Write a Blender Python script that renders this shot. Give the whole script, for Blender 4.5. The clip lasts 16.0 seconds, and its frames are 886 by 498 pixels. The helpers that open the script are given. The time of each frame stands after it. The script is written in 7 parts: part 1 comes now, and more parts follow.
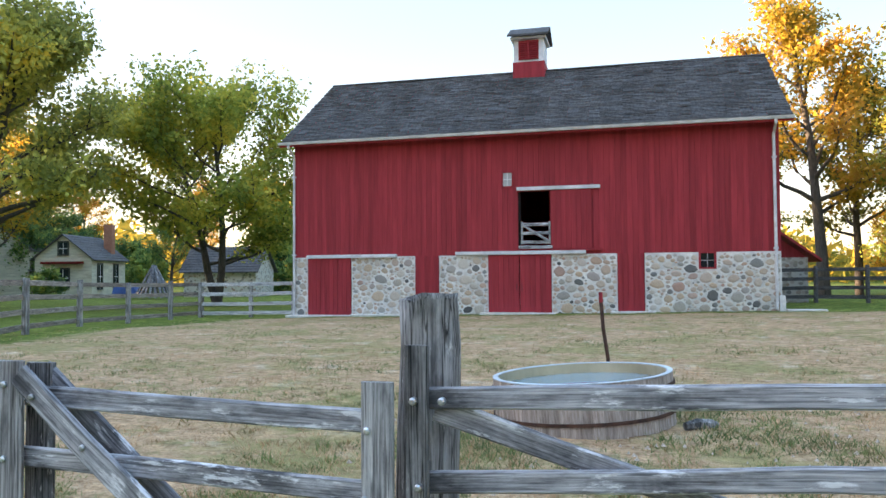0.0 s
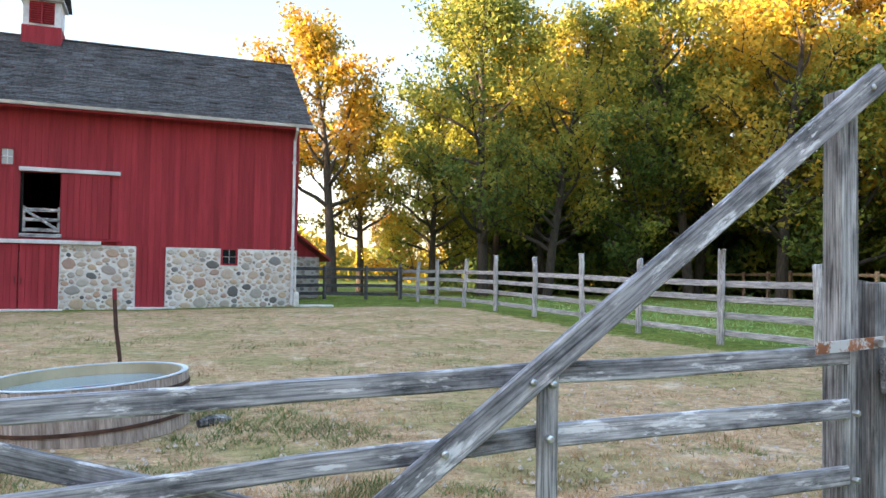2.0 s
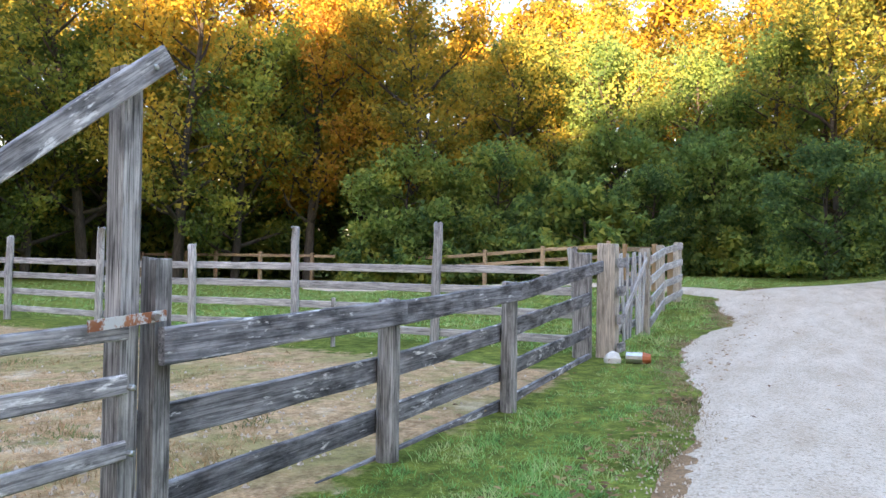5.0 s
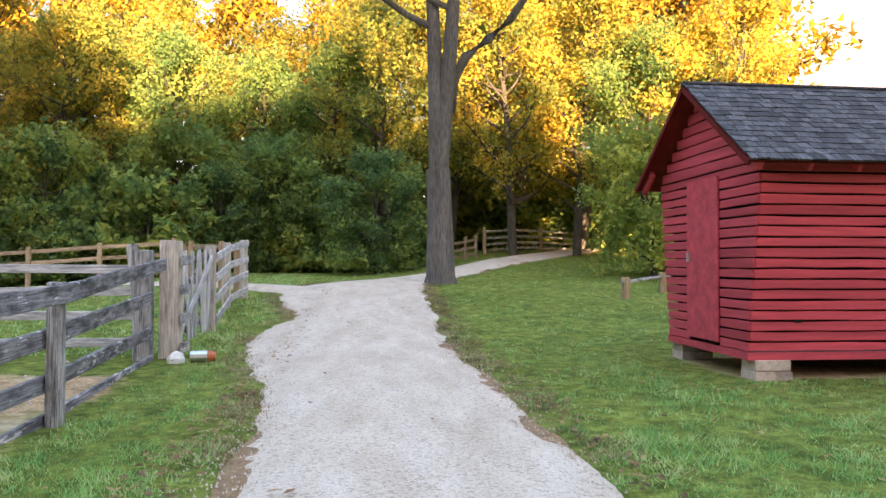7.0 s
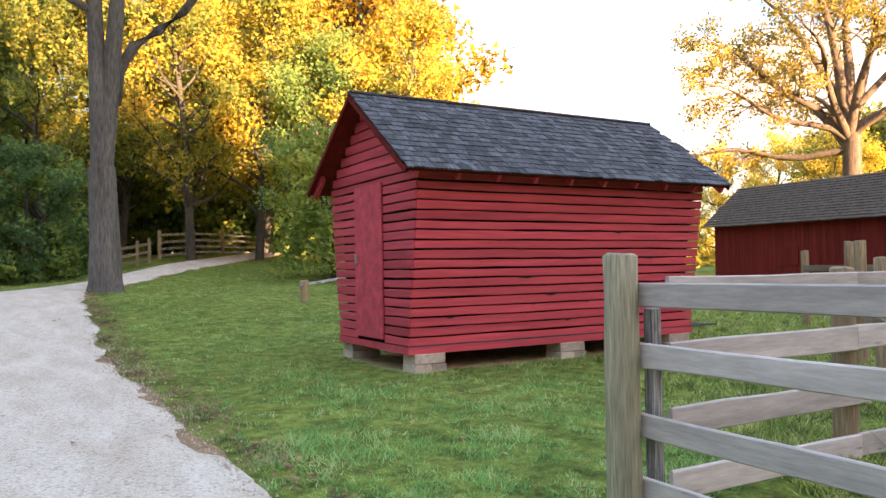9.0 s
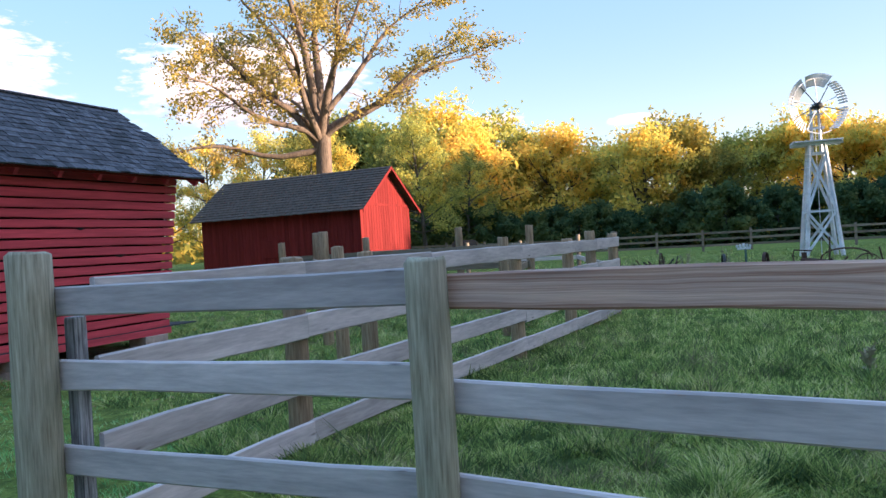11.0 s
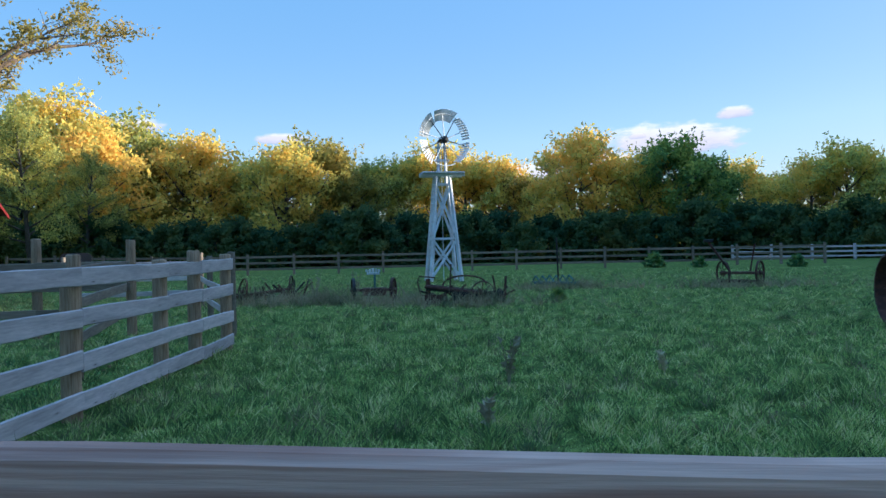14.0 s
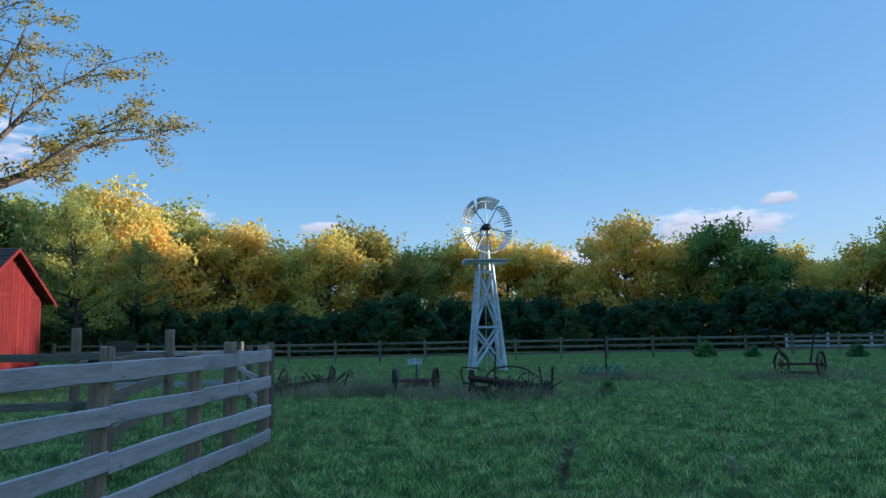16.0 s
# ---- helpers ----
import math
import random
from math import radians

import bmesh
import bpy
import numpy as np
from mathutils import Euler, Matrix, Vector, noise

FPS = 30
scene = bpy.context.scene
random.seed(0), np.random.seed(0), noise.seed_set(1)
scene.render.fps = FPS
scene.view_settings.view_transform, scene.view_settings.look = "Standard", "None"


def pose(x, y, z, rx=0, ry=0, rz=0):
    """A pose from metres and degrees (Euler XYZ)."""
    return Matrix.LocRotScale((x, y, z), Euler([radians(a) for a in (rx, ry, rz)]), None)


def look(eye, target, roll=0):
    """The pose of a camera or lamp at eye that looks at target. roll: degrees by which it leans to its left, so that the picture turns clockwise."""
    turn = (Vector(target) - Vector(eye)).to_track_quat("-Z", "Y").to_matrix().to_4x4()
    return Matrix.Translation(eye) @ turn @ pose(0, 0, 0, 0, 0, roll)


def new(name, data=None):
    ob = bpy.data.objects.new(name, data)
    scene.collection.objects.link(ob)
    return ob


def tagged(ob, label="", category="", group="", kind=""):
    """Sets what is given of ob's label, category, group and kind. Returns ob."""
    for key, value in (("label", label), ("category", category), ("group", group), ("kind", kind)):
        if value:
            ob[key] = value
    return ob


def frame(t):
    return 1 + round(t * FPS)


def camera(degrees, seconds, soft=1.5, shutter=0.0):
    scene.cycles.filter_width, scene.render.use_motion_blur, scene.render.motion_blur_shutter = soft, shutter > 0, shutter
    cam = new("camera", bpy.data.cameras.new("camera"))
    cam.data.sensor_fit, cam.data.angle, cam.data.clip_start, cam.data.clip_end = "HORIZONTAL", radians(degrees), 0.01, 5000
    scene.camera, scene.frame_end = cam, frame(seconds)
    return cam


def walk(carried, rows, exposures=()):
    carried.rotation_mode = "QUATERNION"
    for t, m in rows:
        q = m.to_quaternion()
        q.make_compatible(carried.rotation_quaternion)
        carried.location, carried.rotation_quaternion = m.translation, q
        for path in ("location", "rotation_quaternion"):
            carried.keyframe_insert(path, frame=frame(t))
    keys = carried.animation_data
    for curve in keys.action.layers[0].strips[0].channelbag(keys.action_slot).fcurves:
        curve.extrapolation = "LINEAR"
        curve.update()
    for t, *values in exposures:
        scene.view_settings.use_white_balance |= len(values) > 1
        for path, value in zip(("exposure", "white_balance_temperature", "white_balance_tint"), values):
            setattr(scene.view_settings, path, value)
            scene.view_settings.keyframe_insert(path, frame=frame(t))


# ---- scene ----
cam = camera(60.7, 16.0)
EXPOSURES = [(0, 3.3, 7200, 26), (2.5, 3.4, 7450, 28), (5, 3.45, 7500, 31), (8.2, 3.42, 8200, 32), (10.5, 2.95, 6500, 28), (11.5, 2.5, 5350, 22), (13.5, 2.45, 5150, 25), (14.0, 2.05, 4700, 12), (14.5, 1.88, 4600, 12), (16, 1.66, 4500, 9)]
PATH = [
    (0, (-0.147, -0.077, 1.467), (-0.643, 1.859, 1.539), -0.4),
    (0.5, (-0.15, -0.08, 1.492), (-0.338, 1.911, 1.549), -0.5),
    (1, (-0.182, -0.06, 1.484), (-0.046, 1.935, 1.538), -0.7),
    (1.5, (-0.169, -0.057, 1.487), (0.275, 1.892, 1.547), -0.1),
    (2, (-0.13, -0.08, 1.488), (0.574, 1.79, 1.554), 1.0),
    (2.5, (-0.062, -0.125, 1.496), (0.856, 1.65, 1.563), 1.6),
    (3, (0.001, -0.162, 1.508), (1.086, 1.515, 1.6), 1.8),
    (3.5, (0.053, -0.199, 1.516), (1.232, 1.413, 1.636), 1.7),
    (4, (0.171, -0.261, 1.507), (1.469, 1.257, 1.615), 1.0),
    (4.5, (0.324, -0.314, 1.481), (1.852, 0.974, 1.555), 0.5),
    (5, (0.383, -0.343, 1.479), (2.172, 0.552, 1.517), 0.8),
    (7.3, (0.296, -0.404, 1.475), (2.274, -0.695, 1.525), -0.1),
    (7.5, (0.253, -0.401, 1.471), (2.218, -0.765, 1.527), -0.3),
    (8, (0.217, -0.456, 1.483), (2.131, -1.03, 1.548), -0.9),
    (8.2, (0.243, -0.474, 1.486), (2.131, -1.132, 1.552), -0.9),
    (10.3, (0.305, -1.012, 1.452), (1.588, -2.546, 1.463), -1.8),
    (10.5, (0.331, -1.055, 1.458), (1.48, -2.692, 1.47), -2.2),
    (11, (0.414, -1.266, 1.456), (1.246, -3.085, 1.442), -3.4),
    (11.5, (0.361, -1.429, 1.47), (1.038, -3.31, 1.432), -2.1),
    (12, (0.421, -1.746, 1.445), (0.937, -3.677, 1.391), -1.7),
    (12.5, (0.426, -2.055, 1.452), (0.7, -4.035, 1.367), -3.1),
    (13, (0.405, -2.37, 1.488), (0.51, -4.362, 1.343), -2.3),
    (13.5, (0.45, -2.68, 1.515), (0.429, -4.676, 1.398), -1.5),
    (14, (0.342, -3.13, 1.495), (0.274, -5.128, 1.491), -1.2),
    (14.5, (0.291, -3.420, 1.495), (0.213, -5.417, 1.586), -0.3),
    (15, (0.333, -3.520, 1.505), (0.280, -5.515, 1.631), -0.5),
    (15.5, (0.362, -3.530, 1.510), (0.361, -5.522, 1.687), -0.7),
    (16, (0.383, -3.550, 1.555), (0.420, -5.536, 1.782), -1.1),
]
walk(cam, [(t, look(eye, target, roll)) for t, eye, target, roll in PATH], EXPOSURES)


# ---------------------------------------------------------------- world, sun
SUN_EL, SUN_AZ = radians(7.0), radians(-172.0)   # low western sun: direction towards it, angle from +x
to_sun = Vector((math.cos(SUN_AZ) * math.cos(SUN_EL), math.sin(SUN_AZ) * math.cos(SUN_EL), math.sin(SUN_EL)))
world = bpy.data.worlds.new("sky")
scene.world = world
world.use_nodes = True
wn = world.node_tree
sky = wn.nodes.new("ShaderNodeTexSky")
sky.sky_type, sky.sun_disc = "NISHITA", False
sky.sun_elevation, sky.sun_rotation = radians(12.0), math.pi / 2 - SUN_AZ
sky.air_density, sky.dust_density, sky.ozone_density = 1.2, 1.6, 2.5
wn.nodes["Background"].inputs[1].default_value = 0.15
even = wn.nodes.new("ShaderNodeGamma")
even.inputs[1].default_value = 0.22
tint = wn.nodes.new("ShaderNodeHueSaturation")
tint.inputs["Saturation"].default_value = 3.0
wn.links.new(sky.outputs[0], even.inputs[0])
wn.links.new(even.outputs[0], tint.inputs["Color"])
# dome brightened smoothly at the skyline, and overhead to add light on the ground
heading = wn.nodes.new("ShaderNodeTexCoord")
height = wn.nodes.new("ShaderNodeSeparateXYZ")
wn.links.new(heading.outputs["Generated"], height.inputs[0])
def sky_math(op, a, b):
    n = wn.nodes.new("ShaderNodeMath")
    n.operation = op
    for sock, v in zip(n.inputs, (a, b)):
        if isinstance(v, (int, float)):
            sock.default_value = v
        else:
            wn.links.new(v, sock)
    return n.outputs[0]


up = sky_math("MAXIMUM", height.outputs[2], 0.0)
overhead = sky_math("MULTIPLY", sky_math("POWER", up, 3.0), 1.15)
skyline = sky_math("MULTIPLY", sky_math("POWER", sky_math("SUBTRACT", 1.0, up), 6.0), 0.4)
dome = sky_math("ADD", sky_math("ADD", overhead, skyline), 0.77)
lifted_sky = wn.nodes.new("ShaderNodeVectorMath")
lifted_sky.operation = "SCALE"
wn.links.new(tint.outputs[0], lifted_sky.inputs[0])
wn.links.new(dome, lifted_sky.inputs["Scale"])
wn.links.new(lifted_sky.outputs[0], wn.nodes["Background"].inputs[0])
sun_data = bpy.data.lights.new("sun", "SUN")
sun_data.energy, sun_data.angle, sun_data.color = 2.7, radians(0.6), (1.0, 0.78, 0.48)
sun = new("sun", sun_data)
sun.matrix_world = look((0, 0, 60), Vector((0, 0, 60)) - to_sun)


# ---------------------------------------------------------------- materials
def nodes_of(name):
    m = bpy.data.materials.new(name)
    m.use_nodes = True
    t = m.node_tree
    return m, t, t.nodes["Principled BSDF"]


def add(t, kind, **sets):
    n = t.nodes.new(kind)
    for k, v in sets.items():
        if k in n.inputs:
            n.inputs[k].default_value = v
    return n


def ramp(t, fac, stops):
    r = t.nodes.new("ShaderNodeValToRGB")
    while len(r.color_ramp.elements) < len(stops):
        r.color_ramp.elements.new(0.5)
    for e, (p, c) in zip(r.color_ramp.elements, stops):
        e.position, e.color = p, (*c, 1)
    t.links.new(fac, r.inputs[0])
    return r.outputs[0]


def mix(t, kind, fac, a, b):
    n = t.nodes.new("ShaderNodeMix")
    n.data_type, n.blend_type = "RGBA", kind
    for sock, v in ((n.inputs[0], fac), (n.inputs[6], a), (n.inputs[7], b)):
        if isinstance(v, (int, float)):
            sock.default_value = v
        elif isinstance(v, tuple):
            sock.default_value = (*v, 1)
        else:
            t.links.new(v, sock)
    return n.outputs[2]


def coords(t, stretch=(1, 1, 1), kind="Object"):
    c = t.nodes.new("ShaderNodeTexCoord")
    m = t.nodes.new("ShaderNodeMapping")
    m.inputs["Scale"].default_value = stretch
    t.links.new(c.outputs[kind], m.inputs[0])
    return m.outputs[0]


def noise_of(t, vec, scale, detail=6, rough=0.6):
    n = add(t, "ShaderNodeTexNoise", Scale=scale, Detail=detail, Roughness=rough)
    t.links.new(vec, n.inputs["Vector"])
    return n.outputs[0]


def surface(name, dark, light, wear=None, stretch=(1, 1, 1), grain=8.0, patch=1.2, rough=0.85, bump=0.3, vary=0.25, metal=0.0,
            wear_from=0.62, kind="Object", dist=0.01, shift=True, crack=0.0):
    """Grain and patches between two colours, an optional worn colour in blotches, per-object brightness."""
    m, t, p = nodes_of(name)
    vec = coords(t, stretch, kind)
    info = t.nodes.new("ShaderNodeObjectInfo")
    if shift:
        off = t.nodes.new("ShaderNodeVectorMath")
        off.operation = "MULTIPLY_ADD"
        off.inputs[1].default_value = (1, 1, 1)
        t.links.new(vec, off.inputs[0])
        sc = t.nodes.new("ShaderNodeMath")
        sc.operation = "MULTIPLY"
        sc.inputs[1].default_value = 37.0
        t.links.new(info.outputs["Random"], sc.inputs[0])
        t.links.new(sc.outputs[0], off.inputs[2])
        vec = off.outputs[0]
    fine = noise_of(t, vec, grain)
    broad = noise_of(t, vec, patch, 3)
    col = ramp(t, fine, [(0.3, dark), (0.7, light)])
    tone = ramp(t, broad, [(0.3, (0.72, 0.72, 0.72)), (0.7, (1.15, 1.15, 1.15))])
    col = mix(t, "MULTIPLY", 1.0, col, tone)
    if vary:
        r = ramp(t, info.outputs["Random"], [(0.0, (1 - vary,) * 3), (1.0, (1 + vary,) * 3)])
        col = mix(t, "MULTIPLY", 1.0, col, r)
    if wear:
        w = noise_of(t, vec, patch * 3.1, 8, 0.7)
        col = mix(t, "MIX", ramp(t, w, [(wear_from, (0, 0, 0)), (wear_from + 0.06, (1, 1, 1))]), col, wear)
    if crack:
        lines = noise_of(t, vec, grain * 0.42, 3, 0.55)
        k = 1 - crack
        col = mix(t, "MULTIPLY", 1.0, col, ramp(t, lines, [(0.455, (1, 1, 1)), (0.488, (k, k, k)), (0.502, (k, k, k)), (0.535, (1, 1, 1))]))
    t.links.new(col, p.inputs["Base Color"])
    p.inputs["Roughness"].default_value, p.inputs["Metallic"].default_value = rough, metal
    b = add(t, "ShaderNodeBump", Strength=bump, Distance=dist)
    t.links.new(fine, b.inputs["Height"])
    t.links.new(b.outputs[0], p.inputs["Normal"])
    return m


def leaf_mat(name, colours, bright=1.0, scale=0.35, gain=1.5, speck=0.26):
    """Leaves: a colour for each leaf and tree, with light passing through; bright lifts the colour to offset dim shade.
    """
    m, t, p = nodes_of(name)
    geo = t.nodes.new("ShaderNodeNewGeometry")
    info = t.nodes.new("ShaderNodeObjectInfo")
    raw = noise_of(t, coords(t), scale, 3)
    wide_n = t.nodes.new("ShaderNodeMath")
    wide_n.operation = "MULTIPLY_ADD"
    t.links.new(raw, wide_n.inputs[0])
    wide_n.inputs[1].default_value, wide_n.inputs[2].default_value = gain, 0.5 - 0.5 * gain
    big = wide_n.outputs[0]
    f = t.nodes.new("ShaderNodeMath")
    f.operation = "MULTIPLY_ADD"
    t.links.new(geo.outputs["Random Per Island"], f.inputs[0])
    f.inputs[1].default_value = speck
    t.links.new(big, f.inputs[2])
    g = t.nodes.new("ShaderNodeMath")
    g.operation = "MULTIPLY_ADD"
    t.links.new(info.outputs["Random"], g.inputs[0])
    g.inputs[1].default_value = 0.4
    t.links.new(f.outputs[0], g.inputs[2])
    h = t.nodes.new("ShaderNodeMath")
    h.operation = "SUBTRACT"
    t.links.new(g.outputs[0], h.inputs[0])
    h.inputs[1].default_value = 0.37 + (speck - 0.26) * 0.5
    n = len(colours) - 1
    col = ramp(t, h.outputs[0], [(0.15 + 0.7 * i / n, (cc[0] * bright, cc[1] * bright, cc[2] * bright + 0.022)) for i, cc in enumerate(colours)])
    d = t.nodes.new("ShaderNodeBsdfDiffuse")
    tr = t.nodes.new("ShaderNodeBsdfTranslucent")
    ms = t.nodes.new("ShaderNodeMixShader")
    ms.inputs[0].default_value = 0.45
    for s_ in (d, tr):
        t.links.new(col, s_.inputs["Color"])
    t.links.new(d.outputs[0], ms.inputs[1])
    t.links.new(tr.outputs[0], ms.inputs[2])
    t.links.new(ms.outputs[0], t.nodes["Material Output"].inputs[0])
    return m


M = {}


def weathered(name, dark, light, along=0, stain=0.5, flake=None, flake_from=0.62, vary=0.18, crack=0.4):
    """Weathered timber: fine grain along one local axis, dark water stains, hairline checks and pale flakes."""
    m, t, p = nodes_of(name)

    def axis_scale(a, b):
        return tuple(a if k == along else b for k in range(3))
    info = t.nodes.new("ShaderNodeObjectInfo")
    sc = t.nodes.new("ShaderNodeMath")
    sc.operation = "MULTIPLY"
    sc.inputs[1].default_value = 61.0
    t.links.new(info.outputs["Random"], sc.inputs[0])

    def moved(a, b):
        n = t.nodes.new("ShaderNodeVectorMath")
        t.links.new(coords(t, axis_scale(a, b)), n.inputs[0])
        t.links.new(sc.outputs[0], n.inputs[1])
        return n.outputs[0]
    grain = noise_of(t, moved(3.0, 90.0), 1.0, 5, 0.65)
    streak = noise_of(t, moved(1.1, 26.0), 1.0, 4, 0.6)
    blot = noise_of(t, moved(2.4, 7.0), 1.0, 6, 0.68)
    flakes = noise_of(t, moved(5.0, 22.0), 1.0, 6, 0.7)
    where = noise_of(t, moved(1.0, 3.0), 1.0, 3)
    col = ramp(t, streak, [(0.3, dark), (0.68, light)])
    col = mix(t, "MULTIPLY", 1.0, col, ramp(t, grain, [(0.36, (0.5, 0.5, 0.51)), (0.5, (1.0, 1.0, 1.0)), (0.64, (1.28, 1.28, 1.27))]))
    k = 1 - stain
    col = mix(t, "MULTIPLY", 1.0, col, ramp(t, blot, [(0.36, (k, k, k * 1.02)), (0.56, (1.05, 1.05, 1.05))]))
    if flake:
        both = t.nodes.new("ShaderNodeMath")
        both.operation = "MULTIPLY_ADD"
        t.links.new(where, both.inputs[0])
        both.inputs[1].default_value = 0.5
        t.links.new(flakes, both.inputs[2])
        at_ = flake_from + 0.22
        col = mix(t, "MIX", ramp(t, both.outputs[0], [(at_, (0, 0, 0)), (at_ + 0.07, (0.9, 0.9, 0.9))]), col, flake)
    checks = noise_of(t, moved(0.8, 34.0), 1.0, 2, 0.5)
    q = 1 - crack
    col = mix(t, "MULTIPLY", 1.0, col, ramp(t, checks, [(0.47, (1, 1, 1)), (0.492, (q, q, q)), (0.5, (q, q, q)), (0.522, (1, 1, 1))]))
    r = ramp(t, info.outputs["Random"], [(0.0, (1 - vary,) * 3), (1.0, (1 + vary,) * 3)])
    col = mix(t, "MULTIPLY", 1.0, col, r)
    t.links.new(col, p.inputs["Base Color"])
    p.inputs["Roughness"].default_value = 0.85
    p.inputs["Specular IOR Level"].default_value = 0.25
    b = add(t, "ShaderNodeBump", Strength=0.5, Distance=0.004)
    t.links.new(grain, b.inputs["Height"])
    b2 = add(t, "ShaderNodeBump", Strength=0.4, Distance=0.006)
    t.links.new(checks, b2.inputs["Height"])
    t.links.new(b.outputs[0], b2.inputs["Normal"])
    t.links.new(b2.outputs[0], p.inputs["Normal"])
    return m


M["old_wood"] = weathered("weathered_grey_wood", (0.24, 0.235, 0.25), (0.52, 0.51, 0.53), stain=0.74, flake=(0.8, 0.79, 0.81), flake_from=0.6, vary=0.12)
M["silver_wood"] = weathered("silvery_fence_board", (0.42, 0.41, 0.42), (0.64, 0.63, 0.64), stain=0.3, vary=0.14)
M["dark_board"] = weathered("dark_stained_board", (0.07, 0.07, 0.075), (0.16, 0.155, 0.16), stain=0.4)
M["old_post"] = weathered("weathered_grey_post", (0.22, 0.21, 0.208), (0.5, 0.485, 0.48), along=2, stain=0.55, crack=0.6, vary=0.1)
M["tan_square"] = weathered("new_tan_timber", (0.44, 0.385, 0.33), (0.65, 0.58, 0.5), along=2, stain=0.3)
M["tan_rail"] = weathered("light_tan_rail", (0.38, 0.26, 0.17), (0.6, 0.44, 0.3), stain=0.3, vary=0.25)
M["dark_old"] = weathered("charcoal_stained_board", (0.13, 0.13, 0.145), (0.34, 0.335, 0.36), stain=0.72, flake=(0.76, 0.75, 0.77), flake_from=0.63, vary=0.2)
M["lane_wood"] = weathered("brown_grey_lane_board", (0.24, 0.2, 0.17), (0.46, 0.4, 0.35), stain=0.35)
M["silver_post"] = weathered("silvery_split_post", (0.36, 0.35, 0.36), (0.6, 0.59, 0.6), along=2, stain=0.35, vary=0.25)
M["dark_post"] = weathered("dark_lichened_post", (0.11, 0.105, 0.105), (0.36, 0.35, 0.345), along=2, stain=0.7, flake=(0.62, 0.61, 0.59), flake_from=0.65, crack=0.85)
M["pale_wood"] = surface("pale_fence_board", (0.45, 0.385, 0.36), (0.62, 0.535, 0.5), stretch=(1.6, 13, 13), grain=4, patch=0.7, bump=0.35, dist=0.004, vary=0.12)


def grain_mat(name, dark, light, knot):
    """Sawn board: uneven growth lines along local x that bow round a knot at (x, z)."""
    m, t, p = nodes_of(name)
    c = t.nodes.new("ShaderNodeTexCoord")
    sep = t.nodes.new("ShaderNodeSeparateXYZ")
    t.links.new(c.outputs["Object"], sep.inputs[0])

    def calc(op, a, b):
        n = t.nodes.new("ShaderNodeMath")
        n.operation = op
        for sock, v in zip(n.inputs, (a, b)):
            if isinstance(v, (int, float)):
                sock.default_value = v
            else:
                t.links.new(v, sock)
        return n.outputs[0]
    wav = calc("MULTIPLY", calc("SUBTRACT", noise_of(t, coords(t, (1.6, 0.0, 4.0)), 1.0, 3, 0.5), 0.5), 0.035)
    dx, dz = calc("SUBTRACT", sep.outputs[0], knot[0]), calc("ADD", calc("SUBTRACT", sep.outputs[2], knot[1]), wav)
    qx, qz = calc("MULTIPLY", dx, 1 / 0.2), calc("MULTIPLY", dz, 1 / 0.055)
    near_k = calc("POWER", 2.718, calc("MULTIPLY", calc("ADD", calc("MULTIPLY", qx, qx), calc("MULTIPLY", qz, qz)), -1.0))
    v = calc("MULTIPLY", dz, calc("SUBTRACT", 1.0, calc("MULTIPLY", near_k, 0.7)))
    com = t.nodes.new("ShaderNodeCombineXYZ")
    t.links.new(calc("MULTIPLY", sep.outputs[0], 0.25), com.inputs[0])
    t.links.new(calc("MULTIPLY", v, 62.0), com.inputs[2])
    lines = noise_of(t, com.outputs[0], 1.0, 2.5, 0.65)
    fine = noise_of(t, coords(t, (2.0, 60, 60)), 3.0, 5)
    blot = noise_of(t, coords(t, (1.8, 9, 9)), 1.0, 4)
    col = ramp(t, lines, [(0.36, light), (0.5, tuple(0.45 * a + 0.55 * b for a, b in zip(dark, light))), (0.6, dark), (0.68, tuple(0.6 * a + 0.4 * b for a, b in zip(dark, light)))])
    col = mix(t, "MULTIPLY", 1.0, col, ramp(t, fine, [(0.3, (0.86, 0.86, 0.87)), (0.7, (1.1, 1.1, 1.1))]))
    col = mix(t, "MULTIPLY", 1.0, col, ramp(t, blot, [(0.3, (0.82, 0.84, 0.9)), (0.7, (1.12, 1.07, 1.03))]))
    kq = calc("ADD", calc("MULTIPLY", calc("MULTIPLY", qx, qx), 9.0), calc("MULTIPLY", calc("MULTIPLY", qz, qz), 9.0))
    col = mix(t, "MIX", ramp(t, kq, [(0.0, (0.35, 0.35, 0.35)), (0.45, (0.2, 0.2, 0.2)), (0.7, (0.55, 0.55, 0.55)), (1.0, (0, 0, 0))]), col, dark)
    t.links.new(col, p.inputs["Base Color"])
    p.inputs["Roughness"].default_value = 0.75
    b = add(t, "ShaderNodeBump", Strength=0.3, Distance=0.003)
    t.links.new(fine, b.inputs["Height"])
    t.links.new(b.outputs[0], p.inputs["Normal"])
    return m


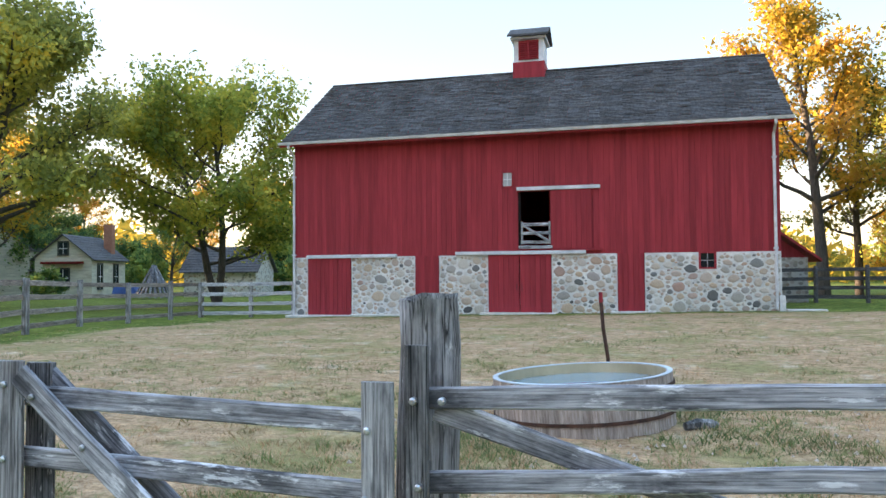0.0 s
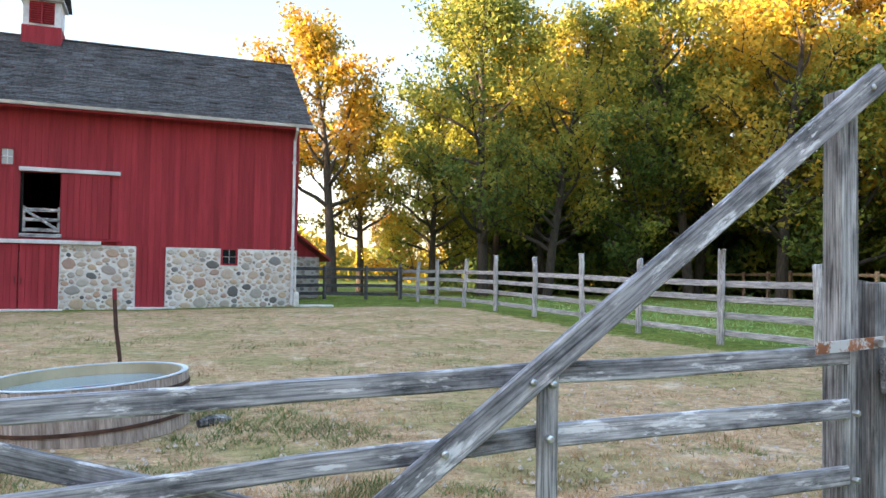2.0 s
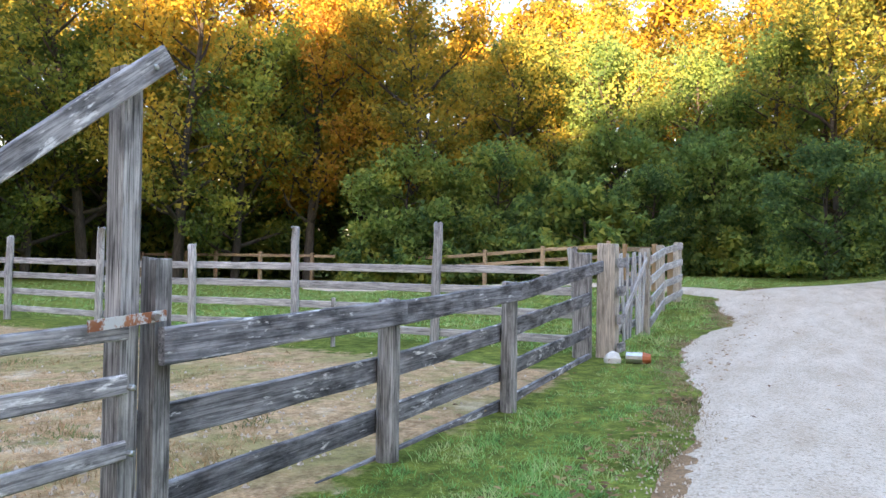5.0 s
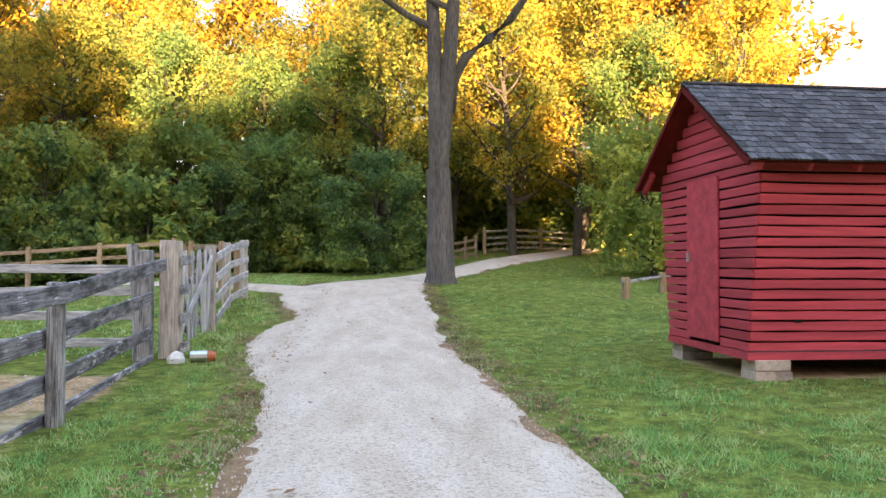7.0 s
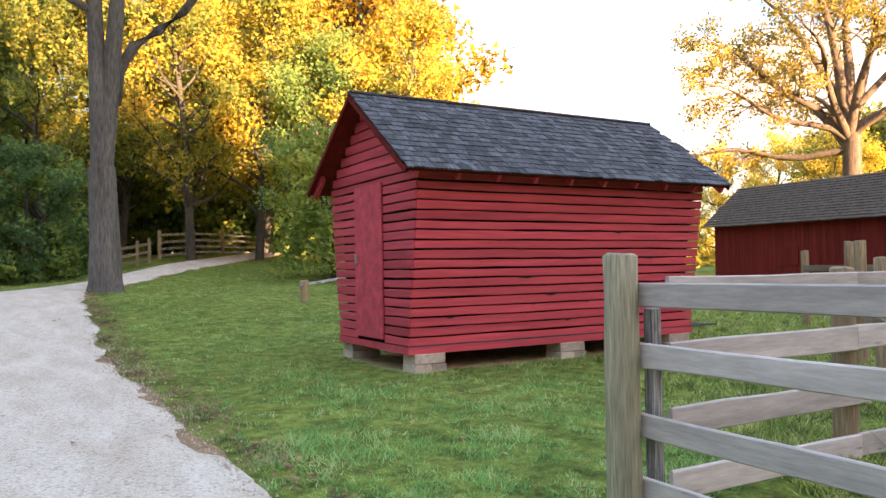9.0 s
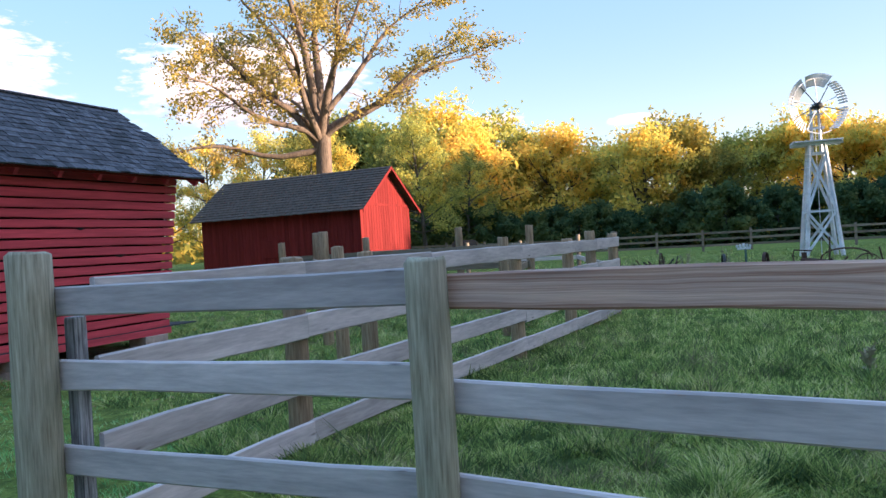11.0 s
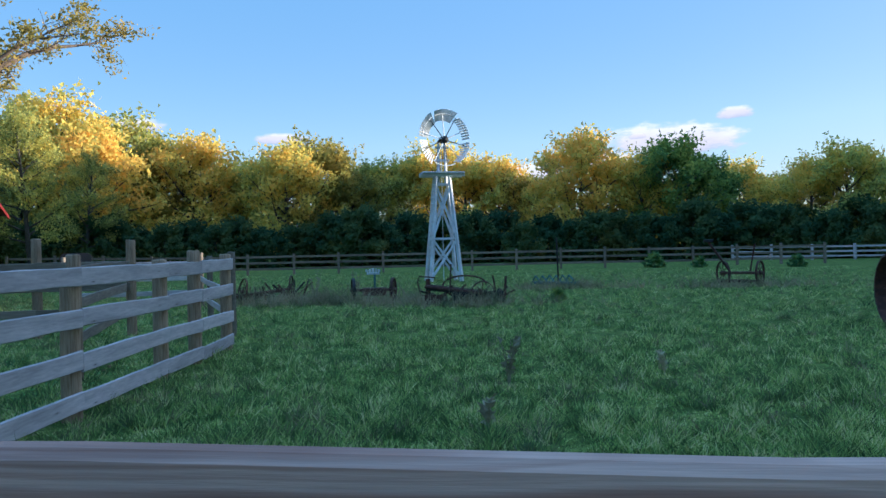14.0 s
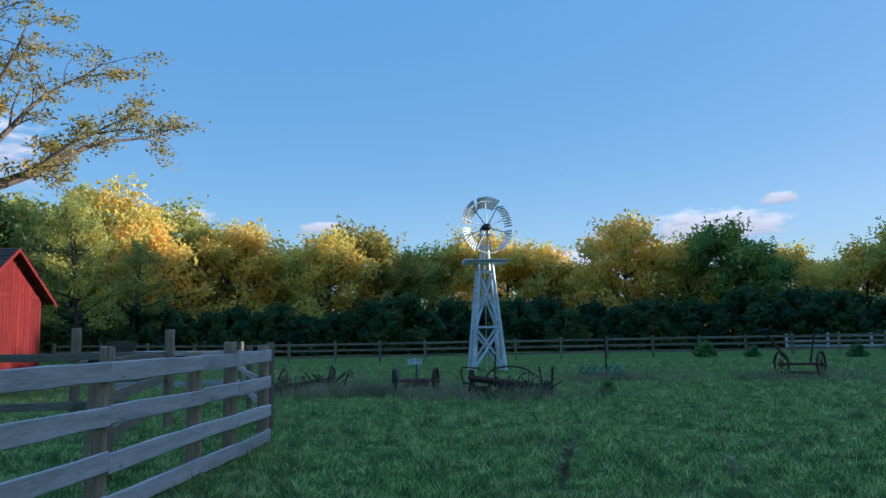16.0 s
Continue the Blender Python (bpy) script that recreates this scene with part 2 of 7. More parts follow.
def add_knots(m):
    """Sparse dark knots and nail stains on sawn boards, local x along the board."""
    t = m.node_tree
    p = t.nodes["Principled BSDF"]
    v = add(t, "ShaderNodeTexVoronoi", Scale=1.0)
    t.links.new(coords(t, (3.2, 16.0, 16.0)), v.inputs["Vector"])
    src = p.inputs["Base Color"].links[0].from_socket
    sep = t.nodes.new("ShaderNodeSeparateColor")
    t.links.new(v.outputs["Color"], sep.inputs[0])
    few = ramp(t, sep.outputs[0], [(0.5, (0, 0, 0)), (0.55, (1, 1, 1))])
    spot = ramp(t, v.outputs["Distance"], [(0.06, (1, 1, 1)), (0.13, (0.25, 0.25, 0.25)), (0.24, (0, 0, 0))])
    fac = mix(t, "MULTIPLY", 1.0, spot, few)
    t.links.new(mix(t, "MIX", fac, src, (0.1, 0.075, 0.065)), p.inputs["Base Color"])


add_knots(M["pale_wood"])
M["brown_wood"] = grain_mat("grained_brown_board", (0.33, 0.165, 0.105), (0.7, 0.48, 0.36), (1.06, 0.022))
M["green_post"] = surface("treated_green_post", (0.22, 0.185, 0.115), (0.5, 0.44, 0.31), stretch=(16, 16, 1), grain=5, patch=0.9, bump=0.35, dist=0.004, vary=0.12)
M["tan_post"] = surface("tan_round_post", (0.2, 0.125, 0.065), (0.47, 0.33, 0.2), stretch=(16, 16, 1), grain=5, patch=0.9, bump=0.35, dist=0.004, vary=0.15)
M["far_wood"] = surface("brown_far_fence", (0.16, 0.12, 0.08), (0.28, 0.22, 0.155), stretch=(1, 10, 10), grain=4, bump=0.2, vary=0.2)
M["barn_red"] = surface("barn_red_paint", (0.33, 0.032, 0.042), (0.405, 0.042, 0.053), stretch=(8, 8, 0.5), grain=3, patch=0.5, rough=0.75, bump=0.2, vary=0.08, wear=(0.25, 0.06, 0.05), wear_from=0.74)
M["crib_red"] = surface("red_crib_paint", (0.52, 0.06, 0.08), (0.68, 0.085, 0.108), stretch=(0.6, 10, 10), grain=4, patch=0.6, rough=0.7, bump=0.25, vary=0.1, wear=(0.12, 0.03, 0.03), wear_from=0.72)
M["shed_red"] = surface("shed_red_paint", (0.14, 0.016, 0.015), (0.2, 0.026, 0.023), stretch=(8, 8, 0.5), grain=3, patch=0.6, rough=0.75, bump=0.25, vary=0.1)
M["white"] = surface("white_paint", (0.6, 0.6, 0.62), (0.76, 0.76, 0.78), grain=6, rough=0.6, bump=0.15, vary=0.06)
M["cream"] = surface("cream_clapboard", (0.5, 0.48, 0.38), (0.6, 0.57, 0.46), stretch=(1, 1, 6), grain=4, rough=0.7, bump=0.15, vary=0.05)
M["shingle"] = surface("grey_cedar_shingle", (0.018, 0.018, 0.022), (0.125, 0.123, 0.138), stretch=(20, 2, 2), grain=3, patch=1.0, rough=0.9, bump=0.5, vary=0.62)
M["shed_shingle"] = surface("dark_shed_shingle", (0.028, 0.022, 0.018), (0.115, 0.092, 0.075), stretch=(6, 3, 3), grain=3, patch=1.0, rough=0.95, bump=0.6, vary=0.0, dist=0.02)
M["barn_shingle"] = surface("barn_roof_shingle", (0.05, 0.049, 0.052), (0.135, 0.13, 0.132), stretch=(2.6, 1.0, 1.0), grain=4.0, patch=0.35, rough=0.95, bump=0.6, vary=0.0, dist=0.02)
M["mortar"] = surface("pale_lime_mortar", (0.62, 0.6, 0.57), (0.78, 0.76, 0.73), grain=14, patch=2, rough=0.95, bump=0.6, vary=0.0)
M["concrete"] = surface("concrete_block", (0.42, 0.31, 0.25), (0.58, 0.46, 0.38), grain=18, patch=3, rough=0.95, bump=0.4)
# near-black colour that paints the shade inside buildings and gaps
M["dark"] = surface("painted_interior_dark", (0.006, 0.006, 0.006), (0.012, 0.011, 0.01), rough=1.0, bump=0.0, vary=0)
M["bark"] = surface("tree_bark", (0.035, 0.03, 0.026), (0.12, 0.105, 0.09), stretch=(6, 6, 1), grain=3, patch=0.6, rough=0.95, bump=0.8, dist=0.03, vary=0.2)
M["grey_bark"] = surface("grey_furrowed_bark", (0.06, 0.055, 0.052), (0.17, 0.155, 0.145), stretch=(6, 6, 1), grain=3, patch=0.6, rough=0.95, bump=0.8, dist=0.03, vary=0.1)
# bark with warm low sunlight mixed into its colour
M["pale_bark"] = surface("sun_tinted_bark", (0.08, 0.055, 0.042), (0.22, 0.155, 0.11), stretch=(6, 6, 1), grain=3, patch=0.6, rough=0.95, bump=0.8, dist=0.03, vary=0.2)
M["rust"] = surface("rusty_iron", (0.035, 0.018, 0.014), (0.12, 0.055, 0.035), grain=12, patch=2, rough=0.9, bump=0.4)
M["iron"] = surface("dark_iron", (0.02, 0.02, 0.02), (0.05, 0.046, 0.044), grain=12, rough=0.6, bump=0.2, metal=0.6)
M["zinc"] = surface("galvanised_steel", (0.45, 0.47, 0.48), (0.62, 0.64, 0.66), grain=15, rough=0.4, bump=0.1, metal=0.9)
M["stave"] = surface("bleached_barrel_stave", (0.27, 0.2, 0.165), (0.6, 0.51, 0.46), wear=(0.2, 0.13, 0.1), stretch=(12, 12, 1.5), grain=4, patch=1.4, wear_from=0.66, bump=0.5, dist=0.005, vary=0.25)


def stone_mat():
    m, t, p = nodes_of("field_stone")
    info = t.nodes.new("ShaderNodeObjectInfo")
    geo = t.nodes.new("ShaderNodeNewGeometry")
    sm = t.nodes.new("ShaderNodeMath")
    sm.operation = "ADD"
    t.links.new(info.outputs["Random"], sm.inputs[0])
    t.links.new(geo.outputs["Random Per Island"], sm.inputs[1])
    fr = t.nodes.new("ShaderNodeMath")
    fr.operation = "FRACT"
    t.links.new(sm.outputs[0], fr.inputs[0])
    col = ramp(t, fr.outputs[0], [(0.0, (0.1, 0.1, 0.1)), (0.08, (0.27, 0.265, 0.25)), (0.22, (0.52, 0.47, 0.4)), (0.4, (0.5, 0.34, 0.25)), (0.55, (0.6, 0.56, 0.5)),
                                  (0.7, (0.54, 0.4, 0.28)), (0.82, (0.38, 0.37, 0.35)), (0.92, (0.44, 0.27, 0.21)), (1.0, (0.64, 0.6, 0.54))])
    n = noise_of(t, coords(t), 9, 5)
    col = mix(t, "MULTIPLY", 1.0, col, ramp(t, n, [(0.3, (0.75, 0.75, 0.75)), (0.7, (1.2, 1.2, 1.2))]))
    t.links.new(col, p.inputs["Base Color"])
    p.inputs["Roughness"].default_value = 0.9
    b = add(t, "ShaderNodeBump", Strength=0.4, Distance=0.01)
    t.links.new(n, b.inputs["Height"])
    t.links.new(b.outputs[0], p.inputs["Normal"])
    return m


M["stone"] = stone_mat()


def rubble_mat():
    """Far rubble wall: pale mortar round stones of mixed greys and tans."""
    m, t, p = nodes_of("distant_rubble_wall")
    v = add(t, "ShaderNodeTexVoronoi", Scale=4.2)
    vec = coords(t, (1, 1, 1.25))
    t.links.new(vec, v.inputs["Vector"])
    sep = t.nodes.new("ShaderNodeSeparateColor")
    t.links.new(v.outputs["Color"], sep.inputs[0])
    col = ramp(t, sep.outputs[0], [(0.0, (0.2, 0.2, 0.2)), (0.3, (0.4, 0.36, 0.3)), (0.6, (0.5, 0.46, 0.41)), (0.8, (0.36, 0.25, 0.19)), (1.0, (0.55, 0.52, 0.47))])
    col = mix(t, "MIX", ramp(t, v.outputs["Distance"], [(0.42, (0, 0, 0)), (0.5, (1, 1, 1))]), col, (0.6, 0.58, 0.54))
    t.links.new(col, p.inputs["Base Color"])
    p.inputs["Roughness"].default_value = 0.95
    return m


M["stone_wall"] = rubble_mat()


def glass_mat(name, tint, rough=0.05):
    m, t, p = nodes_of(name)
    p.inputs["Base Color"].default_value = (*tint, 1)
    p.inputs["Roughness"].default_value = rough
    p.inputs["Specular IOR Level"].default_value = 0.8
    return m


M["pane"] = glass_mat("old_window_glass", (0.02, 0.024, 0.03))
# loft glass with a pale sky reflection put into its base colour
M["sky_pale_pane"] = glass_mat("sky_pale_glass", (0.4, 0.43, 0.45), 0.25)
# pale sky blue is put into the water's base colour
M["water"] = glass_mat("still_trough_water", (0.2, 0.31, 0.36), 0.03)
M["liner"] = surface("blue_grey_tank_liner", (0.55, 0.45, 0.28), (0.72, 0.6, 0.4), grain=3, patch=0.8, rough=0.5, bump=0.1)
M["rim"] = surface("pale_blue_painted_rim", (0.5, 0.58, 0.63), (0.66, 0.72, 0.76), grain=6, rough=0.5, bump=0.1)
for red_, gloss_ in (("shed_red", 0.08), ("barn_red", 0.25), ("crib_red", 0.25)):
    M[red_].node_tree.nodes["Principled BSDF"].inputs["Specular IOR Level"].default_value = gloss_
M["blue"] = surface("blue_plastic", (0.02, 0.09, 0.34), (0.035, 0.14, 0.45), rough=0.5, bump=0.1)
M["orange"] = surface("orange_red_cap", (0.5, 0.12, 0.04), (0.7, 0.2, 0.08), rough=0.6, bump=0.1)
M["teal"] = surface("faded_teal_paint", (0.05, 0.13, 0.13), (0.09, 0.2, 0.2), rough=0.7, bump=0.2)
M["gold"] = leaf_mat("golden_leaves", [(0.2, 0.13, 0.012), (0.48, 0.3, 0.02), (0.6, 0.38, 0.035), (0.54, 0.31, 0.035)])
M["amber"] = leaf_mat("amber_green_leaves", [(0.07, 0.1, 0.015), (0.2, 0.18, 0.02), (0.42, 0.28, 0.025), (0.46, 0.24, 0.035)], bright=1.25)
# high bright values put light missing in the shade into the leaf colour
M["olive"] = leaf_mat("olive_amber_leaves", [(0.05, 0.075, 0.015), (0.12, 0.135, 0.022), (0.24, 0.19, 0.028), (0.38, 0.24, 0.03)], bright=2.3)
M["lime"] = leaf_mat("yellow_green_leaves", [(0.1, 0.13, 0.03), (0.22, 0.23, 0.04), (0.38, 0.32, 0.05), (0.48, 0.36, 0.06)])
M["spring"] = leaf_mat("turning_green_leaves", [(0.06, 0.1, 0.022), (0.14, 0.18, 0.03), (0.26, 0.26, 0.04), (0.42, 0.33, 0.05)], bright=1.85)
M["locust"] = leaf_mat("golden_olive_leaves", [(0.16, 0.16, 0.035), (0.3, 0.25, 0.045), (0.44, 0.32, 0.055), (0.54, 0.36, 0.065)])
# hedge leaves hold low sunlight in their colour; hedge_dark is kept darker
M["hedge"] = leaf_mat("sun_tinted_leaves", [(0.2, 0.22, 0.05), (0.44, 0.41, 0.08), (0.66, 0.49, 0.075), (0.74, 0.47, 0.075)], bright=1.3)
M["green"] = leaf_mat("lifted_green_leaves", [(0.045, 0.085, 0.024), (0.08, 0.13, 0.032), (0.13, 0.17, 0.038), (0.24, 0.23, 0.045)], bright=2.3)
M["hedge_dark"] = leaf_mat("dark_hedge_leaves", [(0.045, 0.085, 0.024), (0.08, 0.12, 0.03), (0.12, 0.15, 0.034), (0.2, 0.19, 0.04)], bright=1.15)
M["deep"] = leaf_mat("lifted_shrub_leaves", [(0.034, 0.066, 0.02), (0.065, 0.108, 0.028), (0.1, 0.145, 0.033), (0.155, 0.17, 0.035)], bright=2.5, scale=0.6, gain=2.6, speck=0.5)


# ---------------------------------------------------------------- mesh tools
class Mesh:
    """Collects vertices and faces of one mesh."""

    def __init__(self):
        self.v, self.f = [], []

    def put(self, verts, faces, m=None):
        k = len(self.v)
        self.v += [tuple(m @ Vector(p)) for p in verts] if m is not None else [tuple(p) for p in verts]
        self.f += [tuple(k + i for i in f) for f in faces]
        return self

    def box(self, x0, x1, y0, y1, z0, z1, m=None, c=0.0):
        """A box; c chamfers its long edges a little."""
        if not c:
            vs = [(x, y, z) for z in (z0, z1) for y in (y0, y1) for x in (x0, x1)]
            return self.put(vs, [(0, 2, 3, 1), (4, 5, 7, 6), (0, 1, 5, 4), (2, 6, 7, 3), (0, 4, 6, 2), (1, 3, 7, 5)], m)
        d = (x1 - x0, y1 - y0, z1 - z0)
        a = max(range(3), key=lambda i: d[i])
        b, e = (a + 1) % 3, (a + 2) % 3
        lo, hi = (x0, y0, z0), (x1, y1, z1)
        prof = [(lo[b] + c, lo[e]), (hi[b] - c, lo[e]), (hi[b], lo[e] + c), (hi[b], hi[e] - c), (hi[b] - c, hi[e]), (lo[b] + c, hi[e]), (lo[b], hi[e] - c), (lo[b], lo[e] + c)]
        vs = []
        for s_ in (lo[a], hi[a]):
            for p_, q_ in prof:
                w = [0, 0, 0]
                w[a], w[b], w[e] = s_, p_, q_
                vs.append(tuple(w))
        fs = [(i, (i + 1) % 8, 8 + (i + 1) % 8, 8 + i) for i in range(8)] + [tuple(range(7, -1, -1)), tuple(range(8, 16))]
        return self.put(vs, fs, m)

    def tube(self, pts, radii, n=8, cap=True, m=None):
        """A tapered tube along points."""
        pts = [Vector(p) for p in pts]
        vs, fs = [], []
        for i, p in enumerate(pts):
            d = (pts[min(i + 1, len(pts) - 1)] - pts[max(i - 1, 0)]).normalized()
            u = d.orthogonal().normalized() if abs(d.z) < 0.95 else (Vector((1, 0, 0)) - d * d.x).normalized()
            w = d.cross(u)
            for k in range(n):
                a = 2 * math.pi * k / n
                vs.append(p + (u * math.cos(a) + w * math.sin(a)) * radii[i])
        for i in range(len(pts) - 1):
            for k in range(n):
                fs.append((i * n + k, i * n + (k + 1) % n, (i + 1) * n + (k + 1) % n, (i + 1) * n + k))
        if cap:
            fs += [tuple(range(n - 1, -1, -1)), tuple(range((len(pts) - 1) * n, len(pts) * n))]
        return self.put(vs, fs, m)

    def ring(self, r0, r1, z0, z1, n=24, m=None):
        """A flat-topped ring about z."""
        vs, fs = [], []
        for k in range(n):
            a = 2 * math.pi * k / n
            c_, s_ = math.cos(a), math.sin(a)
            vs += [(r0 * c_, r0 * s_, z0), (r1 * c_, r1 * s_, z0), (r1 * c_, r1 * s_, z1), (r0 * c_, r0 * s_, z1)]
        for k in range(n):
            a, b = 4 * k, 4 * ((k + 1) % n)
            fs += [(a + i, b + i, b + (i + 1) % 4, a + (i + 1) % 4)[::-1] for i in range(4)]
        return self.put(vs, fs, m)

    def data(self, name, material=None, smooth=False):
        me = bpy.data.meshes.new(name)
        me.from_pydata(self.v, [], self.f)
        if material:
            me.materials.append(material)
        if smooth:
            me.polygons.foreach_set("use_smooth", [True] * len(me.polygons))
        me.update()
        return me


def part(name, mesh, material, parent, label="", m=None, smooth=False, kind=""):
    """One mesh object under a thing or part; mesh is a Mesh or shared mesh data."""
    ob = new(name, mesh.data(name, material, smooth) if isinstance(mesh, Mesh) else mesh)
    ob.parent = parent
    if m is not None:
        ob.matrix_local = m
    return tagged(ob, label, kind=kind)


def thing(name, label, category, m=None, group="", kind="", data=None):
    ob = new(name, data)
    if m is not None:
        ob.matrix_world = m
    return tagged(ob, label, category, group, kind)


def step(a, b, x):
    u = min(1.0, max(0.0, (x - a) / (b - a)))
    return u * u * (3 - 2 * u)


def ground_z(x, y):
    """Height of the ground: flat about the fences, a slight fall along the barn, a rise along the track to the east."""
    barn = 0.017 * max(-12.0, min(12.0, x + 4.5)) * step(14, 27, y) * (1 - step(40, 60, y))
    bank = 0.01 + 0.066 * (1 - step(-7, 1, y))
    rise = (0.8 * step(12, 28, x) + bank * max(0.0, min(22.0, x - 28))) * (1 - step(6, 22, y)) * (1 - 0.75 * step(-16, -34, y))
    return barn + rise


def between(a, b):
    """The pose at a with local x towards b, z up as far as it can be, and the length."""
    a, b = Vector(a), Vector(b)
    d = b - a
    x = d.normalized()
    y = Vector((0, 0, 1)).cross(x).normalized()
    z = x.cross(y)
    m = Matrix((x, y, z)).transposed().to_4x4()
    m.translation = a
    return m, d.length


# ---------------------------------------------------------------- ground and track
def ground_mat():
    m, t, p = nodes_of("grass_and_dry_earth")
    vec = coords(t)
    at = t.nodes.new("ShaderNodeAttribute")
    at.attribute_name = "dry"
    fine, mid, broad = noise_of(t, vec, 26, 5), noise_of(t, vec, 2.6, 6, 0.65), noise_of(t, vec, 0.35, 4)
    green = ramp(t, fine, [(0.25, (0.074, 0.108, 0.028)), (0.6, (0.155, 0.21, 0.054)), (0.8, (0.27, 0.285, 0.1))])
    green = mix(t, "MULTIPLY", 1.0, green, ramp(t, broad, [(0.3, (0.75, 0.8, 0.7)), (0.7, (1.25, 1.15, 1.1))]))
    dry = ramp(t, fine, [(0.25, (0.28, 0.16, 0.09)), (0.6, (0.55, 0.36, 0.215)), (0.85, (0.72, 0.56, 0.4))])
    dry = mix(t, "MIX", ramp(t, mid, [(0.52, (0, 0, 0)), (0.64, (0.75, 0.75, 0.75))]), dry, (0.24, 0.235, 0.1))
    dry = mix(t, "MIX", ramp(t, noise_of(t, vec, 1.1, 7, 0.7), [(0.56, (0, 0, 0)), (0.66, (0.7, 0.7, 0.7))]), dry, (0.62, 0.5, 0.38))
    dry = mix(t, "MIX", ramp(t, noise_of(t, vec, 0.45, 6, 0.65), [(0.48, (0, 0, 0)), (0.6, (0.75, 0.75, 0.75))]), dry, (0.27, 0.24, 0.1))
    green = mix(t, "MULTIPLY", 1.0, green, ramp(t, noise_of(t, vec, 6.0, 5, 0.65), [(0.35, (0.55, 0.58, 0.55)), (0.65, (1.45, 1.4, 1.3))]))
    dry = mix(t, "MULTIPLY", 1.0, dry, ramp(t, noise_of(t, vec, 5.0, 7, 0.7), [(0.32, (0.55, 0.52, 0.48)), (0.5, (1, 1, 1)), (0.68, (1.35, 1.32, 1.28))]))
    green = mix(t, "MULTIPLY", 1.0, green, ramp(t, mid, [(0.35, (0.6, 0.65, 0.6)), (0.62, (1.35, 1.25, 1.2))]))
    edge = t.nodes.new("ShaderNodeMath")
    edge.operation = "MULTIPLY_ADD"
    t.links.new(mid, edge.inputs[0])
    edge.inputs[1].default_value = 1.2
    t.links.new(at.outputs["Fac"], edge.inputs[2])
    col = mix(t, "MIX", ramp(t, edge.outputs[0], [(0.85, (0, 0, 0)), (1.2, (1, 1, 1))]), green, dry)
    t.links.new(col, p.inputs["Base Color"])
    p.inputs["Roughness"].default_value = 1.0
    p.inputs["Specular IOR Level"].default_value = 0.1
    b = add(t, "ShaderNodeBump", Strength=0.7, Distance=0.05)
    t.links.new(fine, b.inputs["Height"])
    t.links.new(b.outputs[0], p.inputs["Normal"])
    return m


def dryness(x, y):
    """1 in the trodden yard between gate, barn and yard fence; 0 on grass."""
    d = step(2.2, 3.4, y) * (1 - step(26.5, 28.4, y)) * step(-17, -13, x + 0.25 * (y - 20) * (y < 20)) * (1 - step(9.5, 11.5, x))
    under_crib = step(9.5, 10.0, x) * (1 - step(11.9, 12.3, x)) * step(-11.1, -10.6, y) * (1 - step(-5.6, -5.0, y))
    return max(d, 0.8 * under_crib)


def axis(lo, hi, fine_lo, fine_hi, fine, coarse):
    a = list(np.arange(fine_lo, fine_hi + 0.01, fine))
    v = fine_hi
    while v < hi:
        coarse_step = min(coarse, 1.0 + 0.18 * (v - fine_hi))
        v += coarse_step
        a.append(v)
    v = fine_lo
    while v > lo:
        v -= min(coarse, 1.0 + 0.18 * (fine_lo - v))
        a.insert(0, v)
    return a


def build_ground():
    xs, ys = axis(-1500, 1500, -22, 40, 0.5, 120), axis(-1500, 1500, -30, 34, 0.5, 120)
    vs = [(x, y, ground_z(x, y) + (0.035 * noise.noise((x * 0.7, y * 0.7, 0)) if abs(x) < 60 and abs(y) < 60 else 0)) for y in ys for x in xs]
    n = len(xs)
    fs = [(j * n + i, j * n + i + 1, (j + 1) * n + i + 1, (j + 1) * n + i) for j in range(len(ys) - 1) for i in range(n - 1)]
    me = bpy.data.meshes.new("ground")
    me.from_pydata(vs, [], fs)
    at = me.attributes.new("dry", "FLOAT", "POINT")
    at.data.foreach_set("value", [dryness(v[0], v[1]) for v in vs])
    me.polygons.foreach_set("use_smooth", [True] * len(fs))
    me.materials.append(ground_mat())
    return thing("ground", "grass pasture and a dry trodden barnyard", "ground", kind="structure", data=me)


ground = build_ground()
TRACK = [(-30, -1.2, 2.6), (-12, -0.8, 2.5), (0, -0.65, 2.5), (6, -0.68, 2.55), (10, -0.42, 2.95), (14.5, 0.05, 3.6), (18, -0.25, 3.3), (20.5, 0.0, 3.9), (24, 0.1, 4.2), (29, -1.3, 3.2), (35, -4.6, 2.7), (42, -9, 2.6), (52, -15.5, 2.6), (70, -24, 2.6)]
BRANCH = [(22.5, 0.8, 2.4), (25, 3.2, 2.0), (26.8, 7.0, 1.9), (28.6, 13, 1.9), (31, 22, 1.9)]


def smooth_line(rows, n):
    """Points along a smooth curve through rows of x, y, width."""
    out = []
    for i in range(len(rows) - 1):
        p0, p1, p2, p3 = (np.array(rows[max(0, min(len(rows) - 1, i + k))], float) for k in (-1, 0, 1, 2))
        for s_ in range(n):
            u = s_ / n
            out.append(0.5 * (2 * p1 + (p2 - p0) * u + (2 * p0 - 5 * p1 + 4 * p2 - p3) * u * u + (3 * p1 - p0 - 3 * p2 + p3) * u ** 3))
    out.append(np.array(rows[-1], float))
    return out


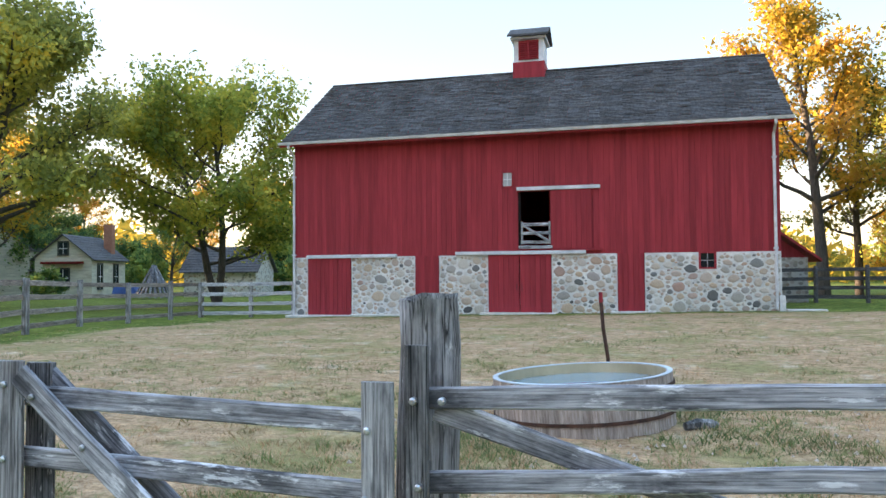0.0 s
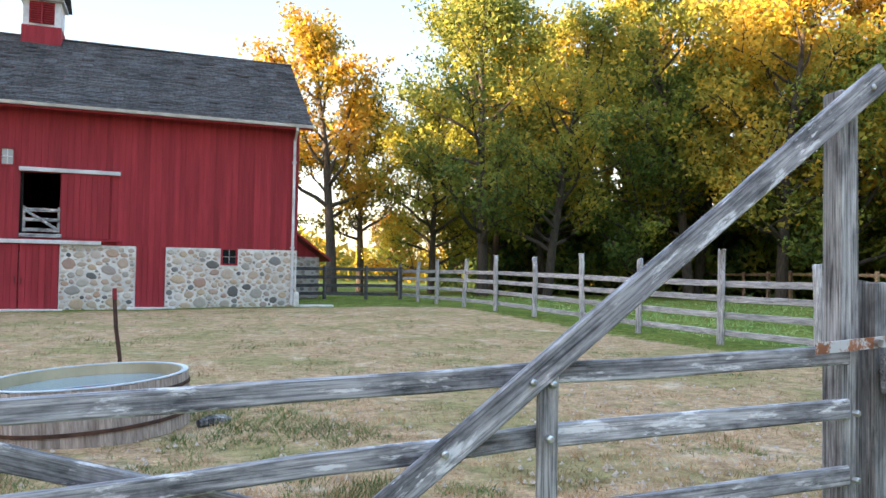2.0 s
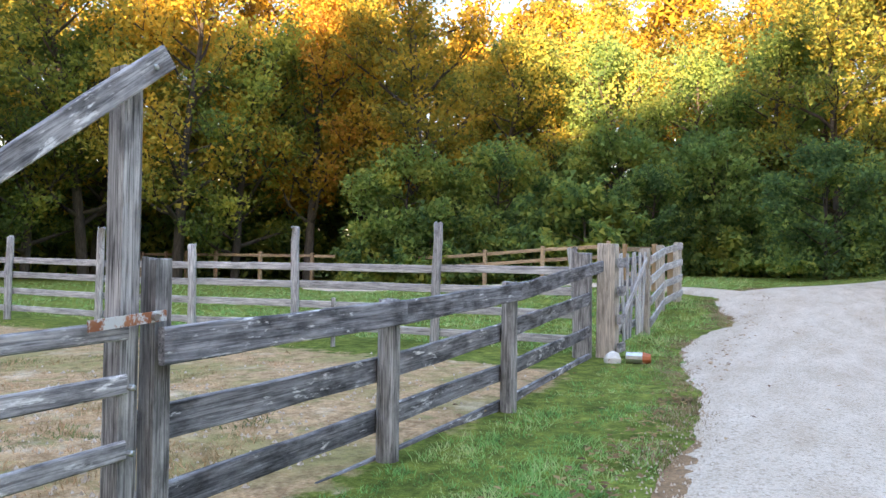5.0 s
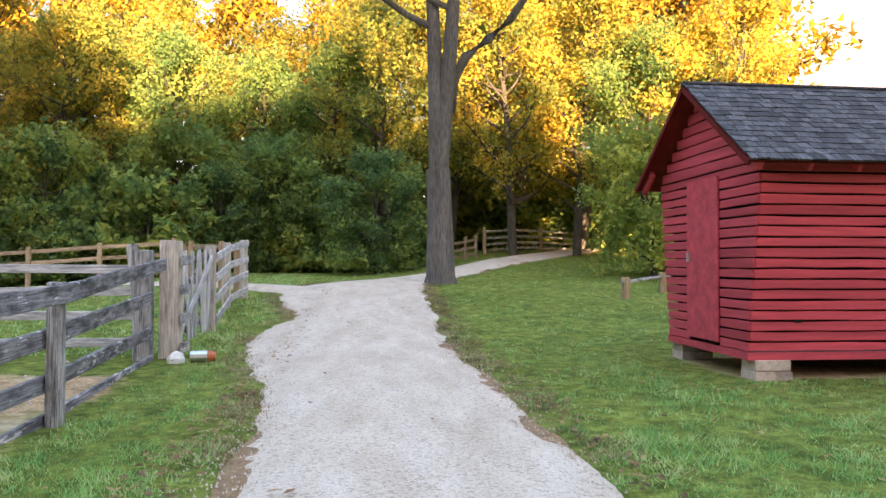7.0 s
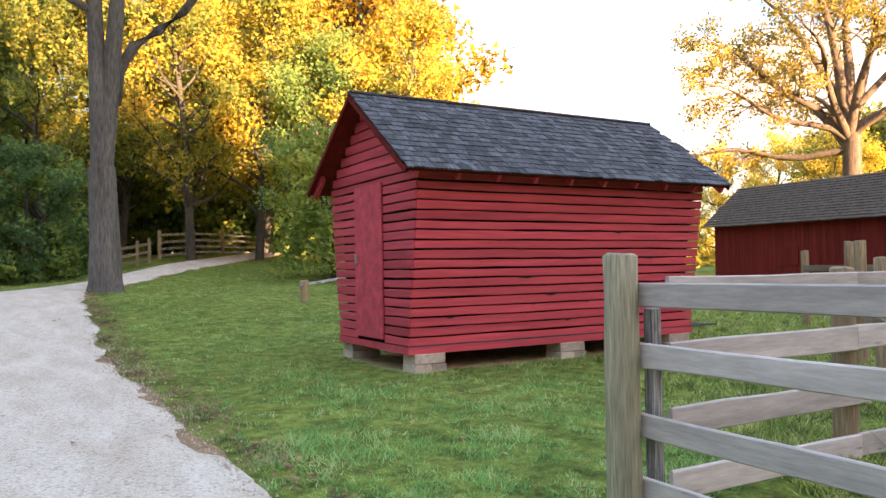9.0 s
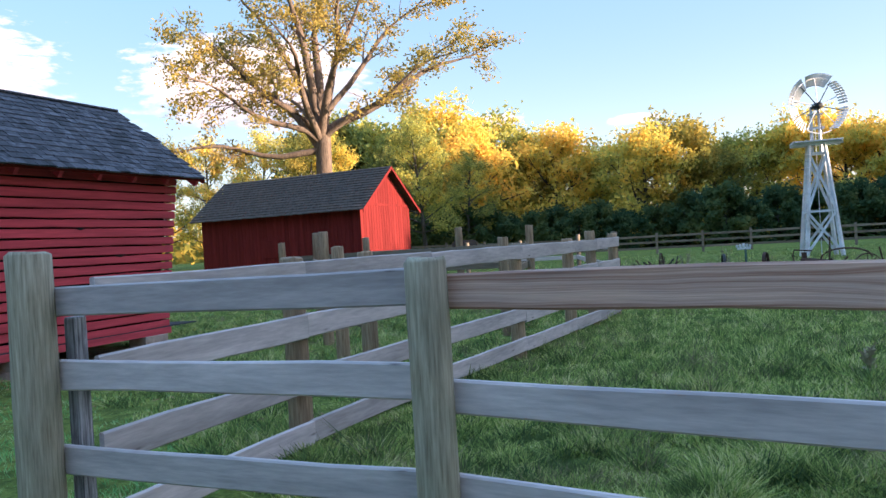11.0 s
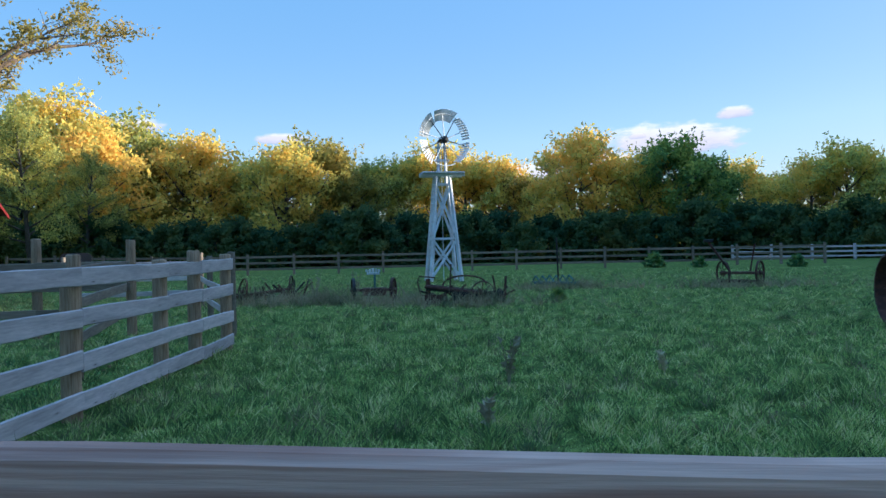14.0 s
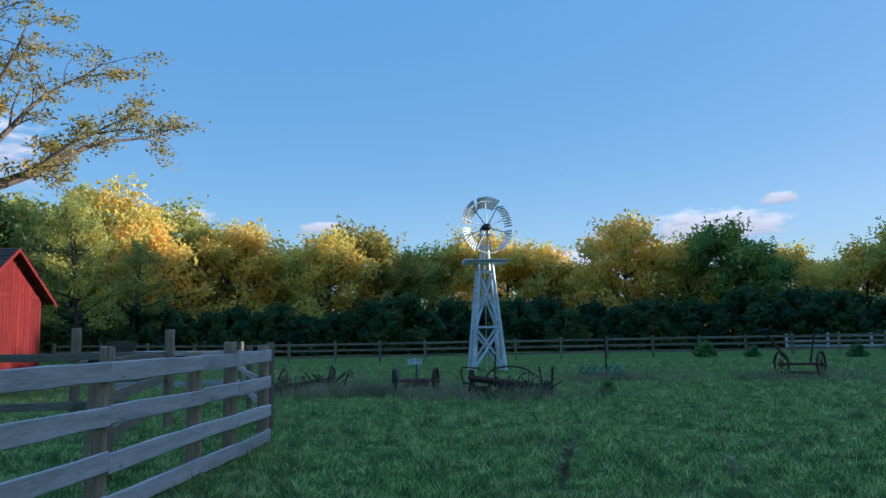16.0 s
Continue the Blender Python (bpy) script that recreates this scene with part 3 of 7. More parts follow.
def track_mesh(rows, lift, seed):
    pts = smooth_line(rows, 60)
    vs, fs, across = [], [], 9
    for i, (x, y, w) in enumerate(pts):
        d = pts[min(i + 1, len(pts) - 1)] - pts[max(0, i - 1)]
        d = np.array((d[0], d[1])) / max(1e-6, math.hypot(d[0], d[1]))
        nrm = np.array((-d[1], d[0]))
        jl, jr = (0.16 * noise.noise((x * 0.7 + seed, y * 0.7, k)) + 0.07 * noise.noise((x * 2.2 + seed, y * 2.2, k)) + 0.03 * noise.noise((x * 7 + seed, y * 7, k)) for k in (1, 7))
        for k in range(across):
            u = -1 + 2 * k / (across - 1)
            off = u * w / 2 + (jl if u > 0.8 else jr if u < -0.8 else 0)
            px, py = x + nrm[0] * off, y + nrm[1] * off
            vs.append((px, py, ground_z(px, py) + lift + 0.03 * (1 - u * u) - (0.05 if abs(u) > 0.99 else 0)))
    for i in range(len(pts) - 1):
        for k in range(across - 1):
            fs.append((i * across + k, (i + 1) * across + k, (i + 1) * across + k + 1, i * across + k + 1))
    return Mesh().put(vs, fs)


def gravel_mat():
    m, t, p = nodes_of("pale_crushed_limestone")
    vec = coords(t)
    fine = noise_of(t, vec, 55, 6, 0.7)
    v = add(t, "ShaderNodeTexVoronoi", Scale=38.0)
    t.links.new(vec, v.inputs["Vector"])
    col = ramp(t, fine, [(0.28, (0.36, 0.28, 0.215)), (0.46, (0.58, 0.48, 0.405)), (0.62, (0.68, 0.585, 0.515)), (0.8, (0.75, 0.68, 0.61))])
    sep = t.nodes.new("ShaderNodeSeparateColor")
    t.links.new(v.outputs["Color"], sep.inputs[0])
    col = mix(t, "MULTIPLY", 1.0, col, ramp(t, sep.outputs[0], [(0.0, (0.7, 0.66, 0.62)), (0.25, (0.97, 0.96, 0.95)), (1.0, (1.06, 1.05, 1.04))]))
    col = mix(t, "MULTIPLY", 1.0, col, ramp(t, noise_of(t, coords(t, (0.5, 1.6, 1)), 1.3, 6, 0.65), [(0.32, (0.8, 0.75, 0.69)), (0.66, (1.06, 1.06, 1.06))]))
    t.links.new(col, p.inputs["Base Color"])
    p.inputs["Roughness"].default_value = 0.95
    b = add(t, "ShaderNodeBump", Strength=0.6, Distance=0.02)
    t.links.new(v.outputs["Distance"], b.inputs["Height"])
    t.links.new(b.outputs[0], p.inputs["Normal"])
    return m


M["gravel"] = gravel_mat()
M["verge"] = surface("brown_earth_verge", (0.14, 0.075, 0.038), (0.4, 0.235, 0.125), grain=24, patch=4, bump=0.6, dist=0.02, vary=0)
thing("road_verge", "bare brown earth along the edges of the track", "track", kind="structure", data=track_mesh([(x, y, w + 0.5) for x, y, w in TRACK], 0.01, 90).data("road_verge", M["verge"], True))
thing("road", "pale crushed limestone farm track between grass verges", "track", kind="structure", data=track_mesh(TRACK, 0.05, 0).data("road", M["gravel"], True))
thing("road_branch", "narrow pale gravel path along the wood edge", "track", kind="structure", data=track_mesh(BRANCH, 0.035, 50).data("road_branch", M["gravel"], True))


# ---------------------------------------------------------------- barn
BX0, BX1, BY, BD = -13.95, 4.82, 28.9, 10.4        # facade left, right, plane, depth
SILL, EAVE, RIDGE = 2.28, 7.05, 10.75
LOWER = [(-13.35, -11.43, "door"), (-8.72, -7.73, "panel"), (-5.76, -3.3, "double"), (-0.86, 0.13, "panel")]   # openings in the stone
HAY = (-4.48, -3.3, 2.62, 4.71)


def build_barn():
    barn = thing("barn", "red board barn with grey shingle roof on a fieldstone base", "barn", pose(0, 0, 0))
    # stone base with openings: piers between the doors, then side and back walls
    piers, x = [], BX0
    for a, b, _ in LOWER:
        piers.append((x, a))
        x = b
    piers.append((x, BX1))
    for x0, x1 in piers:
        me = Mesh()
        if x1 > 4:
            me.box(x0, 2.05, BY, BY + 0.5, -0.4, SILL).box(2.62, x1, BY, BY + 0.5, -0.4, SILL).box(2.05, 2.62, BY, BY + 0.5, -0.4, 1.68)
        else:
            me.box(x0, x1, BY, BY + 0.5, -0.4, SILL)
        part("stone_wall", me, M["mortar"], barn, "fieldstone wall in pale mortar")
    me = Mesh().box(BX0, BX0 + 0.5, BY + 0.5, BY + BD, -0.4, SILL).box(BX1 - 0.5, BX1, BY + 0.5, BY + BD, -0.4, SILL).box(BX0, BX1, BY + BD, BY + BD + 0.4, -0.4, SILL)
    part("stone_wall", me, M["mortar"], barn)
    # inner lining closes the barn behind the boards; its near-black paints the loft's shade
    lin = Mesh()
    lin.box(BX0 + 0.06, HAY[0], BY + 0.06, BY + 0.14, SILL, EAVE).box(HAY[1], BX1 - 0.06, BY + 0.06, BY + 0.14, SILL, EAVE)
    lin.box(HAY[0], HAY[1], BY + 0.06, BY + 0.14, SILL, HAY[2]).box(HAY[0], HAY[1], BY + 0.06, BY + 0.14, HAY[3], EAVE)
    lin.box(BX0, BX1, BY + 0.52, BY + BD, SILL - 0.15, SILL - 0.02)
    part("lining", lin, M["dark"], barn, "near-black lining standing in for the unlit loft")
    # vertical siding, one board at a time
    shared = {}
    n = 92
    w = (BX1 - BX0) / n
    rnd = random.Random(4)
    for i in range(n):
        x0 = BX0 + i * w
        mid = x0 + w / 2
        spans = [(SILL - 0.02, EAVE)]
        if HAY[0] < mid < HAY[1]:
            spans = [(SILL - 0.02, HAY[2]), (HAY[3], EAVE)]
        elif -5.2 < mid < -4.76:
            spans = [(SILL - 0.02, 4.91), (5.5, EAVE)]
        for z0, z1 in spans:
            key = (round(z0, 2), round(z1, 2))
            if key not in shared:
                shared[key] = Mesh().box(0.0015, w - 0.0015, -0.028, 0.0, 0, z1 - z0, c=0.004).data("board", M["barn_red"])
            part("board", shared[key], None, barn, m=pose(x0, BY + 0.03 + rnd.uniform(-0.002, 0.002), z0))
    # side walls and gables as board sheets with battens
    for x, s_ in ((BX0, -1), (BX1, 1)):
        g = Mesh()
        t0, t1 = (x, x + 0.05) if s_ < 0 else (x - 0.05, x)
        prof = [(BY + 0.05, SILL), (BY + BD, SILL), (BY + BD, EAVE), (BY + BD / 2, RIDGE - 0.15), (BY + 0.05, EAVE)]
        vs = [(t0, y, z) for y, z in prof] + [(t1, y, z) for y, z in prof]
        g.put(vs, [(4, 3, 2, 1, 0), (5, 6, 7, 8, 9)] + [(i, (i + 1) % 5, 5 + (i + 1) % 5, 5 + i) for i in range(5)])
        for k in range(52):
            y = BY + 0.1 + k * 0.2
            top = EAVE + (RIDGE - 0.15 - EAVE) * (1 - abs(y - BY - BD / 2) / (BD / 2))
            g.box(x - 0.02 if s_ < 0 else x, x if s_ < 0 else x + 0.02, y, y + 0.19, SILL - 0.03, top)
        part("gable_wall", g, M["barn_red"], barn)
    part("back_wall", Mesh().box(BX0, BX1, BY + BD, BY + BD + 0.06, SILL, EAVE), M["barn_red"], barn)
    # roof: stepped shingle courses on both slopes
    over, ends = 0.55, 0.42
    for side in (-1, 1):
        y_e = BY - over if side < 0 else BY + BD + over
        slope = Vector((0, BY + BD / 2 - y_e, 0))
        z_e = EAVE + 0.12 - (RIDGE - EAVE) / (BD / 2) * over * 0.55
        run, up = abs(slope.y), RIDGE - z_e
        course = 46
        rf = Mesh()
        nx = 47
        for c in range(course):
            u0, u1 = c / course, (c + 1.25) / course
            for k in range(nx):
                xa = BX0 - ends + (BX1 - BX0 + 2 * ends) * k / nx
                xb = BX0 - ends + (BX1 - BX0 + 2 * ends) * (k + 1) / nx
                j = rnd.uniform(-0.008, 0.012)
                y0, y1 = y_e + slope.y * (u0 - j), y_e + slope.y * min(1, u1)
                z0, z1 = z_e + up * u0 + 0.03 + rnd.uniform(0, 0.02), z_e + up * min(1, u1)
                wob = 0.035 * math.sin(xa * 0.7) * u0
                vs = [(xa, y0, z0 - 0.045 + wob), (xb, y0, z0 - 0.045 + wob), (xb, y0, z0 + wob), (xa, y0, z0 + wob), (xb, y1, z1 + wob), (xa, y1, z1 + wob)]
                fs = [(0, 1, 2, 3), (3, 2, 4, 5)] if side < 0 else [(3, 2, 1, 0), (5, 4, 2, 3)]
                rf.put(vs, fs)
        part("roof_slope", rf, M["barn_shingle"], barn, "grey weathered wood shingles", kind="stuff")
        deck = Mesh()
        deck.put([(BX0 - ends, y_e, z_e - 0.14), (BX1 + ends, y_e, z_e - 0.14), (BX1 + ends, BY + BD / 2, RIDGE - 0.13), (BX0 - ends, BY + BD / 2, RIDGE - 0.13),
                  (BX0 - ends, y_e, z_e - 0.07), (BX1 + ends, y_e, z_e - 0.07), (BX1 + ends, BY + BD / 2, RIDGE - 0.07), (BX0 - ends, BY + BD / 2, RIDGE - 0.07)],
                 [(0, 1, 2, 3), (7, 6, 5, 4), (0, 4, 5, 1), (1, 5, 6, 2), (3, 2, 6, 7), (0, 3, 7, 4)])
        part("roof_deck", deck, M["barn_red"], barn)
        if side < 0:
            gut = Mesh()
            prof = [(0, 0.1), (0, 0), (-0.12, 0.0), (-0.16, 0.1), (-0.14, 0.1), (-0.11, 0.02), (-0.02, 0.02), (-0.02, 0.1)]
            vs = [(xx, y_e + p_, z_e - 0.06 + q_) for xx in (BX0 - ends, BX1 + ends) for p_, q_ in prof]
            gut.put(vs, [(i, (i + 1) % 8, 8 + (i + 1) % 8, 8 + i) for i in range(8)] + [tuple(range(8)), tuple(range(15, 7, -1))])
            part("gutter", gut, M["white"], barn, "white painted gutter")
            for k in range(19):
                xx = BX0 + 0.4 + k
                part("gutter_bracket", Mesh().box(xx, xx + 0.03, y_e - 0.17, y_e + 0.12, z_e + 0.04, z_e + 0.06), M["white"], barn)
            for xx in (BX0 + 0.02, BX1 - 0.18):
                zb = ground_z(xx, BY) + 0.05
                ds = Mesh().tube([(xx, y_e - 0.08, z_e - 0.05), (xx, y_e - 0.08, z_e - 0.18), (xx, BY - 0.09, z_e - 0.5), (xx, BY - 0.09, zb + 0.25), (xx - 0.02, BY - 0.14, zb)], [0.055] * 5, 8)
                dp = part("downspout", ds, M["white"], barn, "white downspout")
                for zz in (5.6, 2.35):
                    part("strap", Mesh().box(xx - 0.08, xx + 0.08, BY - 0.15, BY - 0.02, zz, zz + 0.06), M["white"], dp)
    part("ridge_cap", Mesh().box(BX0 - ends, BX1 + ends, BY + BD / 2 - 0.09, BY + BD / 2 + 0.09, RIDGE - 0.02, RIDGE + 0.05, c=0.02), M["barn_shingle"], barn)
    # lower doors and tracks
    for a, b, what in LOWER:
        z0 = ground_z((a + b) / 2, BY) + 0.06
        cuts = np.linspace(a, b, 3) if what == "double" else (a, b)
        for l_, r_ in zip(cuts[:-1], cuts[1:]):
            d = part("door" if what != "panel" else "wall_panel", Mesh().box(l_ + 0.01, r_ - 0.01, BY - 0.02, BY + 0.03, z0, SILL), M["barn_red"], barn, "red board sliding door" if what != "panel" else "red boarded door bay")
            k = max(3, round((r_ - l_) / 0.2))
            for q in range(k):
                xa, xb = l_ + 0.015 + (r_ - l_ - 0.03) * q / k, l_ + 0.015 + (r_ - l_ - 0.03) * (q + 1) / k
                part("plank", Mesh().box(xa + 0.004, xb - 0.004, BY - 0.045, BY - 0.021, z0 - rnd.uniform(0, 0.03), SILL - 0.004, c=0.006), M["barn_red"], d)
            if what == "double":
                hx = r_ - 0.1 if l_ == a else l_ + 0.1
                part("handle", Mesh().tube([(hx, BY - 0.06, 0.9), (hx, BY - 0.09, 0.95), (hx, BY - 0.09, 1.1), (hx, BY - 0.06, 1.15)], [0.012] * 4, 6), M["iron"], d)
    for a, b, z in ((-13.36, -9.46, 2.25), (-7.05, -2.0, 2.3), (-4.6, -1.44, 4.76)):
        r = part("door_rail", Mesh().box(a, b, BY - 0.13, BY - 0.02, z - 0.02, z + 0.12, c=0.015), M["white"], barn, "white sliding-door track cover")
    # hay door: open leaf slid aside, little gate in the opening
    leaf = part("loft_door", Mesh().box(-3.29, -1.77, BY - 0.05, BY - 0.02, 2.52, 4.72), M["barn_red"], barn, "red loft door slid open")
    for q in range(8):
        xa = -3.285 + q * 0.189
        part("plank", Mesh().box(xa, xa + 0.182, BY - 0.075, BY - 0.05, 2.5, 4.73, c=0.006), M["barn_red"], leaf)
    gate = part("loft_gate", Mesh().box(-4.46, -4.38, BY + 0.0, BY + 0.04, 2.68, 3.55), M["old_wood"], barn, "small grey board gate in the loft opening")
    for z in (2.75, 3.1, 3.43):
        part("rail", Mesh().box(-4.46, -3.32, BY - 0.04, BY - 0.005, z - 0.06, z + 0.06, c=0.008), M["old_wood"], gate)
    part("stile", Mesh().box(-3.4, -3.32, BY + 0.0, BY + 0.04, 2.68, 3.55), M["old_post"], gate)
    m_, l_ = between((-4.4, BY - 0.06, 3.42), (-3.36, BY - 0.06, 2.76))
    part("brace", Mesh().box(0, l_, -0.015, 0.015, -0.045, 0.045), M["old_wood"], gate, m=m_)
    part("loft_sill", Mesh().box(-4.55, -3.25, BY - 0.09, BY + 0.06, 2.5, 2.62, c=0.01), M["old_wood"], barn)
    part("loft_ledge", Mesh().box(-3.3, -1.4, BY - 0.12, BY - 0.0, 2.4, 2.48, c=0.01), M["barn_red"], barn)
    # windows
    for x0, x1, z0, z1, mt in ((-5.18, -4.77, 4.91, 5.5, "white"), (2.07, 2.6, 1.7, 2.27, "barn_red")):
        wdw = part("window", Mesh().box(x0, x1, BY + 0.04, BY + 0.052, z0, z1), M["sky_pale_pane"] if mt == "white" else M["pane"], barn, "small four-pane window")
        fr = Mesh().box(x0 - 0.04, x0 + 0.03, BY - 0.03, BY + 0.05, z0 - 0.03, z1 + 0.03).box(x1 - 0.03, x1 + 0.04, BY - 0.03, BY + 0.05, z0 - 0.03, z1 + 0.03)
        fr.box(x0 + 0.03, x1 - 0.03, BY - 0.028, BY + 0.048, z0 - 0.03, z0 + 0.03).box(x0 + 0.03, x1 - 0.03, BY - 0.028, BY + 0.048, z1 - 0.03, z1 + 0.03)
        part("window_frame", fr, M["barn_red"], wdw)
        xm, zm = (x0 + x1) / 2, (z0 + z1) / 2
        part("muntin", Mesh().box(xm - 0.015, xm + 0.015, BY + 0.01, BY + 0.038, z0 + 0.03, z1 - 0.03).box(x0 + 0.03, x1 - 0.03, BY + 0.012, BY + 0.036, zm - 0.015, zm + 0.015), M["white"] if mt == "white" else M["old_wood"], wdw)
    # door sills of pale concrete
    for a, b in ((-14.1, -11.3), (-11.3, -8.3), (-6.0, -3.1), (-1.1, 0.5), (4.9, 6.2)):
        z = ground_z((a + b) / 2, BY)
        part("door_sill", Mesh().box(a, b - 0.02, BY - 0.55, BY - 0.02, z - 0.1, z + 0.06, c=0.015), M["mortar"], barn, "pale concrete sill")
    part("corner_buttress", Mesh().box(BX1 - 0.1, BX1 + 0.1, BY - 0.1, BY + 0.3, -0.1, 0.7), M["mortar"], barn)
    # cupola astride the ridge
    cu = part("cupola", Mesh().box(-5.42, -4.0, 33.4, 34.8, 10.0, 11.05), M["barn_red"], barn, "white louvred cupola with a small shingled roof")
    part("cupola_body", Mesh().box(-5.38, -4.04, 33.45, 34.75, 11.05, 12.2), M["white"], cu)
    part("louvre_frame", Mesh().box(-5.16, -4.26, 33.41, 33.445, 11.15, 12.02), M["barn_red"], cu)
    for k in range(9):
        m_ = pose(-5.14, 33.4, 11.2 + k * 0.09, 35)
        part("louvre", Mesh().box(0, 0.86, -0.05, 0.02, -0.012, 0.012), M["barn_red"], cu, m=m_)
    part("louvre_mullion", Mesh().box(-4.74, -4.68, 33.33, 33.4, 11.15, 12.02), M["barn_red"], cu)
    crf = Mesh()
    prof = [(33.1, 12.15), (33.1, 12.24), (34.1, 12.78), (35.1, 12.24), (35.1, 12.15), (34.1, 12.68)]
    vs = [(xx, y, z) for xx in (-5.62, -3.8) for y, z in prof]
    crf.put(vs, [(i, (i + 1) % 6, 6 + (i + 1) % 6, 6 + i) for i in range(6)] + [(5, 4, 3, 2), (5, 2, 1, 0), (8, 9, 10, 11), (6, 7, 8, 11)])
    part("cupola_roof", crf, M["barn_shingle"], cu)
    part("cupola_cornice", Mesh().box(-5.5, -3.92, 33.25, 34.95, 12.06, 12.16), M["white"], cu)
    return barn


barn = build_barn()
# lean-to behind the barn's far corner
lt = thing("lean_to", "low red lean-to with a stone wall beside the barn", "shed", pose(0, 0, 0))
part("wall", Mesh().box(4.9, 7.25, 36.7, 39.2, -0.1, 2.2), M["stone_wall"], lt, "fieldstone wall")
part("roof", Mesh().put([(4.88, 36.3, 4.15), (4.88, 39.4, 4.15), (7.75, 39.4, 2.0), (7.75, 36.3, 2.0), (4.88, 36.3, 4.27), (4.88, 39.4, 4.27), (7.75, 39.4, 2.12), (7.75, 36.3, 2.12)], [(0, 1, 2, 3), (7, 6, 5, 4), (0, 3, 7, 4), (1, 5, 6, 2), (2, 6, 7, 3), (0, 4, 5, 1)]), M["barn_red"], lt)
part("gable", Mesh().put([(4.9, 36.7, 2.2), (7.25, 36.7, 2.2), (4.9, 36.7, 3.95), (4.9, 36.8, 2.2), (7.25, 36.8, 2.2), (4.9, 36.8, 3.95)], [(0, 1, 2), (5, 4, 3), (0, 2, 5, 3), (1, 4, 5, 2)]), M["barn_red"], lt)


# ---------------------------------------------------------------- fences
def rail_data(L, h, t, material, seed, c=0.008):
    """A board with slightly wavering edges, local x along it."""
    rnd = random.Random(seed)
    n = max(2, int(L / 0.45))
    vs, fs = [], []
    for i in range(n + 1):
        x = L * i / n
        a, b, o = rnd.uniform(-1, 1) * 0.006, rnd.uniform(-1, 1) * 0.006, rnd.uniform(-1, 1) * 0.004
        prof = [(-t / 2 + o, -h / 2 + c + a), (-t / 2 + c + o, -h / 2 + a), (t / 2 - c + o, -h / 2 + a), (t / 2 + o, -h / 2 + c + a), (t / 2 + o, h / 2 - c + b), (t / 2 - c + o, h / 2 + b), (-t / 2 + c + o, h / 2 + b), (-t / 2 + o, h / 2 - c + b)]
        vs += [(x, y, z) for y, z in prof]
    for i in range(n):
        fs += [(i * 8 + k, i * 8 + (k + 1) % 8, (i + 1) * 8 + (k + 1) % 8, (i + 1) * 8 + k) for k in range(8)]
    fs += [tuple(range(7, -1, -1)), tuple(range(n * 8, n * 8 + 8))]
    return Mesh().put(vs, fs).data("rail", material)


def rail(parent, a, b, h, t, material, name="rail", label=""):
    m, L = between(a, b)
    return part(name, rail_data(L, h, t, material, hash((round(a[0], 2), round(a[2], 2), round(b[1], 2)))), None, parent, label, m)


def post_data(height, r, material, seed, square=False, lean=0.0, ragged=0.0, below=0.3):
    rnd = random.Random(seed)
    n = 4 if square else 12
    zs = [-below, 0, height * 0.3, height * 0.6, height * 0.85, height - 0.012, height]
    vs, fs = [], []
    ox = oy = 0.0
    for i, z in enumerate(zs):
        ox += rnd.uniform(-1, 1) * ragged * 0.5
        oy += rnd.uniform(-1, 1) * ragged * 0.5
        k_r = r * (0.93 if i == len(zs) - 1 else 1.0) * (1 - 0.06 * z / height)
        for k in range(n):
            a = 2 * math.pi * k / n + (math.pi / 4 if square else 0)
            rr = k_r * (1.414 if square else 1.0) * (1 + rnd.uniform(-0.04, 0.04) * (0.4 if square else 1) + ragged * rnd.uniform(-1, 1))
            vs.append((math.cos(a) * rr + ox + lean * z, math.sin(a) * rr + oy, z + (rnd.uniform(-1, 1) * (0.01 + ragged * 0.35) if i == len(zs) - 1 else 0)))
    for i in range(len(zs) - 1):
        fs += [(i * n + k, i * n + (k + 1) % n, (i + 1) * n + (k + 1) % n, (i + 1) * n + k) for k in range(n)]
    fs.append(tuple(range((len(zs) - 1) * n, len(zs) * n)))
    return Mesh().put(vs, fs).data("post", material, not square)


def post(parent, x, y, height, r, material, square=False, lean=0.0, ragged=0.0, turn=0.0, name="post", label=""):
    return part(name, post_data(height, r, material, int(x * 131 + y * 17), square, lean, ragged), None, parent, label, pose(x, y, ground_z(x, y), 0, 0, turn))


def fence(label, pts, heights, size, r, mats, post_h, group="", square=False, proud=None, side=0.0, lean=0.0, ragged=0.0):
    """Posts at pts and boards from post to post at the heights given, set to one side of the posts."""
    f = thing("fence", label, "fence", pose(0, 0, 0), group)
    rnd = random.Random(int(abs(pts[0][0]) * 100))
    for i, p_ in enumerate(pts):
        if isinstance(post_h, (list, tuple)) and post_h[i] is None:
            continue
        h = post_h[i] if isinstance(post_h, (list, tuple)) else post_h + rnd.uniform(-0.05, 0.05)
        post(f, p_[0], p_[1], h, r, mats[1], square, rnd.uniform(-lean, lean), ragged, turn=rnd.uniform(0, 90) if not square else 0)
    for a, b in zip(pts[:-1], pts[1:]):
        d = Vector((b[0] - a[0], b[1] - a[1], 0)).normalized()
        o = Vector((-d.y, d.x, 0)) * side
        for h in heights:
            j0, j1 = rnd.uniform(-0.012, 0.012), rnd.uniform(-0.012, 0.012)
            rail(f, (a[0] + o.x, a[1] + o.y, ground_z(*a) + h + j0), (b[0] + o.x, b[1] + o.y, ground_z(*b) + h + j1), size[0], size[1], mats[0])
    return f


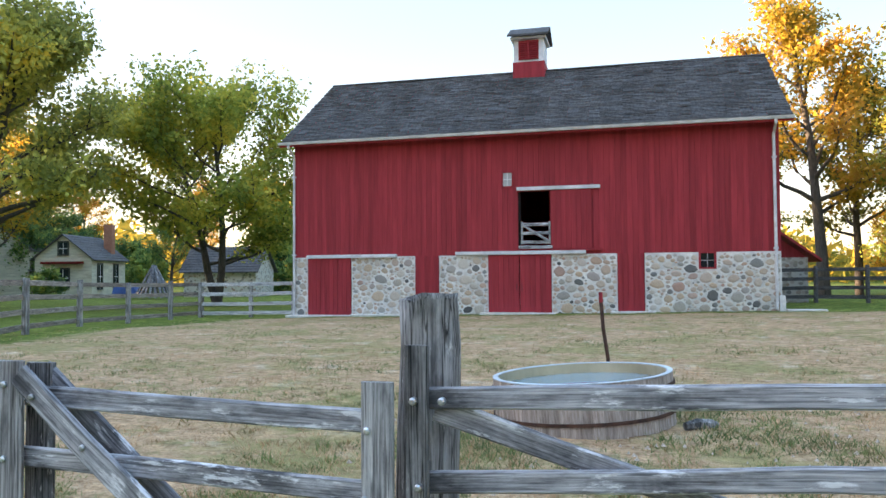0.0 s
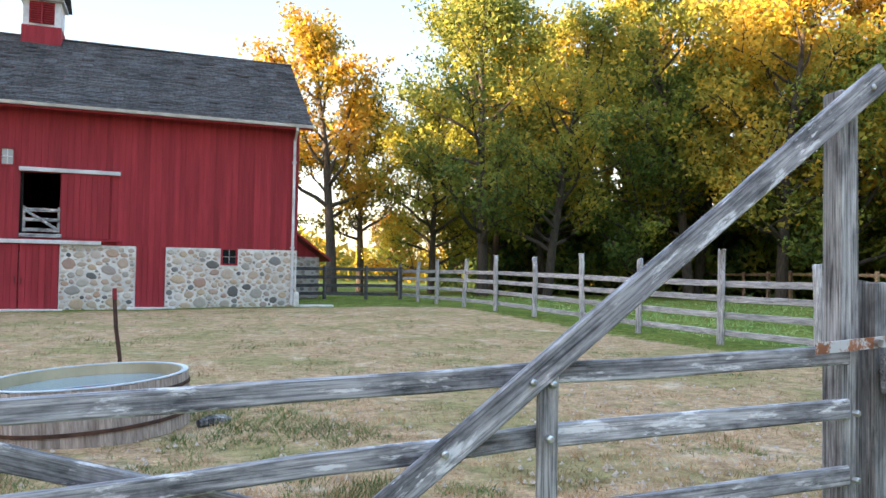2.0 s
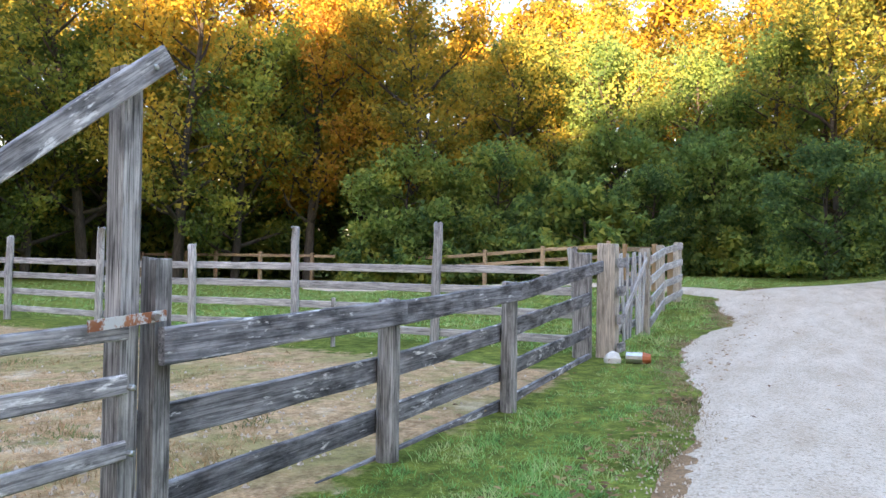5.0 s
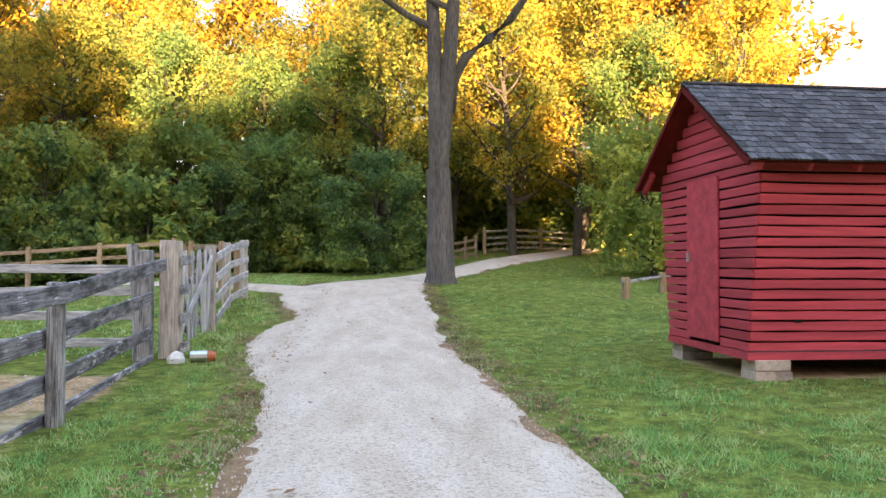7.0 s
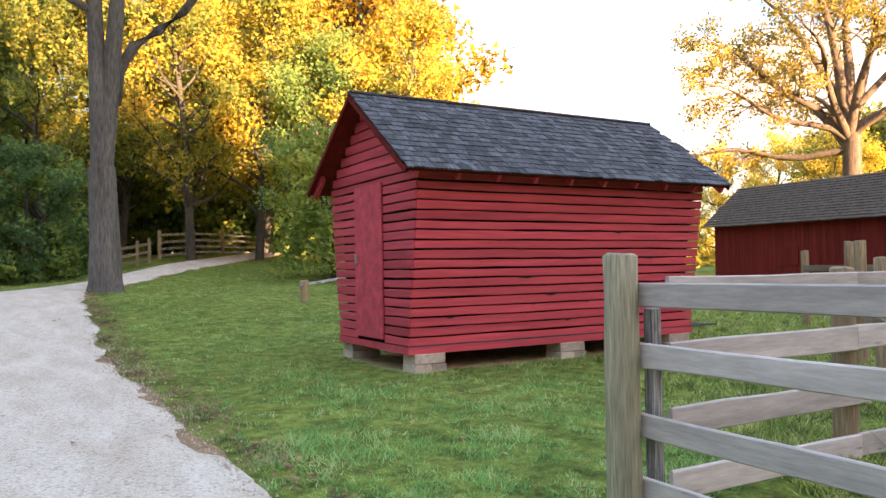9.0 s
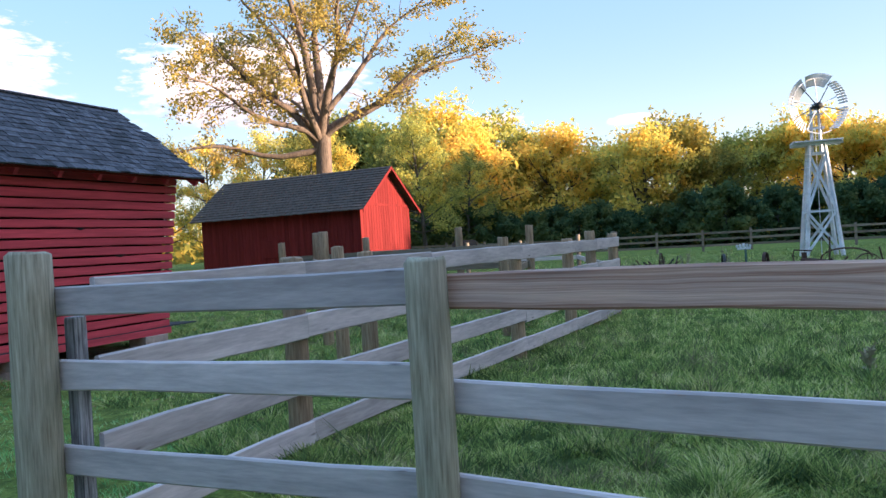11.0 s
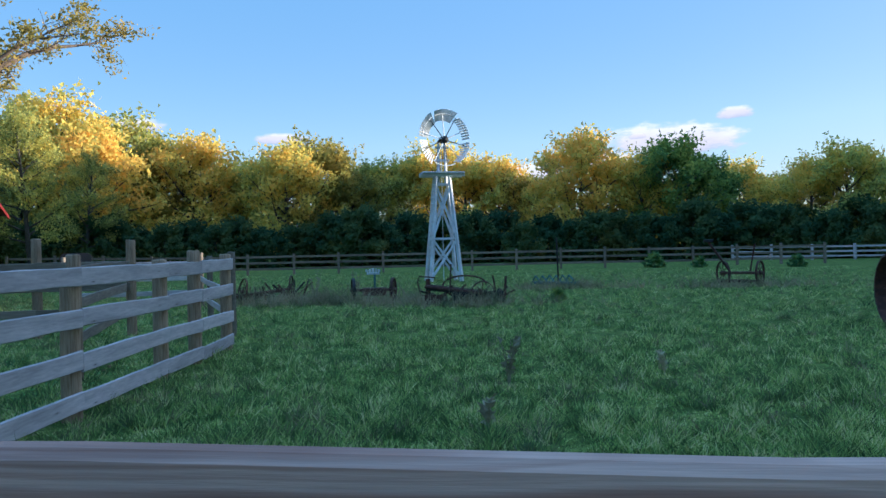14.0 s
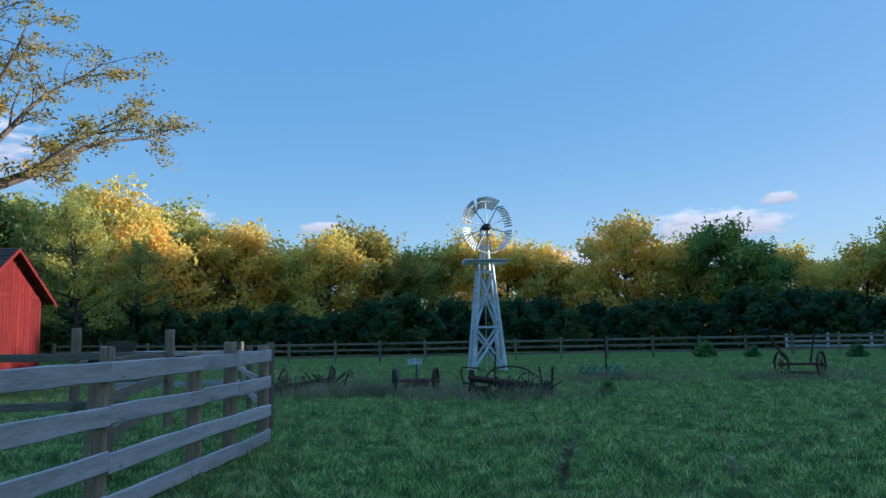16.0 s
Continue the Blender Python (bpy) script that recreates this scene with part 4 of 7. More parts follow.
# pasture corner: front run towards the west, side run to the south
PW = fence("pale board fence with round treated posts at the pasture corner", [(1.64, -3.78), (3.78, -3.76)], [1.285, 0.93, 0.515, 0.13], (0.145, 0.035), 0.082, (M["pale_wood"], M["green_post"]), [1.405, None], "pasture fences", side=-0.1)
post(PW, 3.76, -3.76, 1.53, 0.11, M["green_post"])
post(PW, 3.71, -3.96, 1.2, 0.038, M["old_post"], square=True, name="backing_post")
PB = fence("brown-grained board fence along the track", [(-0.9, -3.42), (1.64, -3.78)], [], (0.145, 0.035), 0.08, (M["brown_wood"], M["green_post"]), [1.4, None], "pasture fences")
for z, mt in ((1.276, "brown_wood"), (0.878, "pale_wood"), (0.52, "pale_wood"), (0.13, "pale_wood")):
    rail(PB, (-0.98, -3.52, z - 0.01), (1.66, -3.87, z), 0.14 if z > 1 else 0.135, 0.035, M[mt])
part("nail", Mesh().tube([(0.0, 0.012, 0), (0.0, -0.006, 0), (0.0, -0.009, 0)], [0.0035, 0.0035, 0.002], 8), M["iron"], PB, "dark nail head", pose(0.145, -3.65, 1.215, 0, 0, 180))
fence("board fence continuing west along the track", [(-3.4, -3.1), (-0.98, -3.43)], [1.27, 0.9, 0.51, 0.13], (0.145, 0.035), 0.08, (M["pale_wood"], M["green_post"]), 1.4, "pasture fences", side=-0.1)
fence("pale board fence with tan round posts running into the pasture", [(3.7, -3.98), (3.7, -5.8), (3.66, -7.85), (3.5, -10.1), (3.4, -12.2), (3.32, -13.3), (3.28, -14.8)], [1.3, 0.92, 0.53, 0.16], (0.17, 0.035), 0.09, (M["pale_wood"], M["tan_post"]), [None, 1.42, 1.3, 1.36, 1.42, 1.52, 1.46], "pasture fences", side=-0.1)
# holding pens behind the corner run
fence("weathered pen fence with tall round posts", [(4.2, -7.7), (5.6, -9.4), (7.0, -11.2), (8.6, -13.4)], [1.25, 0.75], (0.14, 0.035), 0.085, (M["far_wood"], M["tan_post"]), [1.42, 1.5, 1.75, 1.8], "pen fences", side=0.08)
fence("weathered pen fence with tall round posts", [(4.4, -12.2), (5.6, -17.2), (7.2, -17.0), (9.4, -16.6), (11.5, -16.2)], [1.3, 0.9, 0.45], (0.14, 0.035), 0.09, (M["far_wood"], M["tan_post"]), [1.5, 1.75, 1.8, 1.7, 1.7], "pen fences", side=0.08)
fence("grey pen fence before the small red shed", [(3.6, -16.5), (5.2, -21), (6.4, -24.5), (8.2, -24.2), (9.9, -23.9)], [1.2, 0.8, 0.4], (0.13, 0.03), 0.07, (M["pale_wood"], M["far_wood"]), 1.45, "pen fences", side=0.07)
# distant pasture fence
far = [(x, -50.8 + (x + 30) * -0.05 * 0 - 0.02 * x) for x in (26, 23, 20, 17, 14, 11, 8.1, 5.3, 2.5, -0.3, -3.1, -5.9, -8.7, -11.5, -14.3, -17.1, -19.9, -22.7, -25.5)]
fence("brown board fence across the far pasture", far, [1.12, 0.74, 0.36], (0.13, 0.04), 0.07, (M["far_wood"], M["far_wood"]), 1.3, "far fences", square=True, side=0.06)
fence("pale post-and-rail fence beyond the pasture", [(-24.5 - 2.4 * k, -62 + 1.5 * k) for k in range(12)], [0.98, 0.62, 0.28], (0.13, 0.04), 0.08, (M["pale_wood"], M["pale_wood"]), 1.2, "far fences", square=True, side=0.07)
# barnyard fences
fence("silvery grey board fence with crooked split posts", [(11.0, 35.3), (11.0, 32.6), (11.1, 30.4), (11.3, 27.9), (11.4, 25.0), (11.5, 22.2), (11.7, 19.6), (11.8, 16.8), (11.8, 13.7), (12.0, 11.2), (12.2, 8.75), (12.3, 5.75), (12.4, 3.2)],
      [1.38, 1.04, 0.66, 0.26], (0.14, 0.035), 0.085, (M["silver_wood"], M["silver_post"]), [1.75, 1.8, 1.9, 1.9, 2.0, 1.95, 2.1, 1.95, 2.15, 1.8, 2.15, 2.2, 1.75], "barnyard fences", side=0.1, lean=0.06, ragged=0.06)
fence("dark board fence from the barn corner", [(5.2, 36.0), (7.4, 36.0), (9.4, 35.8), (11.0, 35.3)], [1.45, 1.05, 0.65, 0.25], (0.16, 0.035), 0.09, (M["dark_board"], M["dark_board"]), 1.6, "barnyard fences", side=0.1)
fence("grey board fence beside the barn", [(-18.1, 28.6), (-15.9, 28.8), (-14.05, 29.0)], [1.38, 0.98, 0.56, 0.18], (0.15, 0.035), 0.07, (M["silver_wood"], M["old_post"]), 1.5, "barnyard fences", square=True, side=-0.08)
fence("brownish board fence round the lane", [(-14.2, 13.2), (-16.2, 17.0), (-18.0, 21.2), (-18.4, 24.2), (-18.25, 26.6), (-18.1, 28.5)], [1.4, 1.0, 0.6, 0.2], (0.15, 0.035), 0.07, (M["lane_wood"], M["old_post"]), 1.5, "barnyard fences", square=True, side=0.08)
fence("brown rail fence before the wood", [(37 + 1.2 * math.sin(k), 66 - 3.0 * k) for k in range(20)], [1.62, 1.1], (0.17, 0.04), 0.09, (M["tan_rail"], M["tan_rail"]), 1.85, "far fences", square=True, side=0.08)
fence("brown rail fence across the far end of the field", [(37.3, 9), (33, 7.5), (28.6, 6.2), (24.4, 4.3), (22.0, 3.4)], [1.3, 0.85, 0.4], (0.15, 0.04), 0.08, (M["tan_rail"], M["tan_post"]), 1.5, "far fences", square=True, side=0.08)
# near fence from the gate post to the double corner posts
NF = fence("thick dark-stained board fence with round posts", [(5.3, 2.56), (7.6, 2.5)], [], (0.17, 0.04), 0.088, (M["old_wood"], M["old_post"]), [1.2, 1.3], "barnyard fences")
NF_X = (3.05, 5.34, 7.6, 12.3)
NF_Y = (2.5, 2.46, 2.4, 2.78)
for heights, h in (((1.06, 1.11, 1.2, 1.47), 0.18), ((0.635, 0.67, 0.78, 0.95), 0.185), ((0.235, 0.29, 0.37, 0.42), 0.165), ((-0.1, -0.04, 0.03, 0.02), 0.11)):
    back_set = 0.0 if heights[0] > 1 else 0.2
    for k in range(3):
        rail(NF, (NF_X[k], NF_Y[k] + back_set, heights[k]), (NF_X[k + 1] + 0.02, NF_Y[k + 1] + back_set, heights[k + 1]), h, 0.045, M["dark_old"])


# ---------------------------------------------------------------- corn crib
def build_crib():
    """Slatted crib on block piers; walls lean outward to the eaves."""
    L, W0, W1, H = 5.52, 2.44, 3.14, 2.45
    crib = thing("corn_crib", "red slatted corn crib with a shingle roof on block piers", "corn crib", pose(9.75, -5.26, 0.35, 0, 0, -88.75))
    n = 18
    sh = H / n
    rnd = random.Random(9)
    for k in range(n):
        z0 = k * sh
        off = (W1 - W0) / 2 * (z0 + sh / 2) / H
        for y, sgn in ((0 - off, -1), (W0 + off, 1)):
            part("slat", rail_data(L, sh - rnd.choice((0.018, 0.022, 0.026, 0.03)), 0.025, M["crib_red"], k * 7 + sgn), None, crib, m=pose(0, y, z0 + sh / 2))
        for x in (-0.013, L + 0.013):
            lo, hi = -off, W0 + off
            spans = [(lo, 0.74), (1.7, hi)] if x < 0 and z0 < 2.28 else [(lo, hi)]
            for a, b in spans:
                m_ = pose(x, a, z0 + sh / 2, 0, 0, 90)
                part("slat", rail_data(b - a, sh - rnd.choice((0.02, 0.026)), 0.025, M["crib_red"], k * 7 + 3), None, crib, m=m_)
    rise = 1.28
    for x in (-0.013, L + 0.013):
        for k in range(8):
            z = H + rise * k / 8
            half = W1 / 2 * (1 - (k + 0.5) / 8) + 0.02
            part("slat", rail_data(2 * half, rise / 8 - 0.02, 0.025, M["crib_red"], k), None, crib, m=pose(x, W0 / 2 - half, z + rise / 16, 0, 0, 90))
    # near-black sheet paints the inner shade seen through the slat gaps
    part("inner_wall", Mesh().put([(0.1, 0.1, 0), (L - 0.1, 0.1, 0), (L - 0.1, -0.22, H), (0.1, -0.22, H), (0.1, W0 - 0.1, 0), (L - 0.1, W0 - 0.1, 0), (L - 0.1, W0 + 0.22, H), (0.1, W0 + 0.22, H), (0.1, W0 / 2, H + rise - 0.1), (L - 0.1, W0 / 2, H + rise - 0.1)],
                                  [(0, 1, 2, 3), (7, 6, 5, 4), (4, 8, 3, 0), (4, 7, 8), (1, 9, 2), (1, 5, 6, 9), (0, 4, 5, 1)]), M["dark"], crib, "near-black sheet standing in for the unlit crib inside")
    door = part("door", Mesh().box(-0.06, -0.03, 0.73, 1.72, 0.06, 2.38, c=0.006), M["crib_red"], crib, "red plank door")
    part("latch", Mesh().box(-0.085, -0.06, 1.6, 1.67, 1.18, 1.32), M["zinc"], door, "steel latch")
    part("sill", Mesh().box(-0.03, L + 0.03, -0.04, 0.06, -0.1, 0.0).box(-0.03, L + 0.03, W0 - 0.06, W0 + 0.04, -0.1, 0.0).box(-0.03, 0.06, 0.06, W0 - 0.06, -0.1, 0.0), M["crib_red"], crib)
    # flat near-black patches paint the shade of holes between the slats
    for x, k, w_ in ((1.75, 7, 0.34), (2.7, 2, 0.12), (2.05, 4, 0.06), (0.55, 3, 0.18), (3.1, 4, 0.05), (2.3, 5, 0.22), (4.3, 9, 0.25), (3.6, 12, 0.16)):
        z = k * sh
        part("split_edge", Mesh().put([(x, -0.35 * z / H - 0.016, z - 0.012), (x + w_ * 0.5, -0.35 * z / H - 0.016, z - 0.03), (x + w_, -0.35 * z / H - 0.016, z - 0.008), (x + w_ * 0.55, -0.35 * z / H - 0.016, z + 0.012)], [(0, 1, 2, 3)]), M["dark"], crib, "flat dark patch painted for a hole between slats")
    # roof
    over, ends = 0.32, 0.335
    y_r = W0 / 2
    for sgn in (-1, 1):
        y_e = y_r + sgn * (W1 / 2 + over)
        z_e = H - 0.03
        z_r = H + rise + 0.04
        slope = math.hypot(y_e - y_r, z_r - z_e)
        ang = math.degrees(math.atan2(z_r - z_e, W1 / 2 + over))
        base = pose(-ends, y_e, z_e, 0, 0, 0) @ pose(0, 0, 0, ang, 0, 0) if sgn < 0 else pose(L + ends, y_e, z_e, 0, 0, 180) @ pose(0, 0, 0, ang, 0, 0)
        span = L + 2 * ends
        # deck takes the darker shed red to paint the overhang's shade
        part("roof_deck", Mesh().box(0, span, 0, slope, -0.05, -0.015), M["shed_red"], crib, m=base)
        if sgn < 0:
            CRIB_ROOF.append((crib, base, span, slope))
        else:
            me = Mesh()
            for c in range(14):
                me.box(0, span, c * slope / 14 - 0.02, (c + 1) * slope / 14 + 0.02, 0.0, 0.022, m=pose(0, 0, 0, -1.2))
            part("shingle_slope", me, M["shingle"], crib)
        for k in range(10):
            x = 0.15 + k * (span - 0.3) / 9
            part("rafter_tail", Mesh().box(x, x + 0.06, 0.02, 0.5, -0.16, -0.05), M["crib_red"], crib, m=base)
        # fascia boards likewise: shade under the roof edge put into their red
        part("fascia", Mesh().box(-0.02, 0.02, 0, slope, -0.09, -0.02), M["shed_red"], crib, m=base)
        part("fascia", Mesh().box(span - 0.02, span + 0.02, 0, slope, -0.09, -0.02), M["shed_red"], crib, m=base)
    part("ridge_cap", Mesh().box(-ends, L + ends, y_r - 0.07, y_r + 0.07, H + rise + 0.03, H + rise + 0.075, c=0.012), M["shingle"], crib)
    # piers of two blocks each
    for x in (0.3, 2.85, 5.2):
        for y in (0.12, W0 - 0.12):
            p_ = part("pier", Mesh().box(x - 0.24, x + 0.24, y - 0.18, y + 0.18, -0.24, -0.1, c=0.01), M["concrete"], crib, "pinkish concrete block pier")
            part("block", Mesh().box(x - 0.25, x + 0.02, y - 0.2, y + 0.18, -0.5, -0.245, c=0.01), M["concrete"], p_)
            part("block", Mesh().box(x + 0.025, x + 0.25, y - 0.2, y + 0.18, -0.5, -0.245, c=0.01), M["concrete"], p_)
    return crib


CRIB_ROOF = []
crib = build_crib()


# ---------------------------------------------------------------- small red shed with the lit gable
def build_shed():
    L, W, H, R = 7.4, 3.9, 3.1, 1.4
    sh = thing("shed", "small red board shed with dark shingle roof, gable in sun", "shed", pose(14.45, -28.85, 0, 0, 0, 0))
    # local x along the long side away from the lit gable, local y across the gable
    W_ = W
    wall = Mesh().box(0.03, L, 0.03, W_ - 0.03, -0.2, H)
    prof = [(0.03, H), (W_ - 0.03, H), (W_ / 2, H + R)]
    vs = [(x, y, z) for x in (0.03, L) for y, z in prof]
    wall.put(vs, [(0, 2, 1), (3, 4, 5), (0, 1, 4, 3), (1, 2, 5, 4), (2, 0, 3, 5)])
    part("wall", wall, M["shed_red"], sh)
    n = 20
    for k in range(n):
        y = W_ * k / n
        top = H + R * (1 - abs((y + W_ / n / 2) - W_ / 2) / (W_ / 2)) - 0.05
        part("board", Mesh().box(0.0, 0.028, y + 0.004, y + W_ / n - 0.004, -0.15, top, c=0.004), M["shed_red"], sh)
    for k in range(44):
        x = L * k / 44
        part("board", Mesh().box(x + 0.004, x + L / 44 - 0.004, W_ - 0.028, W_, -0.15, H, c=0.004), M["shed_red"], sh)
    part("belt_batten", Mesh().box(-0.02, 0.0, 0.05, W_ - 0.05, H - 0.06, H + 0.02), M["shed_red"], sh)
    d = part("hatch", Mesh().box(3.6, 4.4, W_, W_ + 0.04, 1.3, 1.95), M["shed_red"], sh)
    over, ends = 0.35, 0.35
    rnd = random.Random(2)
    for sgn in (-1, 1):
        y_e = W_ / 2 + sgn * (W_ / 2 + over)
        z_e = H - R * over / (W_ / 2)
        rf = Mesh()
        for c in range(16):
            u0, u1 = c / 16, (c + 1.2) / 16
            for k in range(40):
                xa, xb = -ends + (L + 2 * ends) * k / 40, -ends + (L + 2 * ends) * (k + 1) / 40
                y0, y1 = y_e + (W_ / 2 - y_e) * u0, y_e + (W_ / 2 - y_e) * min(1, u1)
                z0, z1 = z_e + (H + R + 0.05 - z_e) * u0 + 0.03 + rnd.uniform(0, 0.02), z_e + (H + R + 0.05 - z_e) * min(1, u1)
                vs = [(xa, y0, z0 - 0.04), (xb, y0, z0 - 0.04), (xb, y0, z0), (xa, y0, z0), (xb, y1, z1), (xa, y1, z1)]
                fs = [(0, 1, 2, 3), (3, 2, 4, 5)] if sgn < 0 else [(3, 2, 1, 0), (5, 4, 2, 3)]
                rf.put(vs, fs)
        part("roof_slope", rf, M["shed_shingle"], sh, "dark wood shingles", kind="stuff")
        bo = Mesh().put([(-ends, y_e, z_e - 0.1), (-ends, W_ / 2, H + R - 0.08), (-ends, W_ / 2, H + R + 0.05), (-ends, y_e, z_e + 0.02), (-ends + 0.03, y_e, z_e - 0.1), (-ends + 0.03, W_ / 2, H + R - 0.08), (-ends + 0.03, W_ / 2, H + R + 0.05), (-ends + 0.03, y_e, z_e + 0.02)],
                        [(0, 1, 2, 3), (7, 6, 5, 4), (0, 3, 7, 4), (1, 5, 6, 2), (2, 6, 7, 3), (0, 4, 5, 1)])
        part("barge_board", bo, M["shed_red"], sh)
    return sh


shed = build_shed()


# ---------------------------------------------------------------- windmill
def build_windmill():
    wm = thing("windmill", "white timber windmill tower with a slatted sectional wheel", "windmill", pose(-0.82, -36.9, ground_z(-1, -39), 0, 0, 8) @ Matrix.Diagonal((0.968, 0.968, 0.968, 1)))
    b, t_, H = 0.72, 0.28, 5.0
    cs = [(-1, -1), (1, -1), (1, 1), (-1, 1)]
    wid = lambda z: b + (t_ - b) * z / H
    for sx, sy in cs:
        part("leg", Mesh().tube([(sx * b, sy * b, -0.2), (sx * t_, sy * t_, H)], [0.1, 0.08], 4), M["white"], wm)
    for i in range(4):
        (ax, ay), (cx, cy) = cs[i], cs[(i + 1) % 4]
        for z in (1.95, 4.45):
            w = wid(z)
            part("girt", Mesh().tube([(ax * w, ay * w, z), (cx * w, cy * w, z)], [0.06, 0.06], 4), M["white"], wm)
        for z0, z1 in ((0.1, 1.9), (2.0, 4.4)) if i % 2 == 0 else ():
            w0, w1 = wid(z0), wid(z1)
            part("brace", Mesh().tube([(ax * w0, ay * w0, z0), (cx * w1, cy * w1, z1)], [0.075, 0.065], 4), M["white"], wm)
            part("brace", Mesh().tube([(cx * w0 * 1.02, cy * w0 * 1.02, z0), (ax * w1 * 1.02, ay * w1 * 1.02, z1)], [0.075, 0.065], 4), M["white"], wm)
    for k in range(11):
        z = 1.6 + k * 0.28
        w = wid(z)
        part("ladder_rung", Mesh().tube([(w - 0.02, w + 0.05, z), (w + 0.2, w + 0.05, z)], [0.025, 0.025], 5), M["white"], wm)
    pl = part("platform", Mesh().box(-0.98, 0.98, -0.55, 0.55, 4.93, 5.0, c=0.01), M["white"], wm)
    for sx in (-1, 1):
        part("platform_beam", Mesh().box(-1.0, 1.0, sx * 0.32 - 0.05, sx * 0.32 + 0.05, 4.8, 4.93, c=0.01), M["white"], pl)
    for sx in (-0.18, 0.18):
        part("mast_post", Mesh().tube([(sx, 0.1, 4.5), (sx * 0.8, 0.1, 6.45)], [0.075, 0.06], 4), M["white"], wm)
    part("mast_cross", Mesh().box(-0.35, 0.35, 0.05, 0.15, 5.5, 5.6), M["white"], wm)
    part("mast_cross", Mesh().box(-0.3, 0.3, 0.05, 0.15, 6.1, 6.18), M["white"], wm)
    wh = part("wheel", Mesh().tube([(0, 0.25, 0), (0, -0.35, 0)], [0.07, 0.07], 8), M["iron"], wm, "six-section slatted wind wheel", m=pose(0, 0.55, 6.42, 0, 0, 22))
    part("hub", Mesh().tube([(0, 0.3, 0), (0, 0.22, 0), (0, -0.1, 0)], [0.06, 0.16, 0.16], 10), M["iron"], wh)
    R = 1.18
    for k in range(10):
        a = math.radians(36 * k + 12)
        part("spoke", Mesh().tube([(0, 0.1, 0), (math.cos(a) * R, 0.16, math.sin(a) * R)], [0.024, 0.02], 5), M["iron"] if k % 2 else M["white"], wh)
    for sgm in range(6):
        a0 = math.radians(60 * sgm + 3)
        blades = 9
        sec = part("section_bar", Mesh().tube([(math.cos(a0 + j * 0.105) * R, 0.16, math.sin(a0 + j * 0.105) * R) for j in range(10)], [0.028] * 10, 5), M["white"], wh)
        tilt = (14, 34, 86, 84, None, 26)[sgm]
        if tilt is None:
            continue
        for j in range(blades):
            a = a0 + (j + 0.5) * 0.105
            r0, r1 = R * 0.83, R * 1.14
            rad = Vector((math.cos(a), 0, math.sin(a)))
            tan = Vector((-math.sin(a), 0, math.cos(a)))
            out = (rad * math.cos(radians(tilt)) + Vector((0, 1, 0)) * math.sin(radians(tilt)))
            w_ = (tan * math.cos(radians(35)) + Vector((0, 1, 0)) * math.sin(radians(35))) * 0.058
            c0, c1 = rad * R - out * 0.36 + Vector((0, 0.16, 0)), rad * R + out * 0.22 + Vector((0, 0.16, 0))
            th = w_.cross(out).normalized() * 0.008
            vs = [c0 - w_ * 0.75 - th, c0 + w_ * 0.75 - th, c1 + w_ - th, c1 - w_ - th, c0 - w_ * 0.75 + th, c0 + w_ * 0.75 + th, c1 + w_ + th, c1 - w_ + th]
            part("blade", Mesh().put(vs, [(3, 2, 1, 0), (4, 5, 6, 7), (0, 1, 5, 4), (1, 2, 6, 5), (2, 3, 7, 6), (3, 0, 4, 7)]), M["white"], sec)
    part("pump_rod", Mesh().tube([(0, 0, 0), (0, 0, 6.4)], [0.016, 0.016], 5), M["white"], wm)
    return wm


windmill = build_windmill()


